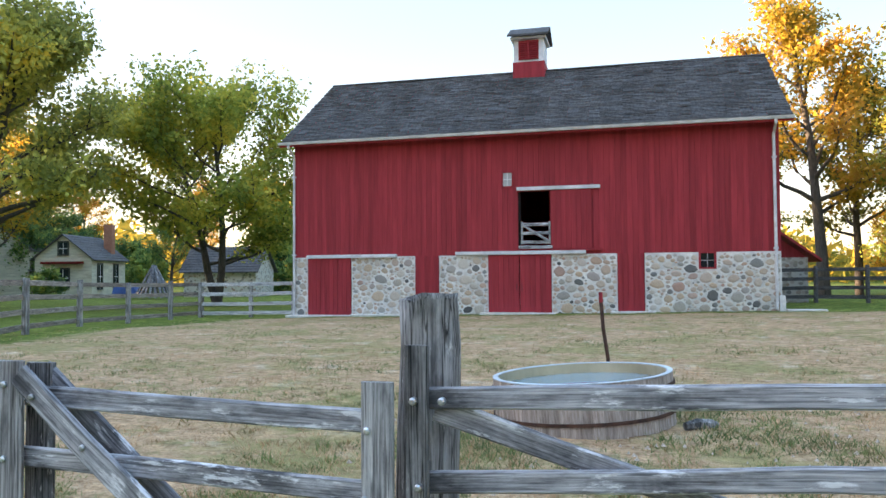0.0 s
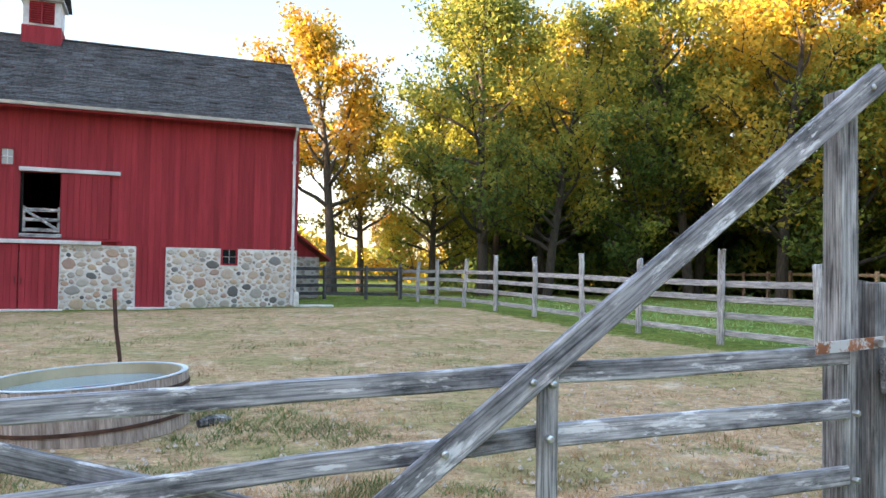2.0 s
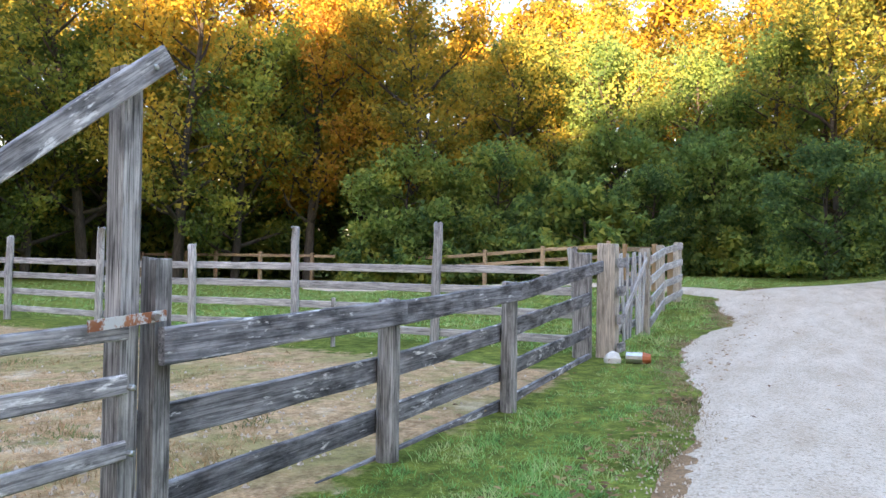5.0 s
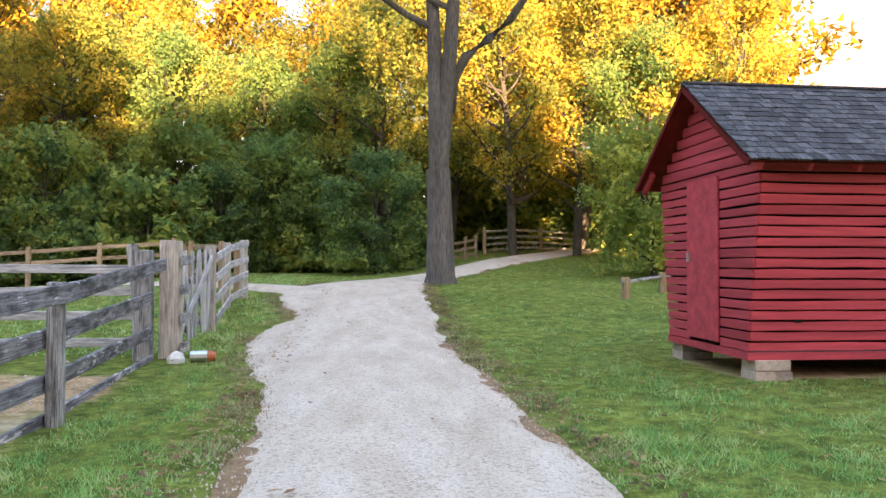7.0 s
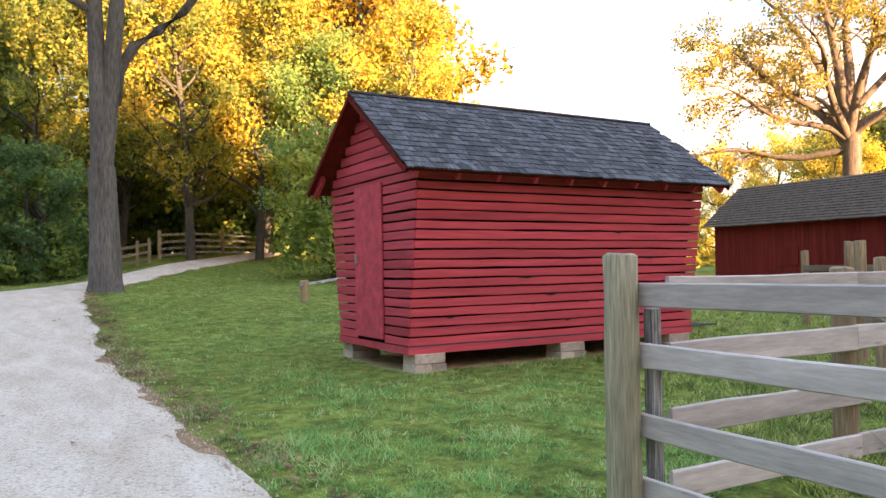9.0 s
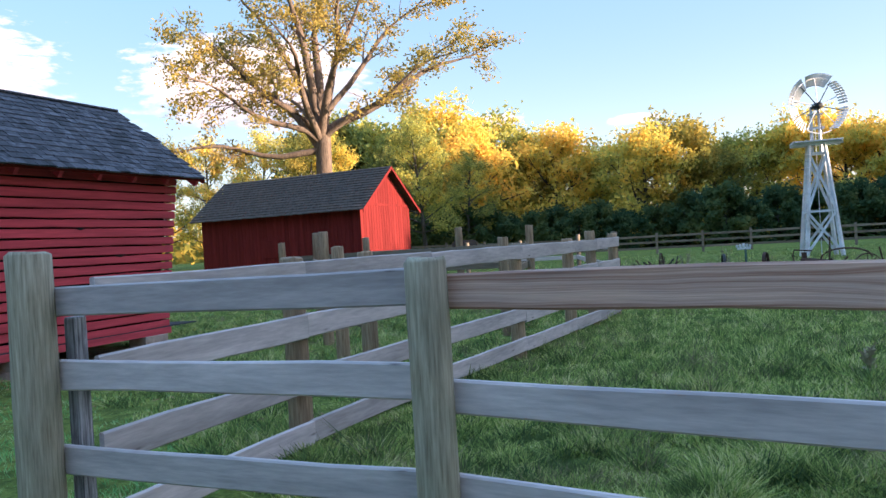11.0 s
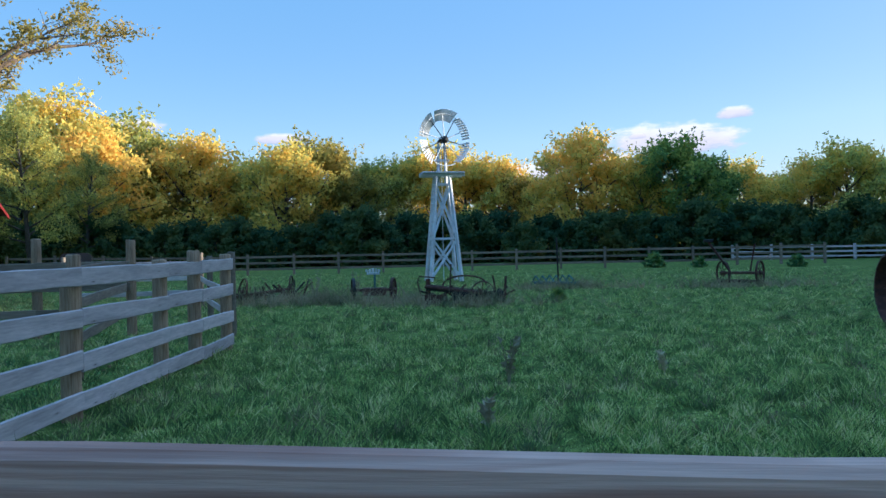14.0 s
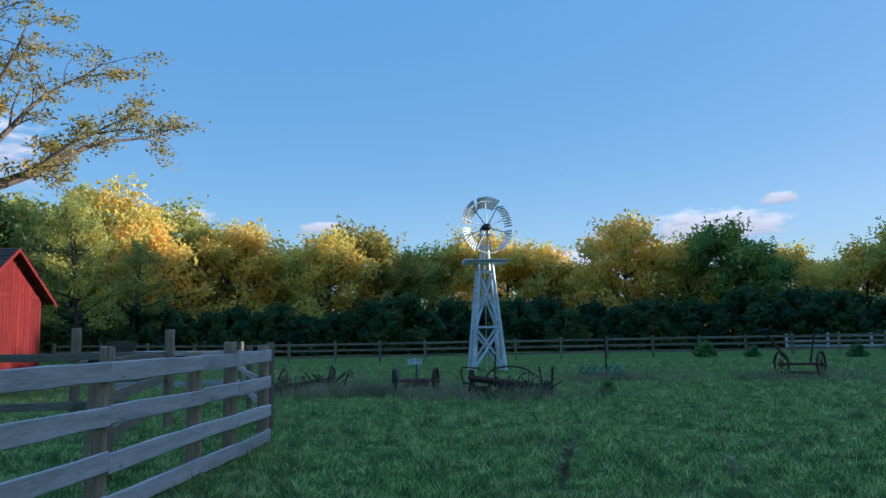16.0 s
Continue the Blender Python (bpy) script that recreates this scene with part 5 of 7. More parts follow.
# ---------------------------------------------------------------- trees
def tree_data(seed, H, R, r0, clear, limbs, leaves, size, mats, spread=0.5, fork=False, gap=0.0, wide=False, puff=0.0, skirt=0):
    """Trunk-and-limb mesh and crown mesh of a tree of height H and crown radius R."""
    rnd = random.Random(seed)
    rng = np.random.default_rng(seed)
    wood = Mesh()
    tips = []

    def limb(p, d, L, r, level):
        pts, rad, q = [p], [r], d.copy()
        n = 5 if level < 2 else 4
        cur = p.copy()
        for i in range(n):
            q = (q + Vector((rnd.uniform(-1, 1), rnd.uniform(-1, 1), rnd.uniform(-0.5, 0.9))) * (0.3 if level else 0.1)).normalized()
            cur = cur + q * (L / n)
            pts.append(cur.copy())
            rad.append(max(0.012, r * (1 - 0.75 * (i + 1) / n)))
        wood.tube(pts, rad, 8 if level == 0 else 6 if level == 1 else 4, cap=False)
        return pts, rad

    base = Vector((0, 0, -0.2))
    if fork > 1:
        base = Vector((0.1, 0, fork))
        wood.tube([(0, 0, -0.3), (0, 0, 0.3), (0.02, 0.02, fork * 0.5), (0.1, 0, fork + 0.4)], [r0 * 1.35, r0 * 1.05, r0 * 0.92, r0 * 0.85], 10, cap=False)
    stems = [(base, Vector((0, 0, 1)))] if not fork else [(base, Vector((0.16, 0, 1)).normalized()), (base, Vector((-0.2, 0.06, 1)).normalized())] if fork < 2 else [(base, Vector((0.11, 0, 1)).normalized()), (base, Vector((-0.13, 0.03, 1)).normalized())]
    for p, d in stems:
        pts, rad = limb(p, d, H * 0.8, r0 if not fork else r0 * (0.66 if fork > 1 else 0.75), 0)
        k = limbs if not fork else limbs // 2
        for i in range(k):
            u = clear + (1 - clear) * (i + rnd.random()) / k
            z = u * 0.98 * len(pts[:-1])
            j = min(len(pts) - 2, int(z))
            at_ = pts[j].lerp(pts[j + 1], z - j if z - j < 1 else 1)
            a = i * 2.4 + rnd.uniform(-0.4, 0.4)
            prof = math.sin(math.pi * min(1.0, 0.2 + 0.8 * (u - clear) / (1 - clear))) * 0.75 + 0.3
            up = 0.25 + spread * u + rnd.uniform(-0.15, 0.2)
            dd = Vector((math.cos(a), math.sin(a), up)).normalized()
            lp, lr = limb(at_, dd, R * prof * rnd.uniform(0.8, 1.15), max(0.03, rad[j] * 0.5), 1)
            for s_ in range(5):
                q = lp[2 + s_ % 3 + (s_ > 2)] if s_ < 5 else lp[-1]
                a2 = rnd.uniform(0, 6.28)
                d2 = ((lp[-1] - lp[0]).normalized() + Vector((math.cos(a2), math.sin(a2), rnd.uniform(-0.2, 0.7))) * 0.8).normalized()
                sp, sr = limb(q, d2, R * rnd.uniform(0.25, 0.45), max(0.02, lr[2] * 0.5), 2)
                tips += sp[1:]
            tips += lp[3:]
        tips += pts[-1:]
    tp = np.array([tuple(t_) for t_ in tips])
    if gap:
        tp = tp[rng.random(len(tp)) > gap]
    if skirt:
        sa, sr = rng.uniform(0, 6.28, skirt), R * np.sqrt(rng.random(skirt)) * 0.85
        tp = np.concatenate([tp, np.stack([np.cos(sa) * sr, np.sin(sa) * sr, H * rng.uniform(0.03, 0.4, skirt)], 1)])
    idx = rng.integers(0, len(tp), leaves)
    sub = tp[idx] + np.clip(rng.normal(0, 1, (leaves, 3)), -1.7, 1.7) * (puff or min(R * 0.085, 0.55)) * np.array((1.0, 1.0, 0.75))
    nrm = rng.normal(0, 1, (leaves, 3)) + np.array((0, 0, 0.5))
    nrm /= np.linalg.norm(nrm, axis=1)[:, None]
    ref = rng.normal(0, 1, (leaves, 3))
    u = np.cross(nrm, ref)
    u /= np.linalg.norm(u, axis=1)[:, None]
    v = np.cross(nrm, u)
    s_ = size * rng.uniform(0.6, 1.3, (leaves, 1))
    if wide:
        quad = np.stack([sub - u * s_, sub - v * s_ * 0.55 + nrm * s_ * 0.15, sub + u * s_, sub + v * s_ * 0.55 + nrm * s_ * 0.15], 1).reshape(-1, 3)
    else:
        quad = np.stack([sub - u * s_ - v * s_ * 0.4, sub + u * s_ - v * s_ * 0.4, sub + v * s_ * 0.75], 1).reshape(-1, 3)
    c = len(quad) // leaves
    me = bpy.data.meshes.new("crown")
    me.vertices.add(leaves * c)
    me.vertices.foreach_set("co", quad.astype(np.float32).ravel())
    me.loops.add(leaves * c)
    me.loops.foreach_set("vertex_index", np.arange(leaves * c, dtype=np.int32))
    me.polygons.add(leaves)
    me.polygons.foreach_set("loop_start", np.arange(0, leaves * c, c, dtype=np.int32))
    me.update(calc_edges=True)
    me.materials.append(mats[1])
    return wood.data("trunk", mats[0], True), me


def leaf_mesh(points, size, seed, material):
    """Small pointed leaves, one about each point."""
    rng = np.random.default_rng(seed)
    n = len(points)
    nrm = rng.normal(0, 1, (n, 3)) + np.array((0, 0, 0.5))
    nrm /= np.linalg.norm(nrm, axis=1)[:, None]
    u = np.cross(nrm, rng.normal(0, 1, (n, 3)))
    u /= np.linalg.norm(u, axis=1)[:, None]
    v = np.cross(nrm, u)
    z = size * rng.uniform(0.6, 1.3, (n, 1))
    quad = np.stack([points - u * z, points - v * z * 0.5 + nrm * z * 0.15, points + u * z, points + v * z * 0.5 + nrm * z * 0.15], 1).reshape(-1, 3)
    me = bpy.data.meshes.new("crown")
    me.vertices.add(n * 4)
    me.vertices.foreach_set("co", quad.astype(np.float32).ravel())
    me.loops.add(n * 4)
    me.loops.foreach_set("vertex_index", np.arange(n * 4, dtype=np.int32))
    me.polygons.add(n)
    me.polygons.foreach_set("loop_start", np.arange(0, n * 4, 4, dtype=np.int32))
    me.update(calc_edges=True)
    me.materials.append(material)
    return me


def open_tree(seed):
    """A wide old locust: a short bole breaking into long heavy limbs with drooping, gappy sprays of leaves."""
    r_ = random.Random(seed)
    wood, sprays = Mesh(), []
    wood.tube([(0, 0, -0.3), (0, 0, 0.6), (0.05, 0, 3.5), (0.1, 0.05, 6.6), (0.15, 0.05, 7.6)], [0.68, 0.52, 0.45, 0.43, 0.4], 12, cap=False)
    # start height, outward heading in degrees, reach, climb, thickness
    limbs = ((6.6, 178, 8.5, 0.6, 0.2), (7.0, 150, 7.0, 6.5, 0.27), (7.3, 195, 6.0, 5.0, 0.22), (7.4, 8, 9.5, 5.2, 0.27), (7.2, -25, 7.5, 4.0, 0.2), (7.5, 80, 2.2, 10.5, 0.3), (7.6, 200, 2.0, 11.0, 0.28), (7.4, -70, 5.5, 7.5, 0.24),
             (7.5, 30, 3.5, 9.5, 0.26), (7.2, 110, 6.5, 4.5, 0.2), (7.3, -110, 6.0, 5.5, 0.22), (7.1, -150, 7.5, 3.0, 0.2), (8.5, 160, 5.0, 8.5, 0.2), (8.2, 15, 7.0, 8.0, 0.2))

    def twig(p, d, length, rad, depth):
        pts, cur, q = [p], p.copy(), d.normalized()
        for _ in range(4):
            q = (q + Vector((r_.uniform(-1, 1), r_.uniform(-1, 1), r_.uniform(-0.75, 0.5))) * 0.38).normalized()
            cur = cur + q * length / 4
            pts.append(cur.copy())
        wood.tube(pts, [rad * (1 - 0.2 * i) for i in range(5)], 4, cap=False)
        if depth:
            for i in (2, 3, 4):
                twig(pts[i], q + Vector((r_.uniform(-1, 1), r_.uniform(-1, 1), r_.uniform(-0.5, 0.4))), length * r_.uniform(0.45, 0.75), rad * 0.55, depth - 1)
        elif r_.random() < 0.62:
            sprays.extend(pts[1:])
    for z0, heading, reach, climb, rad in limbs:
        a = radians(heading)
        pts, radii, n = [], [], 8
        for i in range(n + 1):
            u = i / n
            w = 0.45 * math.sin(u * 7 + heading) * u
            pts.append(Vector((math.cos(a) * reach * u - math.sin(a) * w, math.sin(a) * reach * u + math.cos(a) * w, z0 + climb * u ** 0.85 + 0.25 * math.sin(u * 9 + heading))))
            radii.append(max(0.035, rad * (1 - 0.85 * u)))
        wood.tube(pts, radii, 8, cap=False)
        out = (pts[-1] - pts[0]).normalized()
        for i in range(3, n + 1):
            for _ in range(2):
                twig(pts[i], out + Vector((r_.uniform(-1, 1), r_.uniform(-1, 1), r_.uniform(-0.5, 0.6))), r_.uniform(1.3, 2.4), max(0.03, radii[i] * 0.45), 1)
    rng = np.random.default_rng(seed)
    tips = np.array([tuple(p) for p in sprays])
    pts = tips[rng.integers(0, len(tips), 21000)] + np.clip(rng.normal(0, 1, (21000, 3)), -1.8, 1.8) * np.array((0.3, 0.3, 0.2))
    return wood.data("trunk", M["pale_bark"], True), leaf_mesh(pts, 0.11, seed, M["locust"])


def plant(data, label, x, y, turn, scale, group="", name="tree", z=None):
    t_ = thing(name, label, "shrub" if name == "shrub" else "tree", pose(x, y, ground_z(x, y) if z is None else z, 0, 0, turn) @ Matrix.Diagonal((scale, scale, scale, 1)), group)
    part("trunk", data[0], None, t_)
    part("crown", data[1], None, t_)
    return t_


def recolour(data, material):
    me = data[1].copy()
    me.materials[0] = material
    return data[0], me


BK = M["bark"]
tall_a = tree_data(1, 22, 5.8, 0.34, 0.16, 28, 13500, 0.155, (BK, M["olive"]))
tall_b = tree_data(2, 24, 6.0, 0.36, 0.2, 26, 12500, 0.17, (BK, M["gold"]))
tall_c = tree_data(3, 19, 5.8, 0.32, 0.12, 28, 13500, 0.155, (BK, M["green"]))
tall_d = tree_data(4, 23, 5.8, 0.34, 0.18, 26, 13000, 0.16, (BK, M["amber"]))
back = tree_data(22, 24, 6.2, 0.34, 0.2, 18, 4200, 0.3, (BK, M["gold"]))
airy = tree_data(5, 18, 5.0, 0.33, 0.3, 20, 8500, 0.16, (BK, M["amber"]), 0.7, gap=0.15)
tall_l = recolour(tall_b, M["hedge"])
tall_y = recolour(tall_b, M["lime"])
tall_s = recolour(tall_c, M["spring"])
round_a = tree_data(6, 11, 4.8, 0.28, 0.14, 24, 9500, 0.18, (BK, M["lime"]), 0.5)
round_g = recolour(round_a, M["spring"])
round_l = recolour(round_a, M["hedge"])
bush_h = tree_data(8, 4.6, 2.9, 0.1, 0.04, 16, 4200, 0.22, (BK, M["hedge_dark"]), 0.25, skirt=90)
round_y = recolour(round_a, M["gold"])
lane = tree_data(16, 15, 6.2, 0.34, 0.34, 28, 28000, 0.15, (BK, M["hedge"]), 0.4, wide=True)
fork_a = tree_data(7, 14.5, 6.3, 0.34, 0.22, 30, 32000, 0.16, (BK, M["spring"]), 0.45, fork=True, wide=True)
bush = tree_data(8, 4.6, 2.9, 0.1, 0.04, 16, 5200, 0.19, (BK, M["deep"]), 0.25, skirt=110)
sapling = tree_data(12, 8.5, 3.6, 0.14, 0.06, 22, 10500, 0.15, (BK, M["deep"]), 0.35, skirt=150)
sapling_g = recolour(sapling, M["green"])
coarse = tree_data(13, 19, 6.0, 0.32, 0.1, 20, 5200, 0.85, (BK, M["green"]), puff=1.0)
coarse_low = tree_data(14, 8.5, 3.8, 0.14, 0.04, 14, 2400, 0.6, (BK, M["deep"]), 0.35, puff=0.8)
big_open = open_tree(10)
trackside = tree_data(21, 19, 6.0, 0.52, 0.35, 16, 9000, 0.1, (M["grey_bark"], M["amber"]), 0.6, fork=3.7, wide=True)

rnd = random.Random(77)
L_WOOD = "tall autumn tree of the wood, green turning gold"
# by the lane, left of the barn
plant(fork_a, "broad green maple with forked trunk beside the barn", -24.5, 40.5, 20, 1.0)
plant(lane, "tall yellow-green maple by the lane", -30.5, 30, 120, 1.05)
plant(tall_d, "tall yellow-green maple by the lane", -41, 40, 40, 0.85)
for x, y, d_, s_ in ((-50, 78, tall_b, 0.6), (-40, 80, tall_b, 0.62), (-58, 70, tall_b, 0.55), (-30, 74, tall_d, 0.55), (-66, 62, tall_a, 0.6), (-22, 72, tall_a, 0.52), (-12, 64, tall_a, 0.52), (-45, 66, tall_c, 0.5), (-34, 68, tall_b, 0.5)):
    plant(d_, "golden autumn tree behind the farmhouses", x, y, rnd.uniform(0, 360), s_, "lane trees")
for k in range(12):
    plant(bush, "dark shrub behind the farmhouses", -60 + 4.6 * k, 66 + rnd.uniform(-4, 4), rnd.uniform(0, 360), rnd.uniform(0.8, 1.2), "lane shrubs", "shrub")
plant(tall_b, "golden treetop behind the barn roof", 2.5, 66, 10, 0.83, "lane trees")
plant(airy, "thin treetop behind the barn roof", 8.0, 68, 10, 1.05, "lane trees")
# behind the barn's far corner
plant(recolour(airy, M["amber"]), "tall thin-leaved locust with dark trunk behind the barn", 10.6, 49, 70, 1.14)
plant(tall_s, L_WOOD, 18.0, 50.5, 130, 0.86, "wood trees")
plant(recolour(tall_c, M["hedge"]), L_WOOD, 22.5, 55, 10, 0.86, "wood trees")
plant(airy, "thin-leaved tree behind the barnyard fence", 14.0, 55, 200, 0.9)
plant(round_y, "low golden tree beyond the barnyard fence", 18.5, 60, 30, 0.62, "wood edge")
plant(round_y, "low golden tree beyond the barnyard fence", 26.5, 58, 90, 0.5, "wood edge")
# the wood east of the field
for k in range(20):
    a = radians(67 - k * 4.9)
    for row in range(3):
        dist = 49 + row * 8 + rnd.uniform(-3, 3) - 7 * step(0.5, 1.0, k / 20)
        x, y = math.cos(a + radians(rnd.uniform(-1.5, 1.5))) * dist + 1.5, math.sin(a) * dist
        d_ = rnd.choice((tall_a, tall_s, tall_d) if k < 10 else (tall_a, tall_c, tall_c)) if row == 0 else rnd.choice((tall_a, tall_d, tall_d, tall_b)) if row == 1 and k > 4 else tall_a if row == 1 else back
        if row == 0 and k > 9:
            d_ = rnd.choice((tall_c, tall_a))
        plant(d_, L_WOOD, x, y, rnd.uniform(0, 360), rnd.uniform(0.88, 1.1) * ((1.04 if k < 9 else 0.85) if row == 0 else 1.05), "wood trees")
for k in range(30):
    plant(bush, "dark undergrowth deep in the wood", math.cos(radians(66 - k * 3.2)) * 61, math.sin(radians(66 - k * 3.2)) * 61, k * 50, rnd.uniform(1.4, 1.9), "wood edge shrubs", "shrub")
for k in range(36):
    a = radians(58 - k * 2.35)
    dist = 44 + rnd.uniform(-3, 4) - 9 * step(0.45, 0.9, k / 36)
    if k < 11:
        continue
    if abs(math.cos(a) * dist + 1 - 42) < 9 and abs(math.sin(a) * dist + 8) < 5:
        continue
    plant((sapling, bush, sapling_g, bush, sapling_g)[k % 5], "dark green shrub at the wood edge", math.cos(a) * dist + 1, math.sin(a) * dist, rnd.uniform(0, 360), rnd.uniform(0.55, 1.15) * (0.75 if k < 12 else 1), "wood edge shrubs", "shrub")
tk = plant(trackside, "grey-barked forked tree standing beside the gravel track", 27.5, -2.83, 100, 1.0)
part("limb", Mesh().tube([(-0.18 * l_, -0.98 * l_, h_) for l_, h_ in ((0.3, 6.2), (0.42, 7.3), (0.9, 8.2), (1.7, 8.8), (2.5, 9.5), (3.1, 10.4), (3.6, 12.0), (4.4, 13.5))], [0.22, 0.21, 0.19, 0.17, 0.15, 0.13, 0.09, 0.04], 8), M["grey_bark"], tk, m=pose(0, 0, 0, 0, 0, -100), smooth=True)
# behind the crib and shed
for k in range(18):
    a = radians(-12 - k * 3.2)
    dist = 62 + rnd.uniform(-6, 8)
    sc = (rnd.uniform(0.72, 0.9) if k < 5 else rnd.uniform(0.42, 0.55))
    plant(rnd.choice((tall_l, tall_y, tall_l)), "golden tree beyond the corn crib", math.cos(a) * dist, math.sin(a) * dist - 3, rnd.uniform(0, 360), sc, "field trees")
plant(big_open, "large open-crowned tree behind the small shed", 23.5, -36.5, -146.4, 1.0)
for k in range(33):
    a = radians(-56 - k * 2.2)
    dist = 80 + rnd.uniform(-5, 8) - 8 * step(26, 42, k)
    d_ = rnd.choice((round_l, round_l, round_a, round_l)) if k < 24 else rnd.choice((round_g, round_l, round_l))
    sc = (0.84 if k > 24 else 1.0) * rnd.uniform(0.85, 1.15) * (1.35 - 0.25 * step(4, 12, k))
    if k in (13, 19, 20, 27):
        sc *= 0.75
    plant(d_, "tree of the southern hedge, sunlit gold partly put into its leaf colour", math.cos(a) * dist, math.sin(a) * dist - 3, rnd.uniform(0, 360), sc, "hedge trees")
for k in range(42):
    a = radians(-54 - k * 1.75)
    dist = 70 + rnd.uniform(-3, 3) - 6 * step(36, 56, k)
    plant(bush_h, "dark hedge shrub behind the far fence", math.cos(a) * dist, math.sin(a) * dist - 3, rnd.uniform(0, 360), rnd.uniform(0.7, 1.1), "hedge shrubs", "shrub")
# western wood, added mostly out of view to keep the low sun off the yard
# heights and the gap are chosen to shade or light what lies east
WEST = ((41, 1.15), (35, 0.62), (4, 1.4), (-10, 1.3), (-24, 1.2), (-43, 0.0), (-70, 0.6), (-80, 1.1), (-200, 0.6))   # lower end of each stretch, height of its trees
for k in range(34):
    y = 66 - k * 4.7
    tall = next(h_ for lo_, h_ in WEST if y >= lo_)
    if tall:
        plant(coarse if y < 26 else tall_a, "tall tree of the western wood, added to shade the yard", -66 + rnd.uniform(-5, 5), y, rnd.uniform(0, 360), rnd.uniform(0.95, 1.15) * tall * (1.0 if y < 26 else 0.86), "western wood")
for k in range(32):
    plant(coarse_low if k > 9 else sapling, "dark green shrub of the western wood, added to shade the yard", -60 + rnd.uniform(-3, 3), 66 - k * 4.9, rnd.uniform(0, 360), rnd.uniform(1.0, 1.2), "western wood shrubs", "shrub")


def far_woods():
    """Distant woods all round, as leaf clumps over a ragged dark bank."""
    rng = np.random.default_rng(31)
    n = 26000
    a = rng.uniform(0, 2 * np.pi, n)
    rr = rng.uniform(118, 150, n)
    top = 6.5 + 2.2 * np.sin(a * 9) + 1.6 * np.sin(a * 23 + 1) + rng.normal(0, 0.8, n)
    p = np.stack([np.cos(a) * rr, np.sin(a) * rr, top * rng.random(n) ** 0.6], 1)
    u = rng.normal(0, 1, (n, 3)) * 0.9
    v = rng.normal(0, 1, (n, 3)) * 0.9
    tri = np.stack([p, p + u, p + v], 1).reshape(-1, 3)
    me = Mesh()
    me.put(tri.tolist(), [(3 * i, 3 * i + 1, 3 * i + 2) for i in range(n)])
    k = 240
    vs = []
    for i in range(k):
        b = 2 * math.pi * i / k
        vs += [(math.cos(b) * 152, math.sin(b) * 152, -1), (math.cos(b) * 152, math.sin(b) * 152, 5.5 + 2.2 * math.sin(b * 9) + 1.6 * math.sin(b * 23 + 1) + rnd.uniform(-1, 1))]
    me.put(vs, [(2 * i, 2 * ((i + 1) % k), 2 * ((i + 1) % k) + 1, 2 * i + 1) for i in range(k)])
    return thing("far_woods", "distant autumn woods beyond the fields", "woods", kind="stuff", data=me.data("far_woods", M["amber"]))


far_woods()


# ---------------------------------------------------------------- gate, posts and yard things
def bolt(parent, x, y, z, r=0.016):
    return part("bolt", Mesh().tube([(0, 0.02, 0), (0, -0.006, 0), (0, -0.012, 0)], [r, r, r * 0.55], 8), M["zinc"], parent, "galvanised bolt head", pose(x, y, z))


def gate_y(x):
    return 2.62 + 0.31 * (3.0 - x) / 3.95


def build_gate():
    g = thing("farm_gate", "long weathered grey board gate with a diagonal brace", "gate", pose(0, 0, 0), "yard gates")
    tp = post(g, 2.94, 2.65, 2.4, 0.056, M["old_post"], square=True, name="heel_post", label="tall grey squared post")
    for rows in ([(2.92, 1.14), (1.35, 1.083), (-1.0, 0.972)], [(2.92, 0.885), (1.4, 0.83), (-1.0, 0.64)], [(2.92, 0.575), (1.4, 0.5), (-1.0, 0.29)]):
        for (xa, za), (xb, zb) in zip(rows[:-1], rows[1:]):
            rail(g, (xb, gate_y(xb) - 0.035, zb), (xa, gate_y(xa) - 0.035, za), 0.092, 0.03, M["old_wood"])
    m_, L = between((0.275, gate_y(0.25) - 0.078, 0.25), (3.07, gate_y(3.05) - 0.095, 2.47))
    part("brace", rail_data(L, 0.115, 0.032, M["old_wood"], 5), None, g, "long diagonal brace board", m_)
    m_, L = between((-0.95, gate_y(-0.95) + 0.0, 0.93), (1.45, gate_y(1.45) + 0.0, 0.24))
    part("brace", rail_data(L, 0.1, 0.03, M["old_wood"], 8), None, g, m=m_)
    part("stile", Mesh().box(1.333, 1.423, gate_y(1.35) - 0.085, gate_y(1.35) - 0.052, 0.12, 1.1, c=0.006), M["old_post"], g)
    part("stile", Mesh().box(-1.06, -0.965, gate_y(-1) - 0.09, gate_y(-1) - 0.055, 0.1, 1.19, c=0.006), M["dark_post"], g, "flaking end board")
    for x, z in ((1.295, 1.058), (1.385, 1.048), (0.93, 0.79), (1.37, 0.83), (2.9, 0.88), (2.9, 0.575), (-1.02, 0.97), (-0.9, 0.975), (-1.0, 0.63), (2.99, 2.4)):
        bolt(g, x, gate_y(x) - 0.108, z)
    la = part("latch_plate", Mesh().box(0, 0.44, -0.006, 0.006, -0.026, 0.026), surface("peeling_rusty_plate", (0.28, 0.09, 0.04), (0.4, 0.16, 0.08), wear=(0.6, 0.6, 0.6), patch=4, wear_from=0.47), g, "peeling rust and white latch plate", pose(2.66, 2.53, 1.18, 0, -3.5, 0))
    part("latch_pin", Mesh().tube([(0.36, -0.03, 0), (0.36, 0.01, 0)], [0.018, 0.018], 8), M["zinc"], la)
    return g


build_gate()
bp = thing("gate_post", "thick split dark grey timber gate post with lichen", "post", pose(-1.06, 3.1, 0))
part("shaft", post_data(1.378, 0.14, M["dark_post"], 3, ragged=0.035), None, bp)


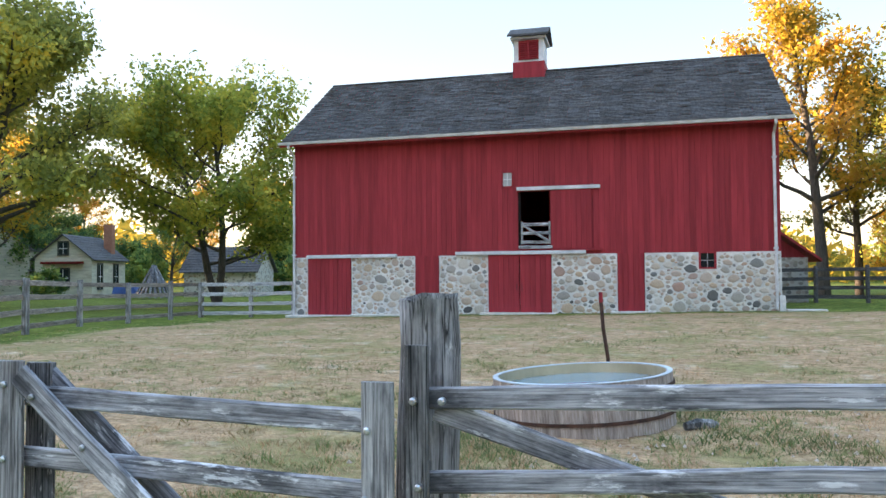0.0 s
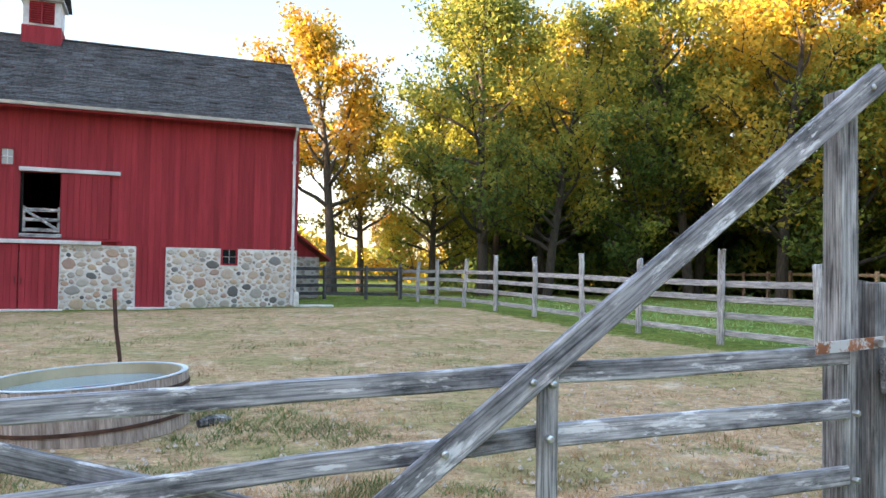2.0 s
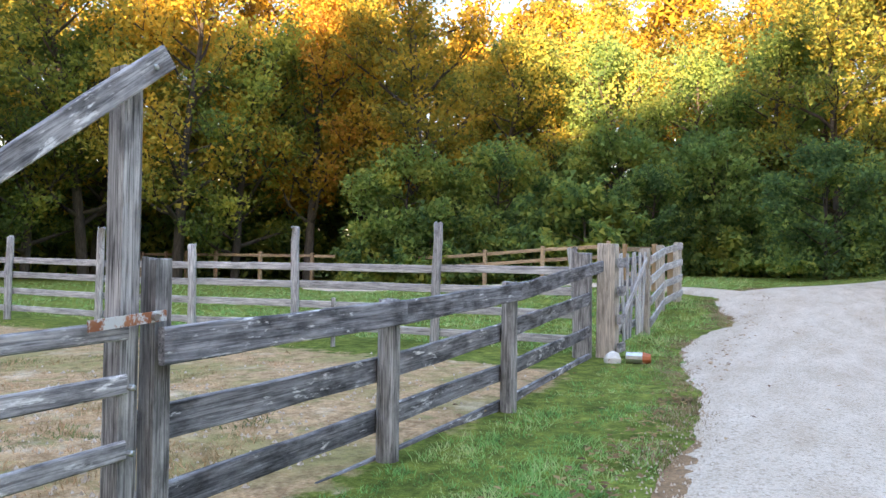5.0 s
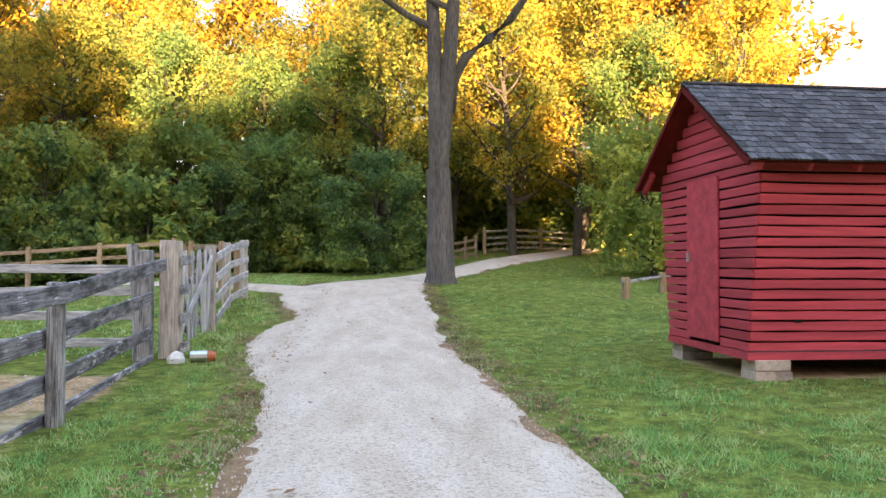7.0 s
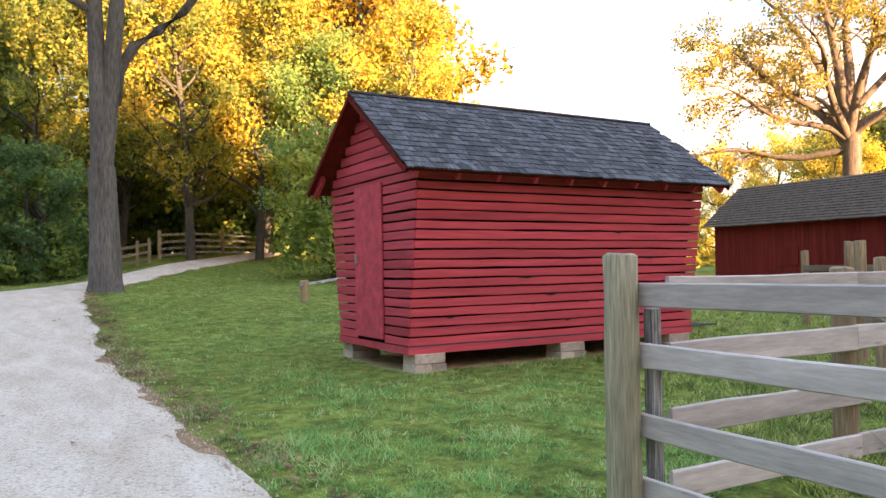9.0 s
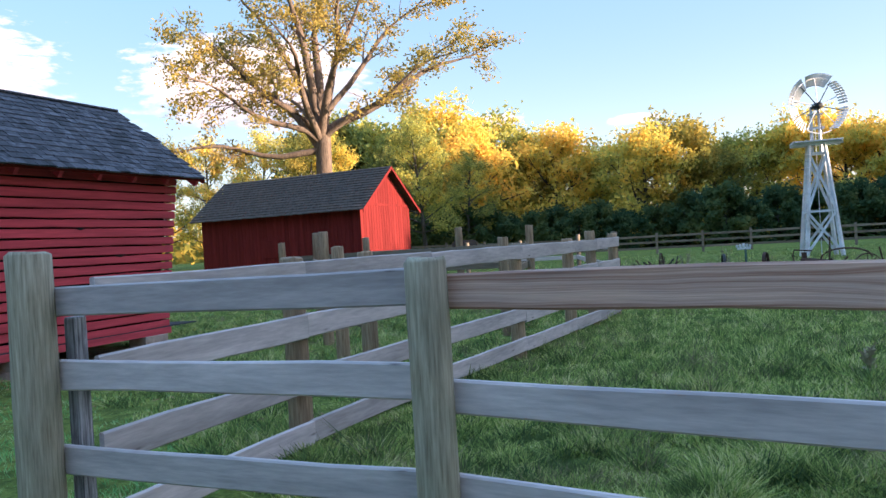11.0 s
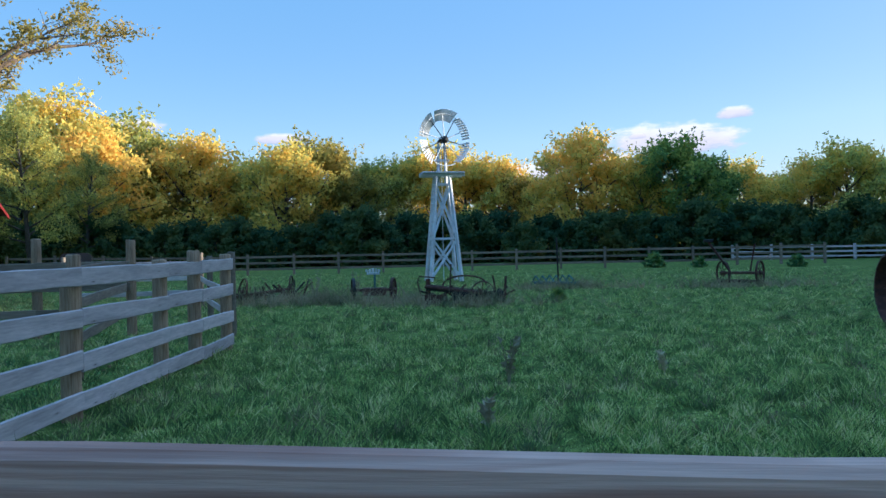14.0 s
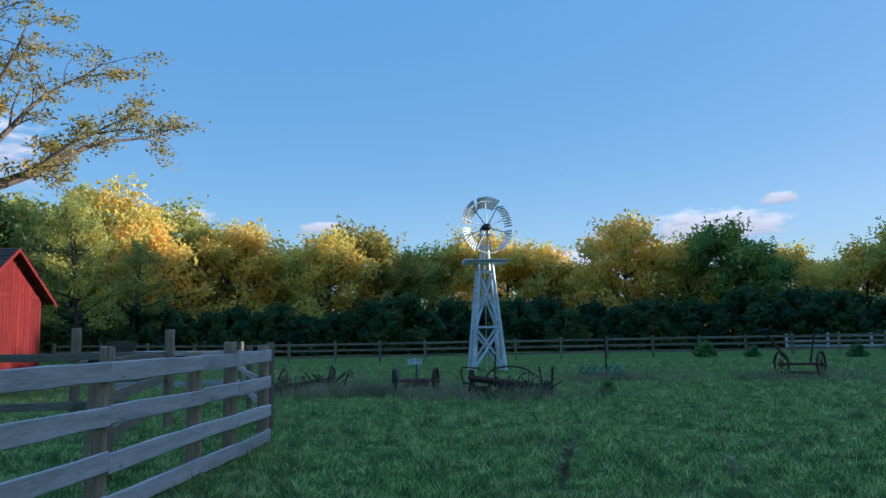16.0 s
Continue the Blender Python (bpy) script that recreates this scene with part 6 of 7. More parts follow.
def build_left_gate():
    g = thing("farm_gate", "short weathered gate with crossed brace boards", "gate", pose(0, 0, 0), "yard gates")
    part("stile", Mesh().box(-1.27, -1.13, 2.9, 2.94, 0.05, 1.03, c=0.012), M["old_post"], g)
    part("stile", Mesh().box(-3.14, -2.97, 2.9, 2.94, 0.05, 1.08, c=0.012), M["old_post"], g)
    part("stile", Mesh().box(-3.06, -2.9, 3.02, 3.06, 0.05, 1.06, c=0.012), M["dark_post"], g)
    for za, zb in ((0.92, 0.855), (0.63, 0.555), (0.33, 0.27)):
        rail(g, (-3.2, 2.97, za), (-1.18, 2.97, zb), 0.1, 0.03, M["old_wood"])
    for y, w in ((2.89, M["old_wood"]), (3.04, M["dark_old"])):
        m_, L = between((-2.97, y, 1.02), (-1.9, y, 0.12))
        part("brace", rail_data(L, 0.12, 0.03, w, int(y * 100)), None, g, m=m_)
    for x, z in ((-3.06, 0.97), (-2.88, 0.92), (-2.6, 0.7), (-1.24, 0.83), (-1.25, 0.55), (-3.06, 0.62)):
        bolt(g, x, 2.872 if x > -2.9 and x < -1.5 else 2.896, z)
    return g


build_left_gate()
lf = thing("fence", "weathered board fence at the end of the short gate", "fence", pose(0, 0, 0), "barnyard fences")
post(lf, -3.35, 3.05, 1.1, 0.09, M["dark_post"])
post(lf, -5.9, 3.2, 1.2, 0.09, M["dark_post"])
for z in (0.95, 0.62, 0.3):
    rail(lf, (-5.95, 3.1, z), (-3.25, 2.99, z), 0.11, 0.03, M["old_wood"])
sp = thing("fence_post", "slim grey squared post beside the tall gate post", "post", pose(3.12, 2.62, 0))
part("shaft", post_data(1.49, 0.054, M["old_post"], 12, square=True), None, sp)
part("hinge_bolt", Mesh().tube([(-0.02, -0.08, 1.06), (-0.02, -0.05, 1.06)], [0.014, 0.014], 6), M["rust"], sp)

# double posts at the yard corner, with a board gate beyond
cp = thing("corner_posts", "pair of grey posts boarded together at the yard corner", "post", pose(0, 0, 0))
for x, y, r, h, mt in ((12.35, 3.1, 0.12, 1.68, "old_post"), (12.6, 2.76, 0.15, 1.84, "tan_square")):
    part("shaft", post_data(h, r, M[mt], int(h * 10), square=True), None, cp, m=pose(x, y, 0))
for z in (1.45, 1.0, 0.55, 0.1):
    part("board", Mesh().box(12.35, 12.75, 2.5, 2.55, z, z + 0.15, c=0.01), M["old_wood"], cp)
PG = thing("plank_gate", "grey plank gate of upright boards beside the corner posts", "gate", pose(0, 0, 0), "yard gates")
G0, G1 = (12.85, 2.78), (15.62, 2.8)
for z in (1.5, 1.1, 0.7, 0.3):
    rail(PG, (G0[0], G0[1] + 0.05, z), (G1[0], G1[1] + 0.05, z + 0.12), 0.14, 0.035, M["old_wood"])
for k in range(8):
    u = (k + 0.5) / 8
    x = G0[0] + (G1[0] - G0[0]) * u
    lean = 0.16 * math.sin(k * 2.1)
    m_, L = between((x - lean, G0[1] - 0.0, 0.12 + 0.1 * u), (x + lean, G0[1] - 0.0, 1.66 + 0.1 * u))
    part("upright_board", rail_data(L, 0.15, 0.03, M["silver_wood"], k), None, PG, m=m_)
m_, L = between((G0[0], G0[1] - 0.04, 0.2), (G1[0], G1[1] - 0.04, 1.6))
part("brace", rail_data(L, 0.13, 0.03, M["silver_wood"], 41), None, PG, m=m_)
fence("tan rail fence with squared posts past the plank gate", [(15.75, 2.82), (19.7, 3.25), (21.85, 3.19)], [1.5, 1.08, 0.66, 0.24], (0.17, 0.04), 0.1, (M["silver_wood"], M["tan_square"]), [1.72, 1.62, 1.6], "barnyard fences", square=True, side=-0.12)
rk = thing("field_stone", "pale stone lying at the foot of the corner posts", "stone", pose(11.9, 2.5, 0.0))
part("rock", Mesh().tube([(0, 0, -0.05), (0.02, 0, 0.05), (0.04, 0.01, 0.13), (0.05, 0.02, 0.17)], [0.12, 0.14, 0.1, 0.03], 7), M["mortar"], rk)
cn = thing("pipe_marker", "grey pipe end with an orange cap on the grass", "pipe", pose(11.95, 2.3, 0.0))
part("pipe", Mesh().tube([(0, 0, 0.09), (0.02, -0.24, 0.09)], [0.085, 0.085], 10), M["zinc"], cn)
part("cap", Mesh().tube([(0.02, -0.245, 0.09), (0.03, -0.36, 0.09)], [0.095, 0.065], 10), M["orange"], cn, "orange plastic cap")


# ---------------------------------------------------------------- stock tank
def build_tank():
    tk = thing("stock_tank", "round bleached wooden stock tank full of water", "water tank", pose(-0.69, 7.8, -0.03, 0, -3.3, 0))
    R, H, n = 0.9, 0.5, 56
    stave = Mesh().put([(-0.052, -R, 0), (0.052, -R, 0), (0.052, -R, H), (-0.052, -R, H), (-0.047, -R + 0.05, 0), (0.047, -R + 0.05, 0), (0.047, -R + 0.05, H), (-0.047, -R + 0.05, H)],
                       [(0, 1, 2, 3), (7, 6, 5, 4), (0, 3, 7, 4), (1, 5, 6, 2), (3, 2, 6, 7), (0, 4, 5, 1)]).data("stave", M["stave"])
    r_ = random.Random(1)
    for k in range(n):
        part("stave", stave, None, tk, m=pose(0, 0, r_.uniform(-0.008, 0.004), 0, 0, 360 * k / n) @ Matrix.Diagonal((1, 1 + r_.uniform(-0.004, 0.004), 1, 1)))
    for z in (0.385, 0.12):
        part("hoop", Mesh().ring(R + 0.003, R + 0.016, z, z + 0.032, 56), M["rust"], tk, "rusty iron hoop")
    part("rim", Mesh().ring(R - 0.05, R + 0.002, H + 0.002, H + 0.01, 56), M["rim"], tk, "pale blue-grey metal rim")
    part("liner", Mesh().ring(R - 0.065, R - 0.055, 0.05, H, 56), M["liner"], tk)
    part("water", Mesh().put([(math.cos(a * math.pi / 28) * (R - 0.066), math.sin(a * math.pi / 28) * (R - 0.066), 0.4) for a in range(56)], [tuple(range(56))]), M["water"], tk, "still water reflecting the sky, pale sky blue also in its colour")
    return tk


build_tank()
hy = thing("standpipe", "thin rusty standpipe behind the stock tank", "pipe", pose(-0.54, 8.95, 0))
part("pipe", Mesh().tube([(0.06, 0, -0.1), (0.05, 0, 0.5), (0.0, 0, 0.85), (-0.02, 0, 1.15)], [0.022] * 4, 8), M["rust"], hy)
part("cap", Mesh().tube([(-0.02, 0, 1.15), (-0.025, 0, 1.27)], [0.024, 0.022], 8), M["barn_red"], hy, "red painted head")
lg = thing("log", "dark split log on the trampled ground", "log", pose(0.42, 7.45, 0.05, 0, 0, 25))
part("wood", Mesh().tube([(-0.17, 0, 0), (-0.05, 0.01, 0.01), (0.1, 0, 0), (0.16, -0.01, 0.0)], [0.04, 0.06, 0.055, 0.03], 7), M["dark_post"], lg)
pk = thing("fence_post", "short grey stake standing in the field", "post", pose(11.4, 7.3, 0))
part("shaft", post_data(0.85, 0.04, M["old_post"], 55), None, pk)
hr = thing("hitching_rail", "low wooden rail on stumps beside the crib", "rail", pose(0, 0, 0))
for x, y in ((21.4, -7.6), (23.2, -9.4)):
    part("stump", post_data(0.62, 0.13, M["tan_post"], int(x)), None, hr, m=pose(x, y, ground_z(x, y)))
rail(hr, (21.2, -7.4, ground_z(21.2, -7.4) + 0.5), (23.6, -9.8, ground_z(23.6, -9.8) + 0.5), 0.08, 0.06, M["old_wood"])
fence("silvery rail fence where the track leaves the field", [(45, -7), (48.5, -9.5), (52, -12), (56, -15.5), (60, -19), (64, -23)], [1.35, 0.95, 0.55, 0.2], (0.15, 0.04), 0.09, (M["old_wood"], M["tan_post"]), 1.6, "far fences", square=True, side=0.08)
fence("short brown gate panel at the bend of the track", [(40.2, -4.5), (41.2, -5.4), (42.2, -6.1)], [1.0, 0.6, 0.25], (0.14, 0.04), 0.08, (M["far_wood"], M["far_wood"]), 1.25, "far fences", square=True)


# ---------------------------------------------------------------- old implements in the pasture
def wheel_parts(parent, r, m, material, spokes=10, width=0.07):
    w = part("wheel", Mesh().ring(r - 0.03, r, -width / 2, width / 2, 28), material, parent, m=m)
    part("hub", Mesh().tube([(0, 0, -0.1), (0, 0, 0.1)], [0.06, 0.06], 8), material, w)
    for k in range(spokes):
        a = 2 * math.pi * k / spokes
        part("spoke", Mesh().tube([(0, 0, 0), (math.cos(a) * (r - 0.02), math.sin(a) * (r - 0.02), 0)], [0.014, 0.014], 4, cap=False), material, w)
    return w


def bar(parent, a, b, r=0.03, material=None, name="bar"):
    return part(name, Mesh().tube([a, Vector(a).lerp(Vector(b), 0.5) + Vector((0, 0, 0.01)), b], [r] * 3, 5), material or M["rust"], parent)


def implement(label, x, y, turn, size=1.0):
    return thing("farm_implement", label, "implement", pose(x, y, ground_z(x, y), 0, 0, turn) @ Matrix.Diagonal((size, size, size, 1)), "old implements")


im = implement("rusty hay rake half sunk in the grass", 4.8, -25.5, 20, 0.62)
wheel_parts(im, 0.62, pose(-1.2, 0, 0.6, 90, 0, 70), M["rust"])
wheel_parts(im, 0.62, pose(1.1, 0.1, 0.55, 78, 0, 100), M["rust"])
bar(im, (-1.2, 0, 0.6), (1.3, 0.1, 0.35), 0.06)
bar(im, (-0.8, -0.3, 0.5), (2.0, -0.5, 0.15), 0.07)
for k in range(11):
    x = -1.0 + k * 0.22
    part("tine", Mesh().tube([(x, 0, 0.6), (x, 0.3, 0.75), (x + 0.02, 0.55, 0.45), (x, 0.5, 0.05)], [0.014] * 4, 4), M["rust"], im)
bar(im, (2.0, -0.5, 0.05), (2.2, -0.5, 0.75), 0.04)
rk_ = random.Random(4)
for k in range(26):
    u = rk_.random()
    p0 = (-1.6 + 3.2 * u + rk_.uniform(-0.3, 0.3), rk_.uniform(-0.5, 0.5), rk_.uniform(0.02, 0.3))
    bar(im, p0, (p0[0] + rk_.uniform(-0.9, 0.9), p0[1] + rk_.uniform(-0.3, 0.3), (0.95 - 0.45 * u) * rk_.uniform(0.4, 1.1)), rk_.uniform(0.02, 0.05), M["rust"] if k % 3 else M["iron"])

im = implement("rusty planter with two small wheels and a white fan-shaped seat", 1.6, -24.5, 5, 0.9)
wheel_parts(im, 0.38, pose(-0.62, 0, 0.38, 90, 0, 75), M["rust"], 8, 0.09)
wheel_parts(im, 0.38, pose(0.62, 0, 0.38, 90, 0, 95), M["iron"], 8, 0.09)
bar(im, (-0.62, 0, 0.38), (0.62, 0, 0.38), 0.05)
part("hopper", Mesh().box(-0.4, 0.35, -0.2, 0.2, 0.2, 0.45, c=0.03), M["rust"], im, "rust-red box")
bar(im, (-0.05, 0, 0.3), (-0.05, 0, 0.9), 0.035, M["teal"], "stem")
seat = part("seat", Mesh().box(-0.2, 0.2, -0.03, 0.03, 0.86, 0.93, c=0.01), M["white"], im, "white slotted seat")
for k in range(5):
    part("slat", Mesh().box(-0.22 + k * 0.095, -0.15 + k * 0.095, -0.03, 0.03, 0.94, 1.06 - 0.02 * abs(k - 2)), M["white"], seat)

im = implement("long rusty grain binder frame lying in tall grass", -0.9, -23.2, -4, 0.78)
for y in (-0.3, 0.35):
    bar(im, (-1.35, y, 0.25), (1.35, y, 0.62), 0.06)
for k in range(7):
    x = -1.2 + k * 0.4
    bar(im, (x, -0.35, 0.28 + 0.05 * k), (x, 0.4, 0.28 + 0.05 * k), 0.035)
part("deck", Mesh().box(-1.25, 1.3, -0.3, 0.35, -0.05, 0.035, m=pose(0, 0, 0.36, 0, -8, 0), c=0.015), M["iron"], im, "dark iron deck")
part("side_plate", Mesh().box(-1.3, 0.4, 0.36, 0.4, 0.02, 0.42, c=0.012), M["iron"], im)
part("side_plate", Mesh().box(0.6, 1.35, 0.36, 0.4, 0.0, 0.34, c=0.012), M["rust"], im)
rk_ = random.Random(6)
for k in range(18):
    x = rk_.uniform(-1.4, 1.4)
    bar(im, (x, rk_.uniform(-0.4, 0.4), rk_.uniform(0.02, 0.3)), (x + rk_.uniform(-0.7, 0.7), rk_.uniform(-0.4, 0.4), rk_.uniform(0.3, 0.75)), rk_.uniform(0.02, 0.045), M["rust"] if k % 2 else M["iron"])
bar(im, (-1.35, 0, 0.05), (-1.4, 0, 0.9), 0.045)
bar(im, (-1.1, 0.2, 0.1), (-0.95, 0.2, 0.95), 0.03)
bar(im, (0.5, 0.2, 0.4), (0.45, 0.2, 1.35), 0.03)
bar(im, (1.25, -0.1, 0.05), (1.25, -0.1, 0.85), 0.09)
part("reel", Mesh().tube([(0.0 + 0.75 * math.cos(a * 0.35), 0.1, 0.62 + 0.33 * math.sin(a * 0.35)) for a in range(10)], [0.03] * 10, 5), M["rust"], im)
part("side_frame", Mesh().tube([(1.0, 0.1, 0.9), (1.55, 0.1, 0.95), (1.6, 0.1, 0.75), (1.5, 0.1, 0.3), (1.05, 0.1, 0.3)], [0.025] * 5, 5), M["rust"], im)
wheel_parts(im, 0.4, pose(-0.6, 0.45, 0.38, 80, 0, 5), M["rust"], 8)

im = implement("faded teal plough with an upright lever", -4.6, -29.6, 10)
bar(im, (-0.9, 0, 0.12), (0.9, 0, 0.2), 0.06, M["teal"])
bar(im, (0, 0, 0.15), (0.05, 0, 1.75), 0.03, M["iron"], "lever")
for k in range(6):
    part("blade", Mesh().tube([(-0.6 + k * 0.25, 0, 0.2), (-0.5 + k * 0.25, -0.25, 0.42), (-0.35 + k * 0.25, -0.4, 0.1)], [0.035, 0.03, 0.02], 5), M["teal"], im)

im = implement("rusty two-wheeled cultivator with raised handles", -10.8, -28.4, -12)
wheel_parts(im, 0.42, pose(-0.4, 0.1, 0.42, 90, 0, 60), M["rust"], 8)
wheel_parts(im, 0.42, pose(0.75, -0.1, 0.42, 90, 0, 110), M["rust"], 8)
bar(im, (-0.4, 0.1, 0.42), (0.75, -0.1, 0.42), 0.05)
bar(im, (0.5, 0, 0.4), (1.2, -0.2, 1.5), 0.04)
part("grip", Mesh().box(1.05, 1.35, -0.25, -0.12, 1.48, 1.58, c=0.02), M["iron"], im)
bar(im, (-0.1, 0, 0.4), (-0.25, 0.1, 1.4), 0.03)
bar(im, (-0.5, 0, 0.12), (0.8, -0.2, 0.15), 0.06)

im = implement("pair of large rusty iron tractor wheels", -7.75, -15.6, 20)
wheel_parts(im, 0.62, pose(0, 0, 0.62, 90, 0, 60), M["rust"], 12, 0.3)
wheel_parts(im, 0.62, pose(-0.75, 0.5, 0.62, 90, 0, 60), M["rust"], 12, 0.3)
bar(im, (0, 0, 0.62), (-0.75, 0.5, 0.62), 0.07)
bar(im, (-0.4, 0.25, 0.6), (-1.4, -0.6, 0.5), 0.08)
for x, y, s_ in ((-14.2, -49.2, 0.26), (-16.4, -47.6, 0.18), (-21, -45, 0.2), (-3.4, -23.4, 0.1)):
    plant(bush, "low dark clump of weeds in the pasture", x, y, 40, s_, "weed clumps", "shrub", z=-1.4 * s_)


def stalk_data(seed, h):
    r_ = random.Random(seed)
    me = Mesh()
    for k in range(9):
        a, l_ = r_.uniform(0, 6.28), h * r_.uniform(0.5, 1)
        tip = (math.cos(a) * 0.22 * l_, math.sin(a) * 0.22 * l_, l_)
        me.tube([(0, 0, -0.02), (tip[0] * 0.3, tip[1] * 0.3, l_ * 0.5), tip], [0.008, 0.006, 0.004], 3)
        for j in range(5):
            u = r_.uniform(0.3, 1.0)
            p = Vector((tip[0] * u, tip[1] * u, l_ * u))
            me.put([p, p + Vector((r_.uniform(-0.06, 0.06), r_.uniform(-0.06, 0.06), 0.03)), p + Vector((r_.uniform(-0.06, 0.06), r_.uniform(-0.06, 0.06), 0.06))], [(0, 1, 2)])
    return me.data("stalks", M["dry_weed"])


M["dry_weed"] = surface("dry_brown_weed", (0.22, 0.19, 0.11), (0.42, 0.37, 0.23), bump=0.1)
for x, y, h in ((-0.6, -11.1, 0.62), (3.2, -24.3, 0.95), (2.2, -26.2, 1.0), (-0.2, -9.2, 0.3), (-2.4, -11.5, 0.3)):
    w_ = thing("weed", "dry brown weed stalks in the pasture grass", "weed", pose(x, y, ground_z(x, y)), "weeds")
    part("stalk_clump", stalk_data(int(x * 10 + 50), h), None, w_, kind="stuff")


# ---------------------------------------------------------------- farmhouses by the lane
def house(label, x, y, turn, W, L, H, R, wall, windows=(), porch=False):
    """A gabled house: local -y is the gable front."""
    h = thing("farmhouse", label, "house", pose(x, y, ground_z(x, y), 0, 0, turn), "farmhouses")
    body = Mesh().box(-W / 2, W / 2, 0, L, -0.3, H)
    vs = [(xx, yy, zz) for yy in (0, L) for xx, zz in ((-W / 2, H), (W / 2, H), (0, H + R))]
    body.put(vs, [(0, 1, 2), (5, 4, 3), (0, 2, 5, 3), (1, 4, 5, 2)])
    part("wall", body, wall, h)
    for k in range(int(H / 0.18)):
        part("clapboard", Mesh().put([(-W / 2, -0.03, k * 0.18), (W / 2, -0.03, k * 0.18), (W / 2, -0.005, k * 0.18 + 0.18), (-W / 2, -0.005, k * 0.18 + 0.18), (-W / 2, 0, k * 0.18), (W / 2, 0, k * 0.18)], [(0, 1, 2, 3), (4, 5, 1, 0)]), wall, h)
    for sg in (-1, 1):
        xe, ze = sg * (W / 2 + 0.3), H - R * 0.3 / (W / 2)
        rf = Mesh()
        for c in range(10):
            u0, u1 = c / 10, (c + 1) / 10
            x0, x1 = xe * (1 - u0), xe * (1 - u1)
            z0, z1 = ze + (H + R - ze) * u0, ze + (H + R - ze) * u1
            vs = [(x0, -0.3, z0 + 0.06), (x0, L + 0.3, z0 + 0.06), (x1, L + 0.3, z1 + 0.02), (x1, -0.3, z1 + 0.02), (x0, -0.3, z0 - 0.04), (x0, L + 0.3, z0 - 0.04), (x1, L + 0.3, z1 - 0.04), (x1, -0.3, z1 - 0.04)]
            rf.put(vs, [(0, 1, 2, 3), (7, 6, 5, 4), (0, 4, 5, 1), (0, 3, 7, 4), (1, 5, 6, 2)])
        part("roof", rf, M["barn_shingle"], h, kind="stuff")
    for face, a, z, w_, hh in windows:
        wm_ = pose(a, -0.04, z) if face == "front" else pose(W / 2 + 0.04, a, z, 0, 0, 90)
        win = part("window", Mesh().box(-w_ / 2, w_ / 2, -0.01, 0.02, 0, hh), M["pane"], h, m=wm_)
        part("window_frame", Mesh().box(-w_ / 2 - 0.12, -w_ / 2, -0.05, 0.03, -0.1, hh + 0.14).box(w_ / 2, w_ / 2 + 0.12, -0.05, 0.03, -0.1, hh + 0.14).box(-w_ / 2, w_ / 2, -0.05, 0.03, hh, hh + 0.14).box(-w_ / 2, w_ / 2, -0.05, 0.03, -0.1, 0), M["dark_trim"], win)
        part("sash", Mesh().box(-w_ / 2, w_ / 2, -0.03, 0.0, hh / 2 - 0.03, hh / 2 + 0.03).box(-0.02, 0.02, -0.028, -0.002, 0, hh), M["white"], win)
    return h


M["dark_trim"] = surface("dark_green_trim", (0.03, 0.035, 0.03), (0.055, 0.06, 0.05), bump=0.1)
M["brick"] = surface("red_brick", (0.25, 0.1, 0.06), (0.36, 0.16, 0.1), bump=0.3)
H1 = house("small cream clapboard farmhouse with grey roof", -45.8, 52.4, 14, 4.7, 6.4, 3.3, 1.9, M["cream"], (("front", 0, 3.55, 0.7, 0.95), ("front", 0, 0.9, 0.9, 1.4), ("side", 1.4, 0.7, 0.75, 2.0), ("side", 4.4, 0.7, 0.75, 2.0)))
part("awning", Mesh().box(-1.7, 1.7, -0.45, -0.05, 2.75, 2.95, c=0.02), M["shed_red"], H1, "faded red awning strip")
part("chimney", Mesh().box(1.2, 1.9, 4.6, 5.3, 3.6, 6.3), M["brick"], H1, "brick chimney")
house("low rubble-stone cottage with a patched grey roof", -29.4, 55.8, 96, 3.8, 6.0, 2.2, 1.8, M["stone_wall"])
H3 = house("cream farmhouse with a porch by the lane", -57.8, 57.8, 30, 5.4, 6.0, 4.4, 2.0, M["cream"], (("side", 2.0, 0.8, 0.9, 1.8),))
part("porch_roof", Mesh().box(2.7, 6.4, -0.6, 5.5, 2.2, 2.38, c=0.03), M["barn_shingle"], H3)
for y in (-0.4, 2.4, 5.2):
    part("porch_post", Mesh().tube([(6.2, y, -0.2), (6.2, y, 2.2)], [0.09, 0.08], 6), M["cream"], H3)
plant(bush, "small clipped shrub before the farmhouse", -44.4, 49.0, 10, 0.5, name="shrub")
tb = thing("tarpaulin", "bright blue tarpaulin over a cart", "tarpaulin", pose(-37.6, 49.5, 0, 0, 0, 30))
part("cover", Mesh().put([(-1, -0.6, 0.1), (1, -0.6, 0.2), (1.05, 0.6, 0.2), (-1, 0.6, 0.1), (-0.8, -0.4, 0.95), (0.3, -0.45, 1.15), (0.9, 0.3, 0.75), (-0.7, 0.4, 1.0)], [(3, 2, 1, 0), (0, 1, 5, 4), (1, 2, 6, 5), (2, 3, 7, 6), (3, 0, 4, 7), (4, 5, 6, 7)]), M["blue"], tb)
tp_ = thing("board_stack", "cone of grey boards leaning together", "boards", pose(-35.6, 50.0, 0))
r_ = random.Random(6)
for k in range(22):
    a = 2 * math.pi * k / 22
    m_, L = between((math.cos(a) * 1.5, math.sin(a) * 1.5, 0), (math.cos(a) * 0.12, math.sin(a) * 0.12, 2.1 + r_.uniform(-0.2, 0.5)))
    part("board", Mesh().box(0, L, -0.09, 0.09, -0.015, 0.015, c=0.003), M["dark_old"], tp_, m=m_)
vh = thing("parked_vehicle", "white pickup half hidden behind the pens", "vehicle", pose(18.5, -44.5, 0, 0, 0, 20))
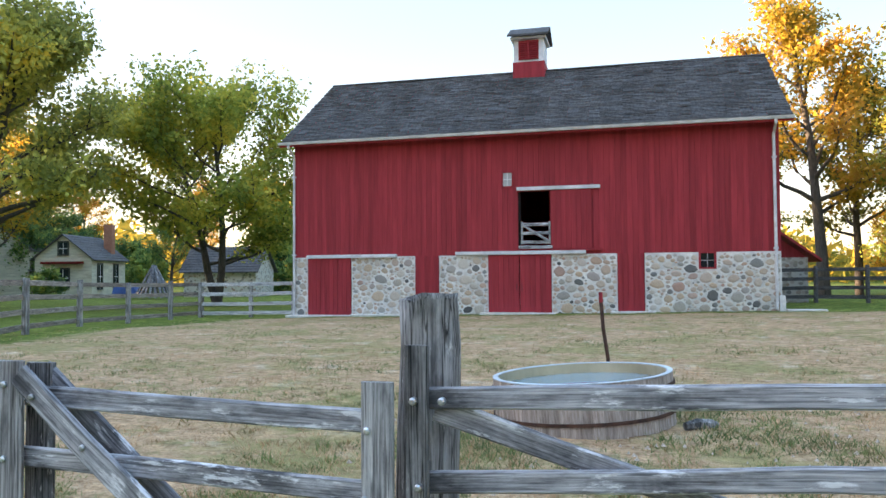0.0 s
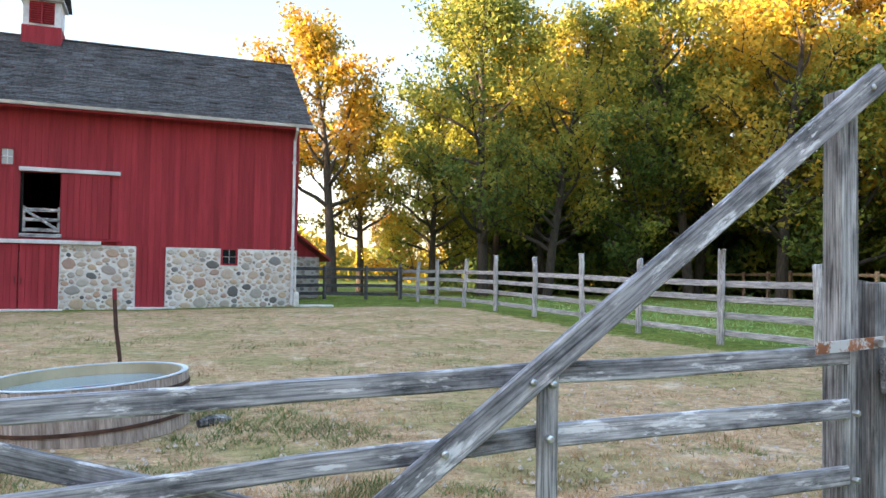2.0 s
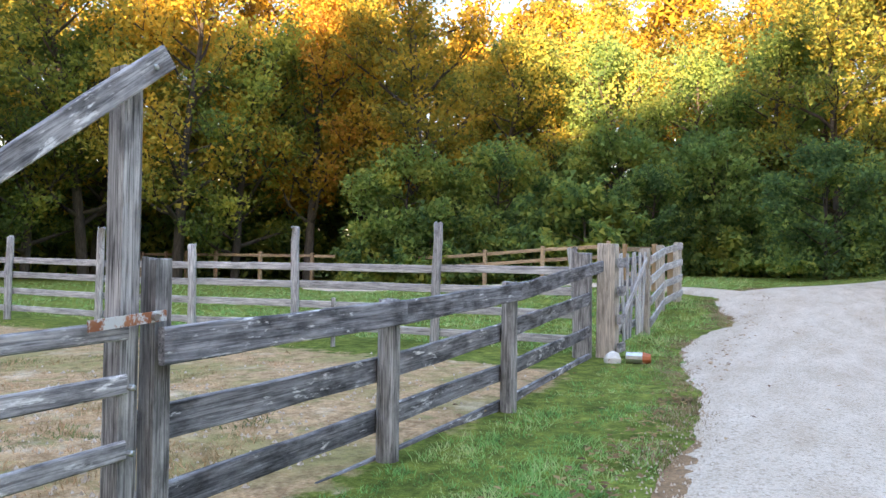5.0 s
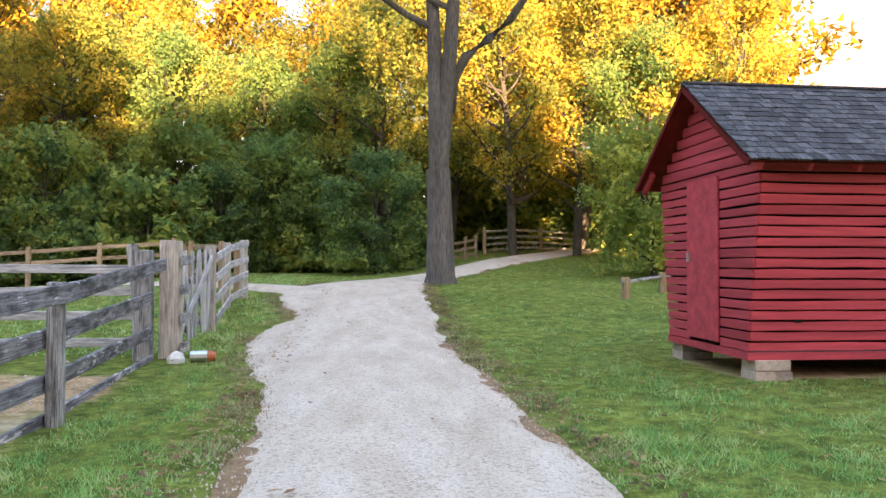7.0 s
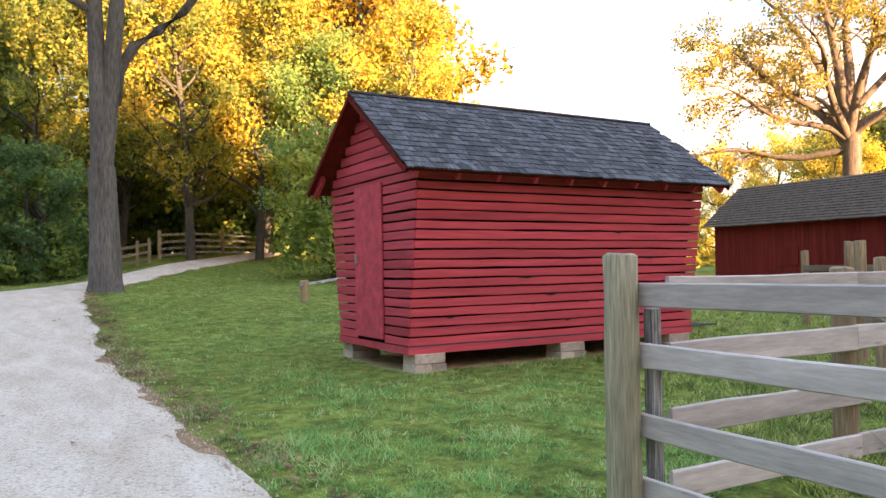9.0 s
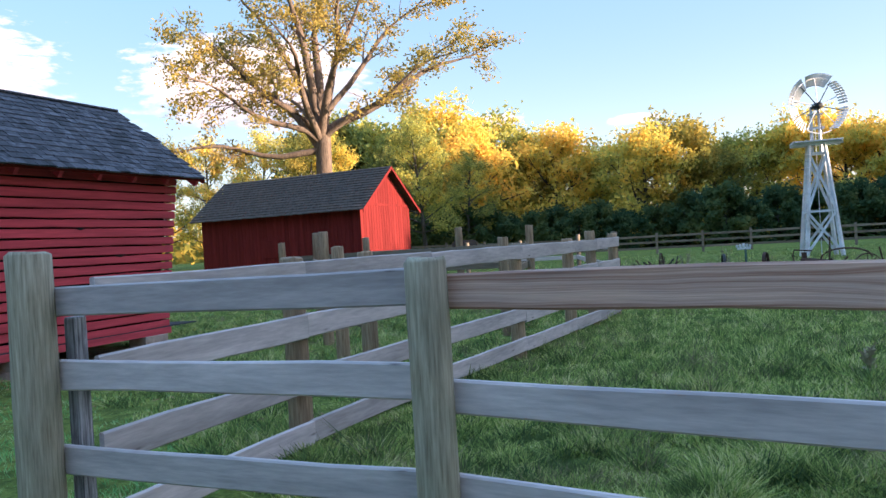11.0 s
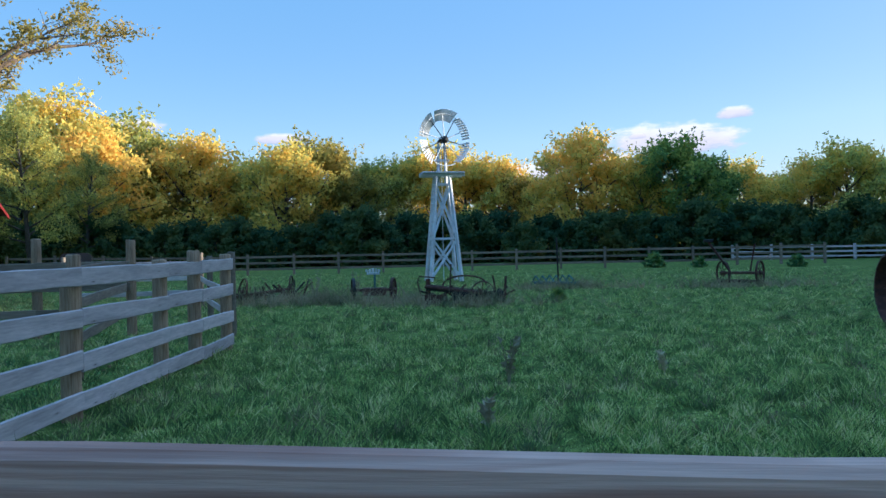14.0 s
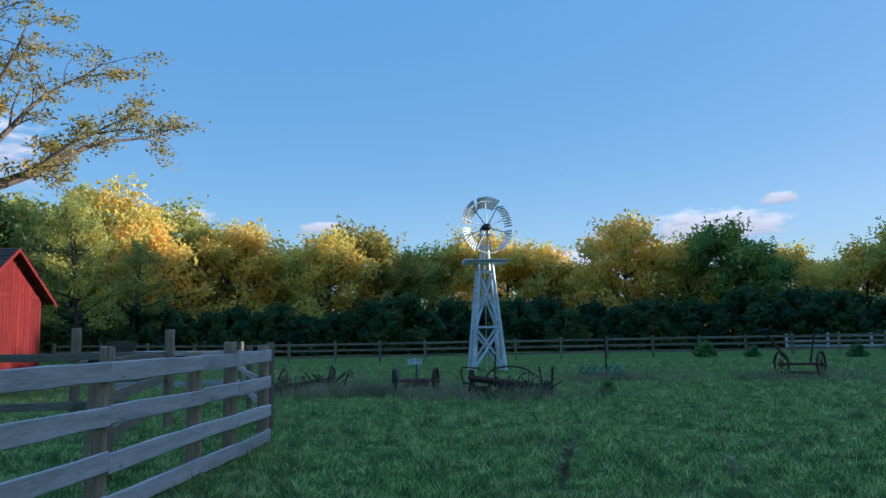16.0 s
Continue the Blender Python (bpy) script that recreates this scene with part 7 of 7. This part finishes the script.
part("body", Mesh().box(-2.2, 2.2, -0.85, 0.85, 0.45, 1.0, c=0.12), M["white"], vh)
part("cab", Mesh().box(-0.6, 0.9, -0.8, 0.8, 1.0, 1.6, c=0.15), M["pane"], vh, "dark glazed cab")
for x in (-1.4, 1.4):
    for y in (-0.8, 0.8):
        part("wheel", Mesh().ring(0.1, 0.36, -0.11, 0.11, 16), M["iron"], vh, m=pose(x, y, 0.36, 90))


# ---------------------------------------------------------------- clouds on the horizon
def cloud_mat():
    m, t, p = nodes_of("evening_cloud")
    c = coords(t, (1, 1, 1), "Generated")
    sep = t.nodes.new("ShaderNodeSeparateXYZ")
    t.links.new(c, sep.inputs[0])
    big = noise_of(t, coords(t, (0.017, 0.017, 0.055)), 1.0, 8, 0.62)

    def math_(op, a, b):
        n = t.nodes.new("ShaderNodeMath")
        n.operation = op
        for s_, v_ in zip(n.inputs, (a, b)):
            if isinstance(v_, (int, float)):
                s_.default_value = v_
            else:
                t.links.new(v_, s_)
        return n.outputs[0]
    ex = math_("MULTIPLY", math_("MULTIPLY", sep.outputs[0], math_("SUBTRACT", 1.0, sep.outputs[0])), 4.0)
    ez = math_("MULTIPLY", math_("MULTIPLY", sep.outputs[2], math_("SUBTRACT", 1.0, sep.outputs[2])), 4.0)
    body = math_("ADD", math_("MULTIPLY", math_("MULTIPLY", ex, ez), 0.6), big)
    alpha = ramp(t, body, [(0.7, (0, 0, 0)), (0.92, (0.92, 0.92, 0.92))])
    # grey undersides and warm lit tops are painted into a glowing colour
    shade = math_("ADD", math_("MULTIPLY", sep.outputs[2], 0.6), math_("MULTIPLY", big, 0.5))
    col = ramp(t, shade, [(0.3, (0.5, 0.46, 0.45)), (0.55, (0.86, 0.68, 0.56)), (0.75, (1.0, 0.84, 0.68))])
    em = t.nodes.new("ShaderNodeEmission")
    em.inputs["Strength"].default_value = 0.3
    t.links.new(col, em.inputs["Color"])
    tr = t.nodes.new("ShaderNodeBsdfTransparent")
    ms = t.nodes.new("ShaderNodeMixShader")
    t.links.new(alpha, ms.inputs[0])
    t.links.new(tr.outputs[0], ms.inputs[1])
    t.links.new(em.outputs[0], ms.inputs[2])
    t.links.new(ms.outputs[0], t.nodes["Material Output"].inputs[0])
    return m


M["cloud"] = cloud_mat()


def cloud(azimuth, elevation, wide, high):
    """A cloud bank far off: azimuth and elevation of its middle, width and height, in degrees."""
    D = 1400
    a = radians(azimuth)
    w_, h_ = D * math.tan(radians(wide)) / 2, D * math.tan(radians(high)) / 2
    m_ = pose(math.cos(a) * D, math.sin(a) * D, D * math.tan(radians(elevation)), 0, 0, azimuth - 90)
    data = Mesh().put([(-w_, 0, -h_), (w_, 0, -h_), (w_, 0, h_), (-w_, 0, h_), (0, 20, 0)], [(0, 1, 2, 3)]).data("backdrop_cloud", M["cloud"])
    thing("backdrop_cloud", "low pinkish evening cloud far away", "cloud", m_, "clouds", "structure", data)


for row in ((-108.8, 7.4, 12, 3.4), (-113.2, 9.1, 3.2, 1.1), (-88.4, 5.2, 7, 2.6), (-70, 9.0, 5, 1.3), (-103.4, 6.3, 7, 1.4), (-98, 5.4, 8, 2), (-80, 8.3, 5, 1.0), (-106.5, 7.9, 1.6, 0.6), (-64, 6.0, 8, 2.6), (-52, 12.5, 20, 9), (-30, 12.5, 22, 11)):
    cloud(*row)


# ---------------------------------------------------------------- grass
def blades(name, label, n, spread, seed, length, width, material, tuft=1):
    """Grass blades as slim triangles; spread gives n points x, y."""
    rng = np.random.default_rng(seed)
    xy = spread(rng, n)
    n = len(xy)
    if tuft > 1:
        xy = np.repeat(xy, tuft, 0) + rng.normal(0, 0.035, (n * tuft, 2))
        n = len(xy)
    z = np.array([ground_z(x, y) + (0.035 * noise.noise((x * 0.7, y * 0.7, 0))) for x, y in xy]) - 0.015
    a = rng.uniform(0, 2 * np.pi, n)
    clump = np.array([0.8 * noise.noise((x * 0.9, y * 0.9, 3)) + 0.8 * noise.noise((x * 3.1, y * 3.1, 6)) for x, y in xy])
    L = length * rng.uniform(0.4, 1.2, n) * np.clip(1 + 1.5 * clump, 0.25, 2.0)
    lean = rng.normal(0, 0.7, (n, 2)) * L[:, None]
    w = width * rng.uniform(0.7, 1.3, n)
    dx, dy = np.cos(a) * w, np.sin(a) * w
    tri = np.empty((n, 3, 3), np.float32)
    tri[:, 0] = np.stack([xy[:, 0] - dx, xy[:, 1] - dy, z], 1)
    tri[:, 1] = np.stack([xy[:, 0] + dx, xy[:, 1] + dy, z], 1)
    tri[:, 2] = np.stack([xy[:, 0] + lean[:, 0], xy[:, 1] + lean[:, 1], z + L], 1)
    me = bpy.data.meshes.new(name)
    me.vertices.add(n * 3)
    me.vertices.foreach_set("co", tri.ravel())
    me.loops.add(n * 3)
    me.loops.foreach_set("vertex_index", np.arange(n * 3, dtype=np.int32))
    me.polygons.add(n)
    me.polygons.foreach_set("loop_start", np.arange(0, n * 3, 3, dtype=np.int32))
    me.update(calc_edges=True)
    me.materials.append(material)
    return thing(name, label, "grass", kind="stuff", data=me)


def near(cx, cy, r0, r1, a0, a1, keep):
    """Points denser towards (cx, cy), between two radii and bearings, where keep(x, y) holds."""
    def spread(rng, n):
        r = r0 * (r1 / r0) ** rng.random(n)
        a = np.radians(rng.uniform(a0, a1, n))
        p = np.stack([cx + r * np.cos(a), cy + r * np.sin(a)], 1)
        return p[[keep(x, y) for x, y in p]]
    return spread


def on_track(x, y):
    for rows in (TRACK, BRANCH):
        for (xa, ya, wa), (xb, yb, wb) in zip(rows[:-1], rows[1:]):
            if min(xa, xb) - 3 < x < max(xa, xb) + 3:
                dx, dy = xb - xa, yb - ya
                u = max(0, min(1, ((x - xa) * dx + (y - ya) * dy) / (dx * dx + dy * dy)))
                if math.hypot(x - xa - u * dx, y - ya - u * dy) < (wa + (wb - wa) * u) / 2 + 0.1 + 0.22 * noise.noise((x * 1.6, y * 1.6, 2)):
                    return True
    return False


M["grass"] = leaf_mat("pasture_grass", [(0.075, 0.105, 0.024), (0.19, 0.27, 0.055), (0.36, 0.4, 0.105), (0.52, 0.47, 0.22)], bright=1.55, scale=2.6, gain=2.2, speck=0.8)
M["lawn"] = leaf_mat("lawn_grass", [(0.075, 0.185, 0.055), (0.13, 0.3, 0.085), (0.19, 0.36, 0.115), (0.38, 0.42, 0.2)], bright=1.65, scale=1.5, gain=1.8, speck=0.6)
M["tussock"] = leaf_mat("dark_tussock_grass", [(0.04, 0.075, 0.02), (0.08, 0.14, 0.03), (0.14, 0.21, 0.05), (0.24, 0.28, 0.08)], scale=2.0, gain=2.0, speck=0.6)
M["straw"] = leaf_mat("dry_yard_grass", [(0.28, 0.22, 0.09), (0.58, 0.36, 0.19), (0.76, 0.51, 0.3), (0.84, 0.67, 0.48)], scale=1.1, gain=2.2)
M["straw_green"] = leaf_mat("tall_dead_pasture_grass", [(0.09, 0.12, 0.04), (0.2, 0.2, 0.08), (0.34, 0.28, 0.14), (0.44, 0.36, 0.2)], scale=1.5, gain=2.0)
M["yard_green"] = leaf_mat("thin_green_yard_grass", [(0.12, 0.17, 0.05), (0.2, 0.26, 0.08), (0.3, 0.33, 0.12), (0.42, 0.38, 0.18)], scale=1.5, gain=2.0)
blades("pasture_grass", "uneven green pasture grass in tufts", 78000, near(0.4, -3.4, 1.6, 46, -140, -28, lambda x, y: y < -4.0 and not (x > 9.7 and y > -11.0 and x < 12.3)), 5, 0.1, 0.0085, M["grass"], 6)
blades("lawn_grass", "short green lawn beside the track", 62000, near(0.3, -0.5, 2.4, 40, -75, 44, lambda x, y: (y < 2.4 or x > 12.7) and not on_track(x, y) and not (9.75 < x < 12.2 and -10.9 < y < -5.2) and not (y < -4 and x < 3.7)), 6, 0.055, 0.006, M["lawn"], 4)
blades("field_grass", "green grass of the field behind the yard fence", 22000, near(0.2, -0.2, 9, 44, 4, 72, lambda x, y: x > 12.9 and not on_track(x, y)), 8, 0.09, 0.011, M["lawn"], 3)
blades("yard_grass", "sparse dry grass in the barnyard", 40000, near(-0.1, 0, 3.2, 30, 35, 142, lambda x, y: y > 2.2 and y < 28.6 and x < 11.5 and x > -17 and math.hypot(x + 0.72, y - 7.78) > 0.98), 7, 0.05, 0.006, M["straw"], 3)


blades("green_yard_grass", "thin green grass patches in the barnyard", 52000, near(-0.1, 0, 3.2, 30, 35, 142, lambda x, y: 2.2 < y < 28.6 and -17 < x < 11.5 and math.hypot(x + 0.72, y - 7.78) > 0.98 and noise.noise((x * 0.55, y * 0.55, 4)) + 0.5 * noise.noise((x * 2, y * 2, 5)) > 0.06 - 0.4 * step(24, 28, y) + 0.25 * step(0, 5, x)), 17, 0.06, 0.006, M["yard_green"], 3)
blades("tall_dead_grass", "tall dead grass round the old implements", 1500, lambda rng, n: np.concatenate([np.stack([rng.normal(cx, 1.3, n // 6), rng.normal(cy + 0.3, 0.45, n // 6)], 1) for cx, cy in ((4.8, -25.2), (1.6, -24.1), (-0.9, -22.8), (-4.6, -29.2), (-10.5, -28), (3.2, -24.5))]), 19, 0.34, 0.012, M["straw_green"], 5)
blades("tussock_grass", "dark lush tussocks standing out of the pasture", 2600, near(0.4, -3.4, 2.4, 40, -140, -30, lambda x, y: y < -4.2 and noise.noise((x * 1.3, y * 1.3, 12)) > 0.22), 23, 0.15, 0.008, M["tussock"], 18)
blades("dead_grass", "pale dead grass tufts among the green", 4200, near(0.4, -3.4, 2.2, 40, -135, -40, lambda x, y: y < -4.3 and noise.noise((x * 0.9, y * 0.9, 9)) > 0.0), 15, 0.13, 0.006, M["straw_green"], 14)


def along_track(rng, n):
    """Points scattered about both edges of the track, thinning out from them."""
    line = smooth_line(TRACK, 60)
    out = []
    for _ in range(n):
        x, y, w = line[int(180 + 420 * rng.random())]
        side_ = 1 if rng.random() < 0.5 else -1
        out.append((x + rng.normal(0, 0.2), y + side_ * (w / 2 + 0.16 + rng.normal(0, 0.17) + 0.16 * noise.noise((x * 0.9, side_ * 5, 1)))))
    return np.array(out)


M["verge_grass"] = leaf_mat("thin_brown_verge_grass", [(0.14, 0.12, 0.05), (0.25, 0.18, 0.09), (0.38, 0.25, 0.14), (0.5, 0.37, 0.24)], scale=1.3, gain=2.4, speck=0.7)
blades("verge_grass", "thin browning grass creeping over the edges of the track", 16000, along_track, 27, 0.045, 0.007, M["verge_grass"], 3)
M["litter"] = leaf_mat("fallen_leaf_litter", [(0.16, 0.09, 0.05), (0.34, 0.2, 0.1), (0.5, 0.33, 0.16), (0.6, 0.46, 0.22)], scale=3.0)


def pebbles():
    """Loose stones on and beside the track, and pale stony bits in the yard by the gate."""
    rng = np.random.default_rng(8)
    me = Mesh()
    for k in range(4200):
        if k < 3000:
            x = 1.5 + 16 * rng.random() ** 1.6
            y = -0.6 + (rng.choice((-1, 1)) * rng.normal(1.3, 0.16) if k % 2 else rng.uniform(-1.3, 1.3))
            z = ground_z(x, y) + (0.06 if abs(y + 0.6) < 1.1 else 0.03)
            s_ = rng.uniform(0.006, 0.017)
        else:
            x, y = rng.normal(4.0, 2.6), 3.0 + abs(rng.normal(0, 3.0))
            z, s_ = ground_z(x, y) + 0.012, rng.uniform(0.01, 0.035)
        a = rng.uniform(0, 6.28)
        c_, d_ = math.cos(a) * s_, math.sin(a) * s_
        me.put([(x - c_, y - d_, z - 0.01), (x + d_ * 0.8, y - c_ * 0.8, z - 0.01), (x + c_, y + d_, z - 0.01), (x - d_ * 0.7, y + c_ * 0.7, z - 0.01), (x + c_ * 0.2, y + d_ * 0.1, z + s_ * 0.7)],
               [(0, 1, 4), (1, 2, 4), (2, 3, 4), (3, 0, 4)])
    return thing("loose_stones", "loose pale limestone chips on the track and yard", "stones", kind="stuff", data=me.data("loose_stones", M["gravel"]))


pebbles()


def fallen_leaves():
    rng = np.random.default_rng(3)
    me = Mesh()
    for k in range(2600):
        x, y = (rng.uniform(4, 22), rng.uniform(-14, 3)) if k < 900 else (1.5 + 22 * rng.random() ** 1.4, -0.6 + rng.choice((-1, 1)) * rng.normal(1.62, 0.14))
        if on_track(x, y) and k % 4:
            continue
        z = ground_z(x, y) + (0.09 if on_track(x, y) else 0.05)
        a, s_ = rng.uniform(0, 6.28), rng.uniform(0.025, 0.05)
        c_, d_ = math.cos(a) * s_, math.sin(a) * s_
        me.put([(x - c_, y - d_, z), (x + d_ * 0.6, y - c_ * 0.6, z + 0.012), (x + c_, y + d_, z + rng.uniform(0, 0.02)), (x - d_ * 0.6, y + c_ * 0.6, z + 0.012)], [(0, 1, 2, 3)])
    return thing("fallen_leaves", "scattered fallen brown and yellow leaves on the lawn", "leaves", kind="stuff", data=me.data("fallen_leaves", M["litter"]))


fallen_leaves()


# ---------------------------------------------------------------- stones of the barn wall
def stone_data(seed):
    r_ = random.Random(seed)
    n = 8
    ang = [2 * math.pi * (k + r_.uniform(-0.25, 0.25)) / n for k in range(n)]
    rad = [r_.uniform(0.82, 1.05) for _ in range(n)]
    vs = [(math.cos(a) * q, 0.35, math.sin(a) * q) for a, q in zip(ang, rad)]
    vs += [(math.cos(a) * q * 0.95, -0.12, math.sin(a) * q * 0.95) for a, q in zip(ang, rad)]
    vs += [(math.cos(a) * q * 0.62, -0.34 + r_.uniform(-0.05, 0.05), math.sin(a) * q * 0.62) for a, q in zip(ang, rad)]
    fs = [(k, (k + 1) % n, n + (k + 1) % n, n + k) for k in range(n)] + [(n + k, n + (k + 1) % n, 2 * n + (k + 1) % n, 2 * n + k) for k in range(n)] + [tuple(range(2 * n, 3 * n))]
    return Mesh().put(vs, fs)


def lay_stones():
    """Fieldstones packed over the base wall, large ones first."""
    r_ = random.Random(12)
    kinds = [stone_data(k) for k in range(7)]
    shared = [k.data("stone", M["stone"], False) for k in kinds]
    walls = [o for o in barn.children if o.name.split(".")[0] == "stone_wall"]
    piers, x = [], BX0
    for a, b, _ in LOWER:
        piers.append((x, a))
        x = b
    piers.append((x, BX1))
    placed, rest, made = {}, {}, 0
    for size, tries in ((0.27, 40), (0.2, 260), (0.15, 1300), (0.11, 3500), (0.08, 6500), (0.055, 7500)):
        for _ in range(tries):
            i = r_.choices(range(len(piers)), [b - a for a, b in piers])[0]
            a, b = piers[i]
            rw, rh = size * r_.uniform(0.8, 1.2), size * r_.uniform(0.62, 0.9)
            if b - a < 2 * rw + 0.05:
                continue
            cx, cz = r_.uniform(a + rw, b - rw), r_.uniform(ground_z(a, BY) + rh - 0.03, SILL - 0.04 - rh)
            if 2.05 - rw - 0.04 < cx < 2.62 + rw + 0.04 and cz > 1.68 - rh - 0.04:
                continue
            near_ = placed.setdefault(i, [])
            if any(((cx - p[0]) / (rw + p[2])) ** 2 + ((cz - p[1]) / (rh + p[3])) ** 2 < 0.87 for p in near_):
                continue
            near_.append((cx, cz, rw, rh))
            m_ = pose(cx, BY + 0.01, cz, 0, r_.uniform(-12, 12), 0) @ Matrix.Diagonal((rw, 0.085, rh, 1))
            kd = r_.randrange(7)
            if made < 300:
                part("stone", shared[kd], None, walls[i], m=m_)
                made += 1
            else:
                rest.setdefault(i, Mesh()).put(kinds[kd].v, kinds[kd].f, m_)
    for i, me in rest.items():
        part("small_stones", me, M["stone"], walls[i], kind="stuff")


lay_stones()


# ---------------------------------------------------------------- crib shingles
def lay_shingles():
    r_ = random.Random(15)
    widths = (0.11, 0.14, 0.17, 0.2)
    shared = {w: Mesh().put([(0.004, -0.03, 0.0), (w - 0.004, -0.03, 0.0), (w - 0.004, -0.03, 0.022), (0.004, -0.03, 0.022), (0.004, 0.2, 0.0), (w - 0.004, 0.2, 0.0), (w - 0.004, 0.2, 0.006), (0.004, 0.2, 0.006)],
                            [(0, 1, 2, 3), (3, 2, 6, 7), (0, 3, 7, 4), (1, 5, 6, 2), (4, 7, 6, 5)]) for w in widths}
    data = {w: m.data("shingle", M["shingle"]) for w, m in shared.items()}
    for roof, base, span, slope in CRIB_ROOF:
        me, made = Mesh(), 0
        rows = 15
        for c in range(rows):
            x = r_.uniform(-0.1, 0)
            while x < span - 0.05:
                w = r_.choice(widths)
                m_ = pose(max(x, -0.02), c * slope / rows + r_.uniform(-0.012, 0.012), 0.004 + r_.uniform(0, 0.006), r_.uniform(-0.5, 1.5), r_.uniform(-1.2, 1.2), r_.uniform(-0.8, 0.8))
                if c % 2 == 0 and made < 300:
                    part("shingle", data[w], None, roof, m=base @ m_)
                    made += 1
                else:
                    me.put(shared[w].v, shared[w].f, base @ m_)
                x += w
        part("shingle_rest", me, M["shingle_mix"], roof, kind="stuff")


def island_shingle():
    m = surface("grey_cedar_shingle_rest", (0.018, 0.018, 0.022), (0.125, 0.123, 0.138), stretch=(2, 2, 2), grain=6, patch=1.0, rough=0.9, bump=0.4, vary=0.0)
    t = m.node_tree
    p = t.nodes["Principled BSDF"]
    geo = t.nodes.new("ShaderNodeNewGeometry")
    src = p.inputs["Base Color"].links[0].from_socket
    col = mix(t, "MULTIPLY", 1.0, src, ramp(t, geo.outputs["Random Per Island"], [(0.0, (0.55, 0.55, 0.55)), (1.0, (1.5, 1.5, 1.5))]))
    t.links.new(col, p.inputs["Base Color"])
    return m


M["shingle_mix"] = island_shingle()
lay_shingles()
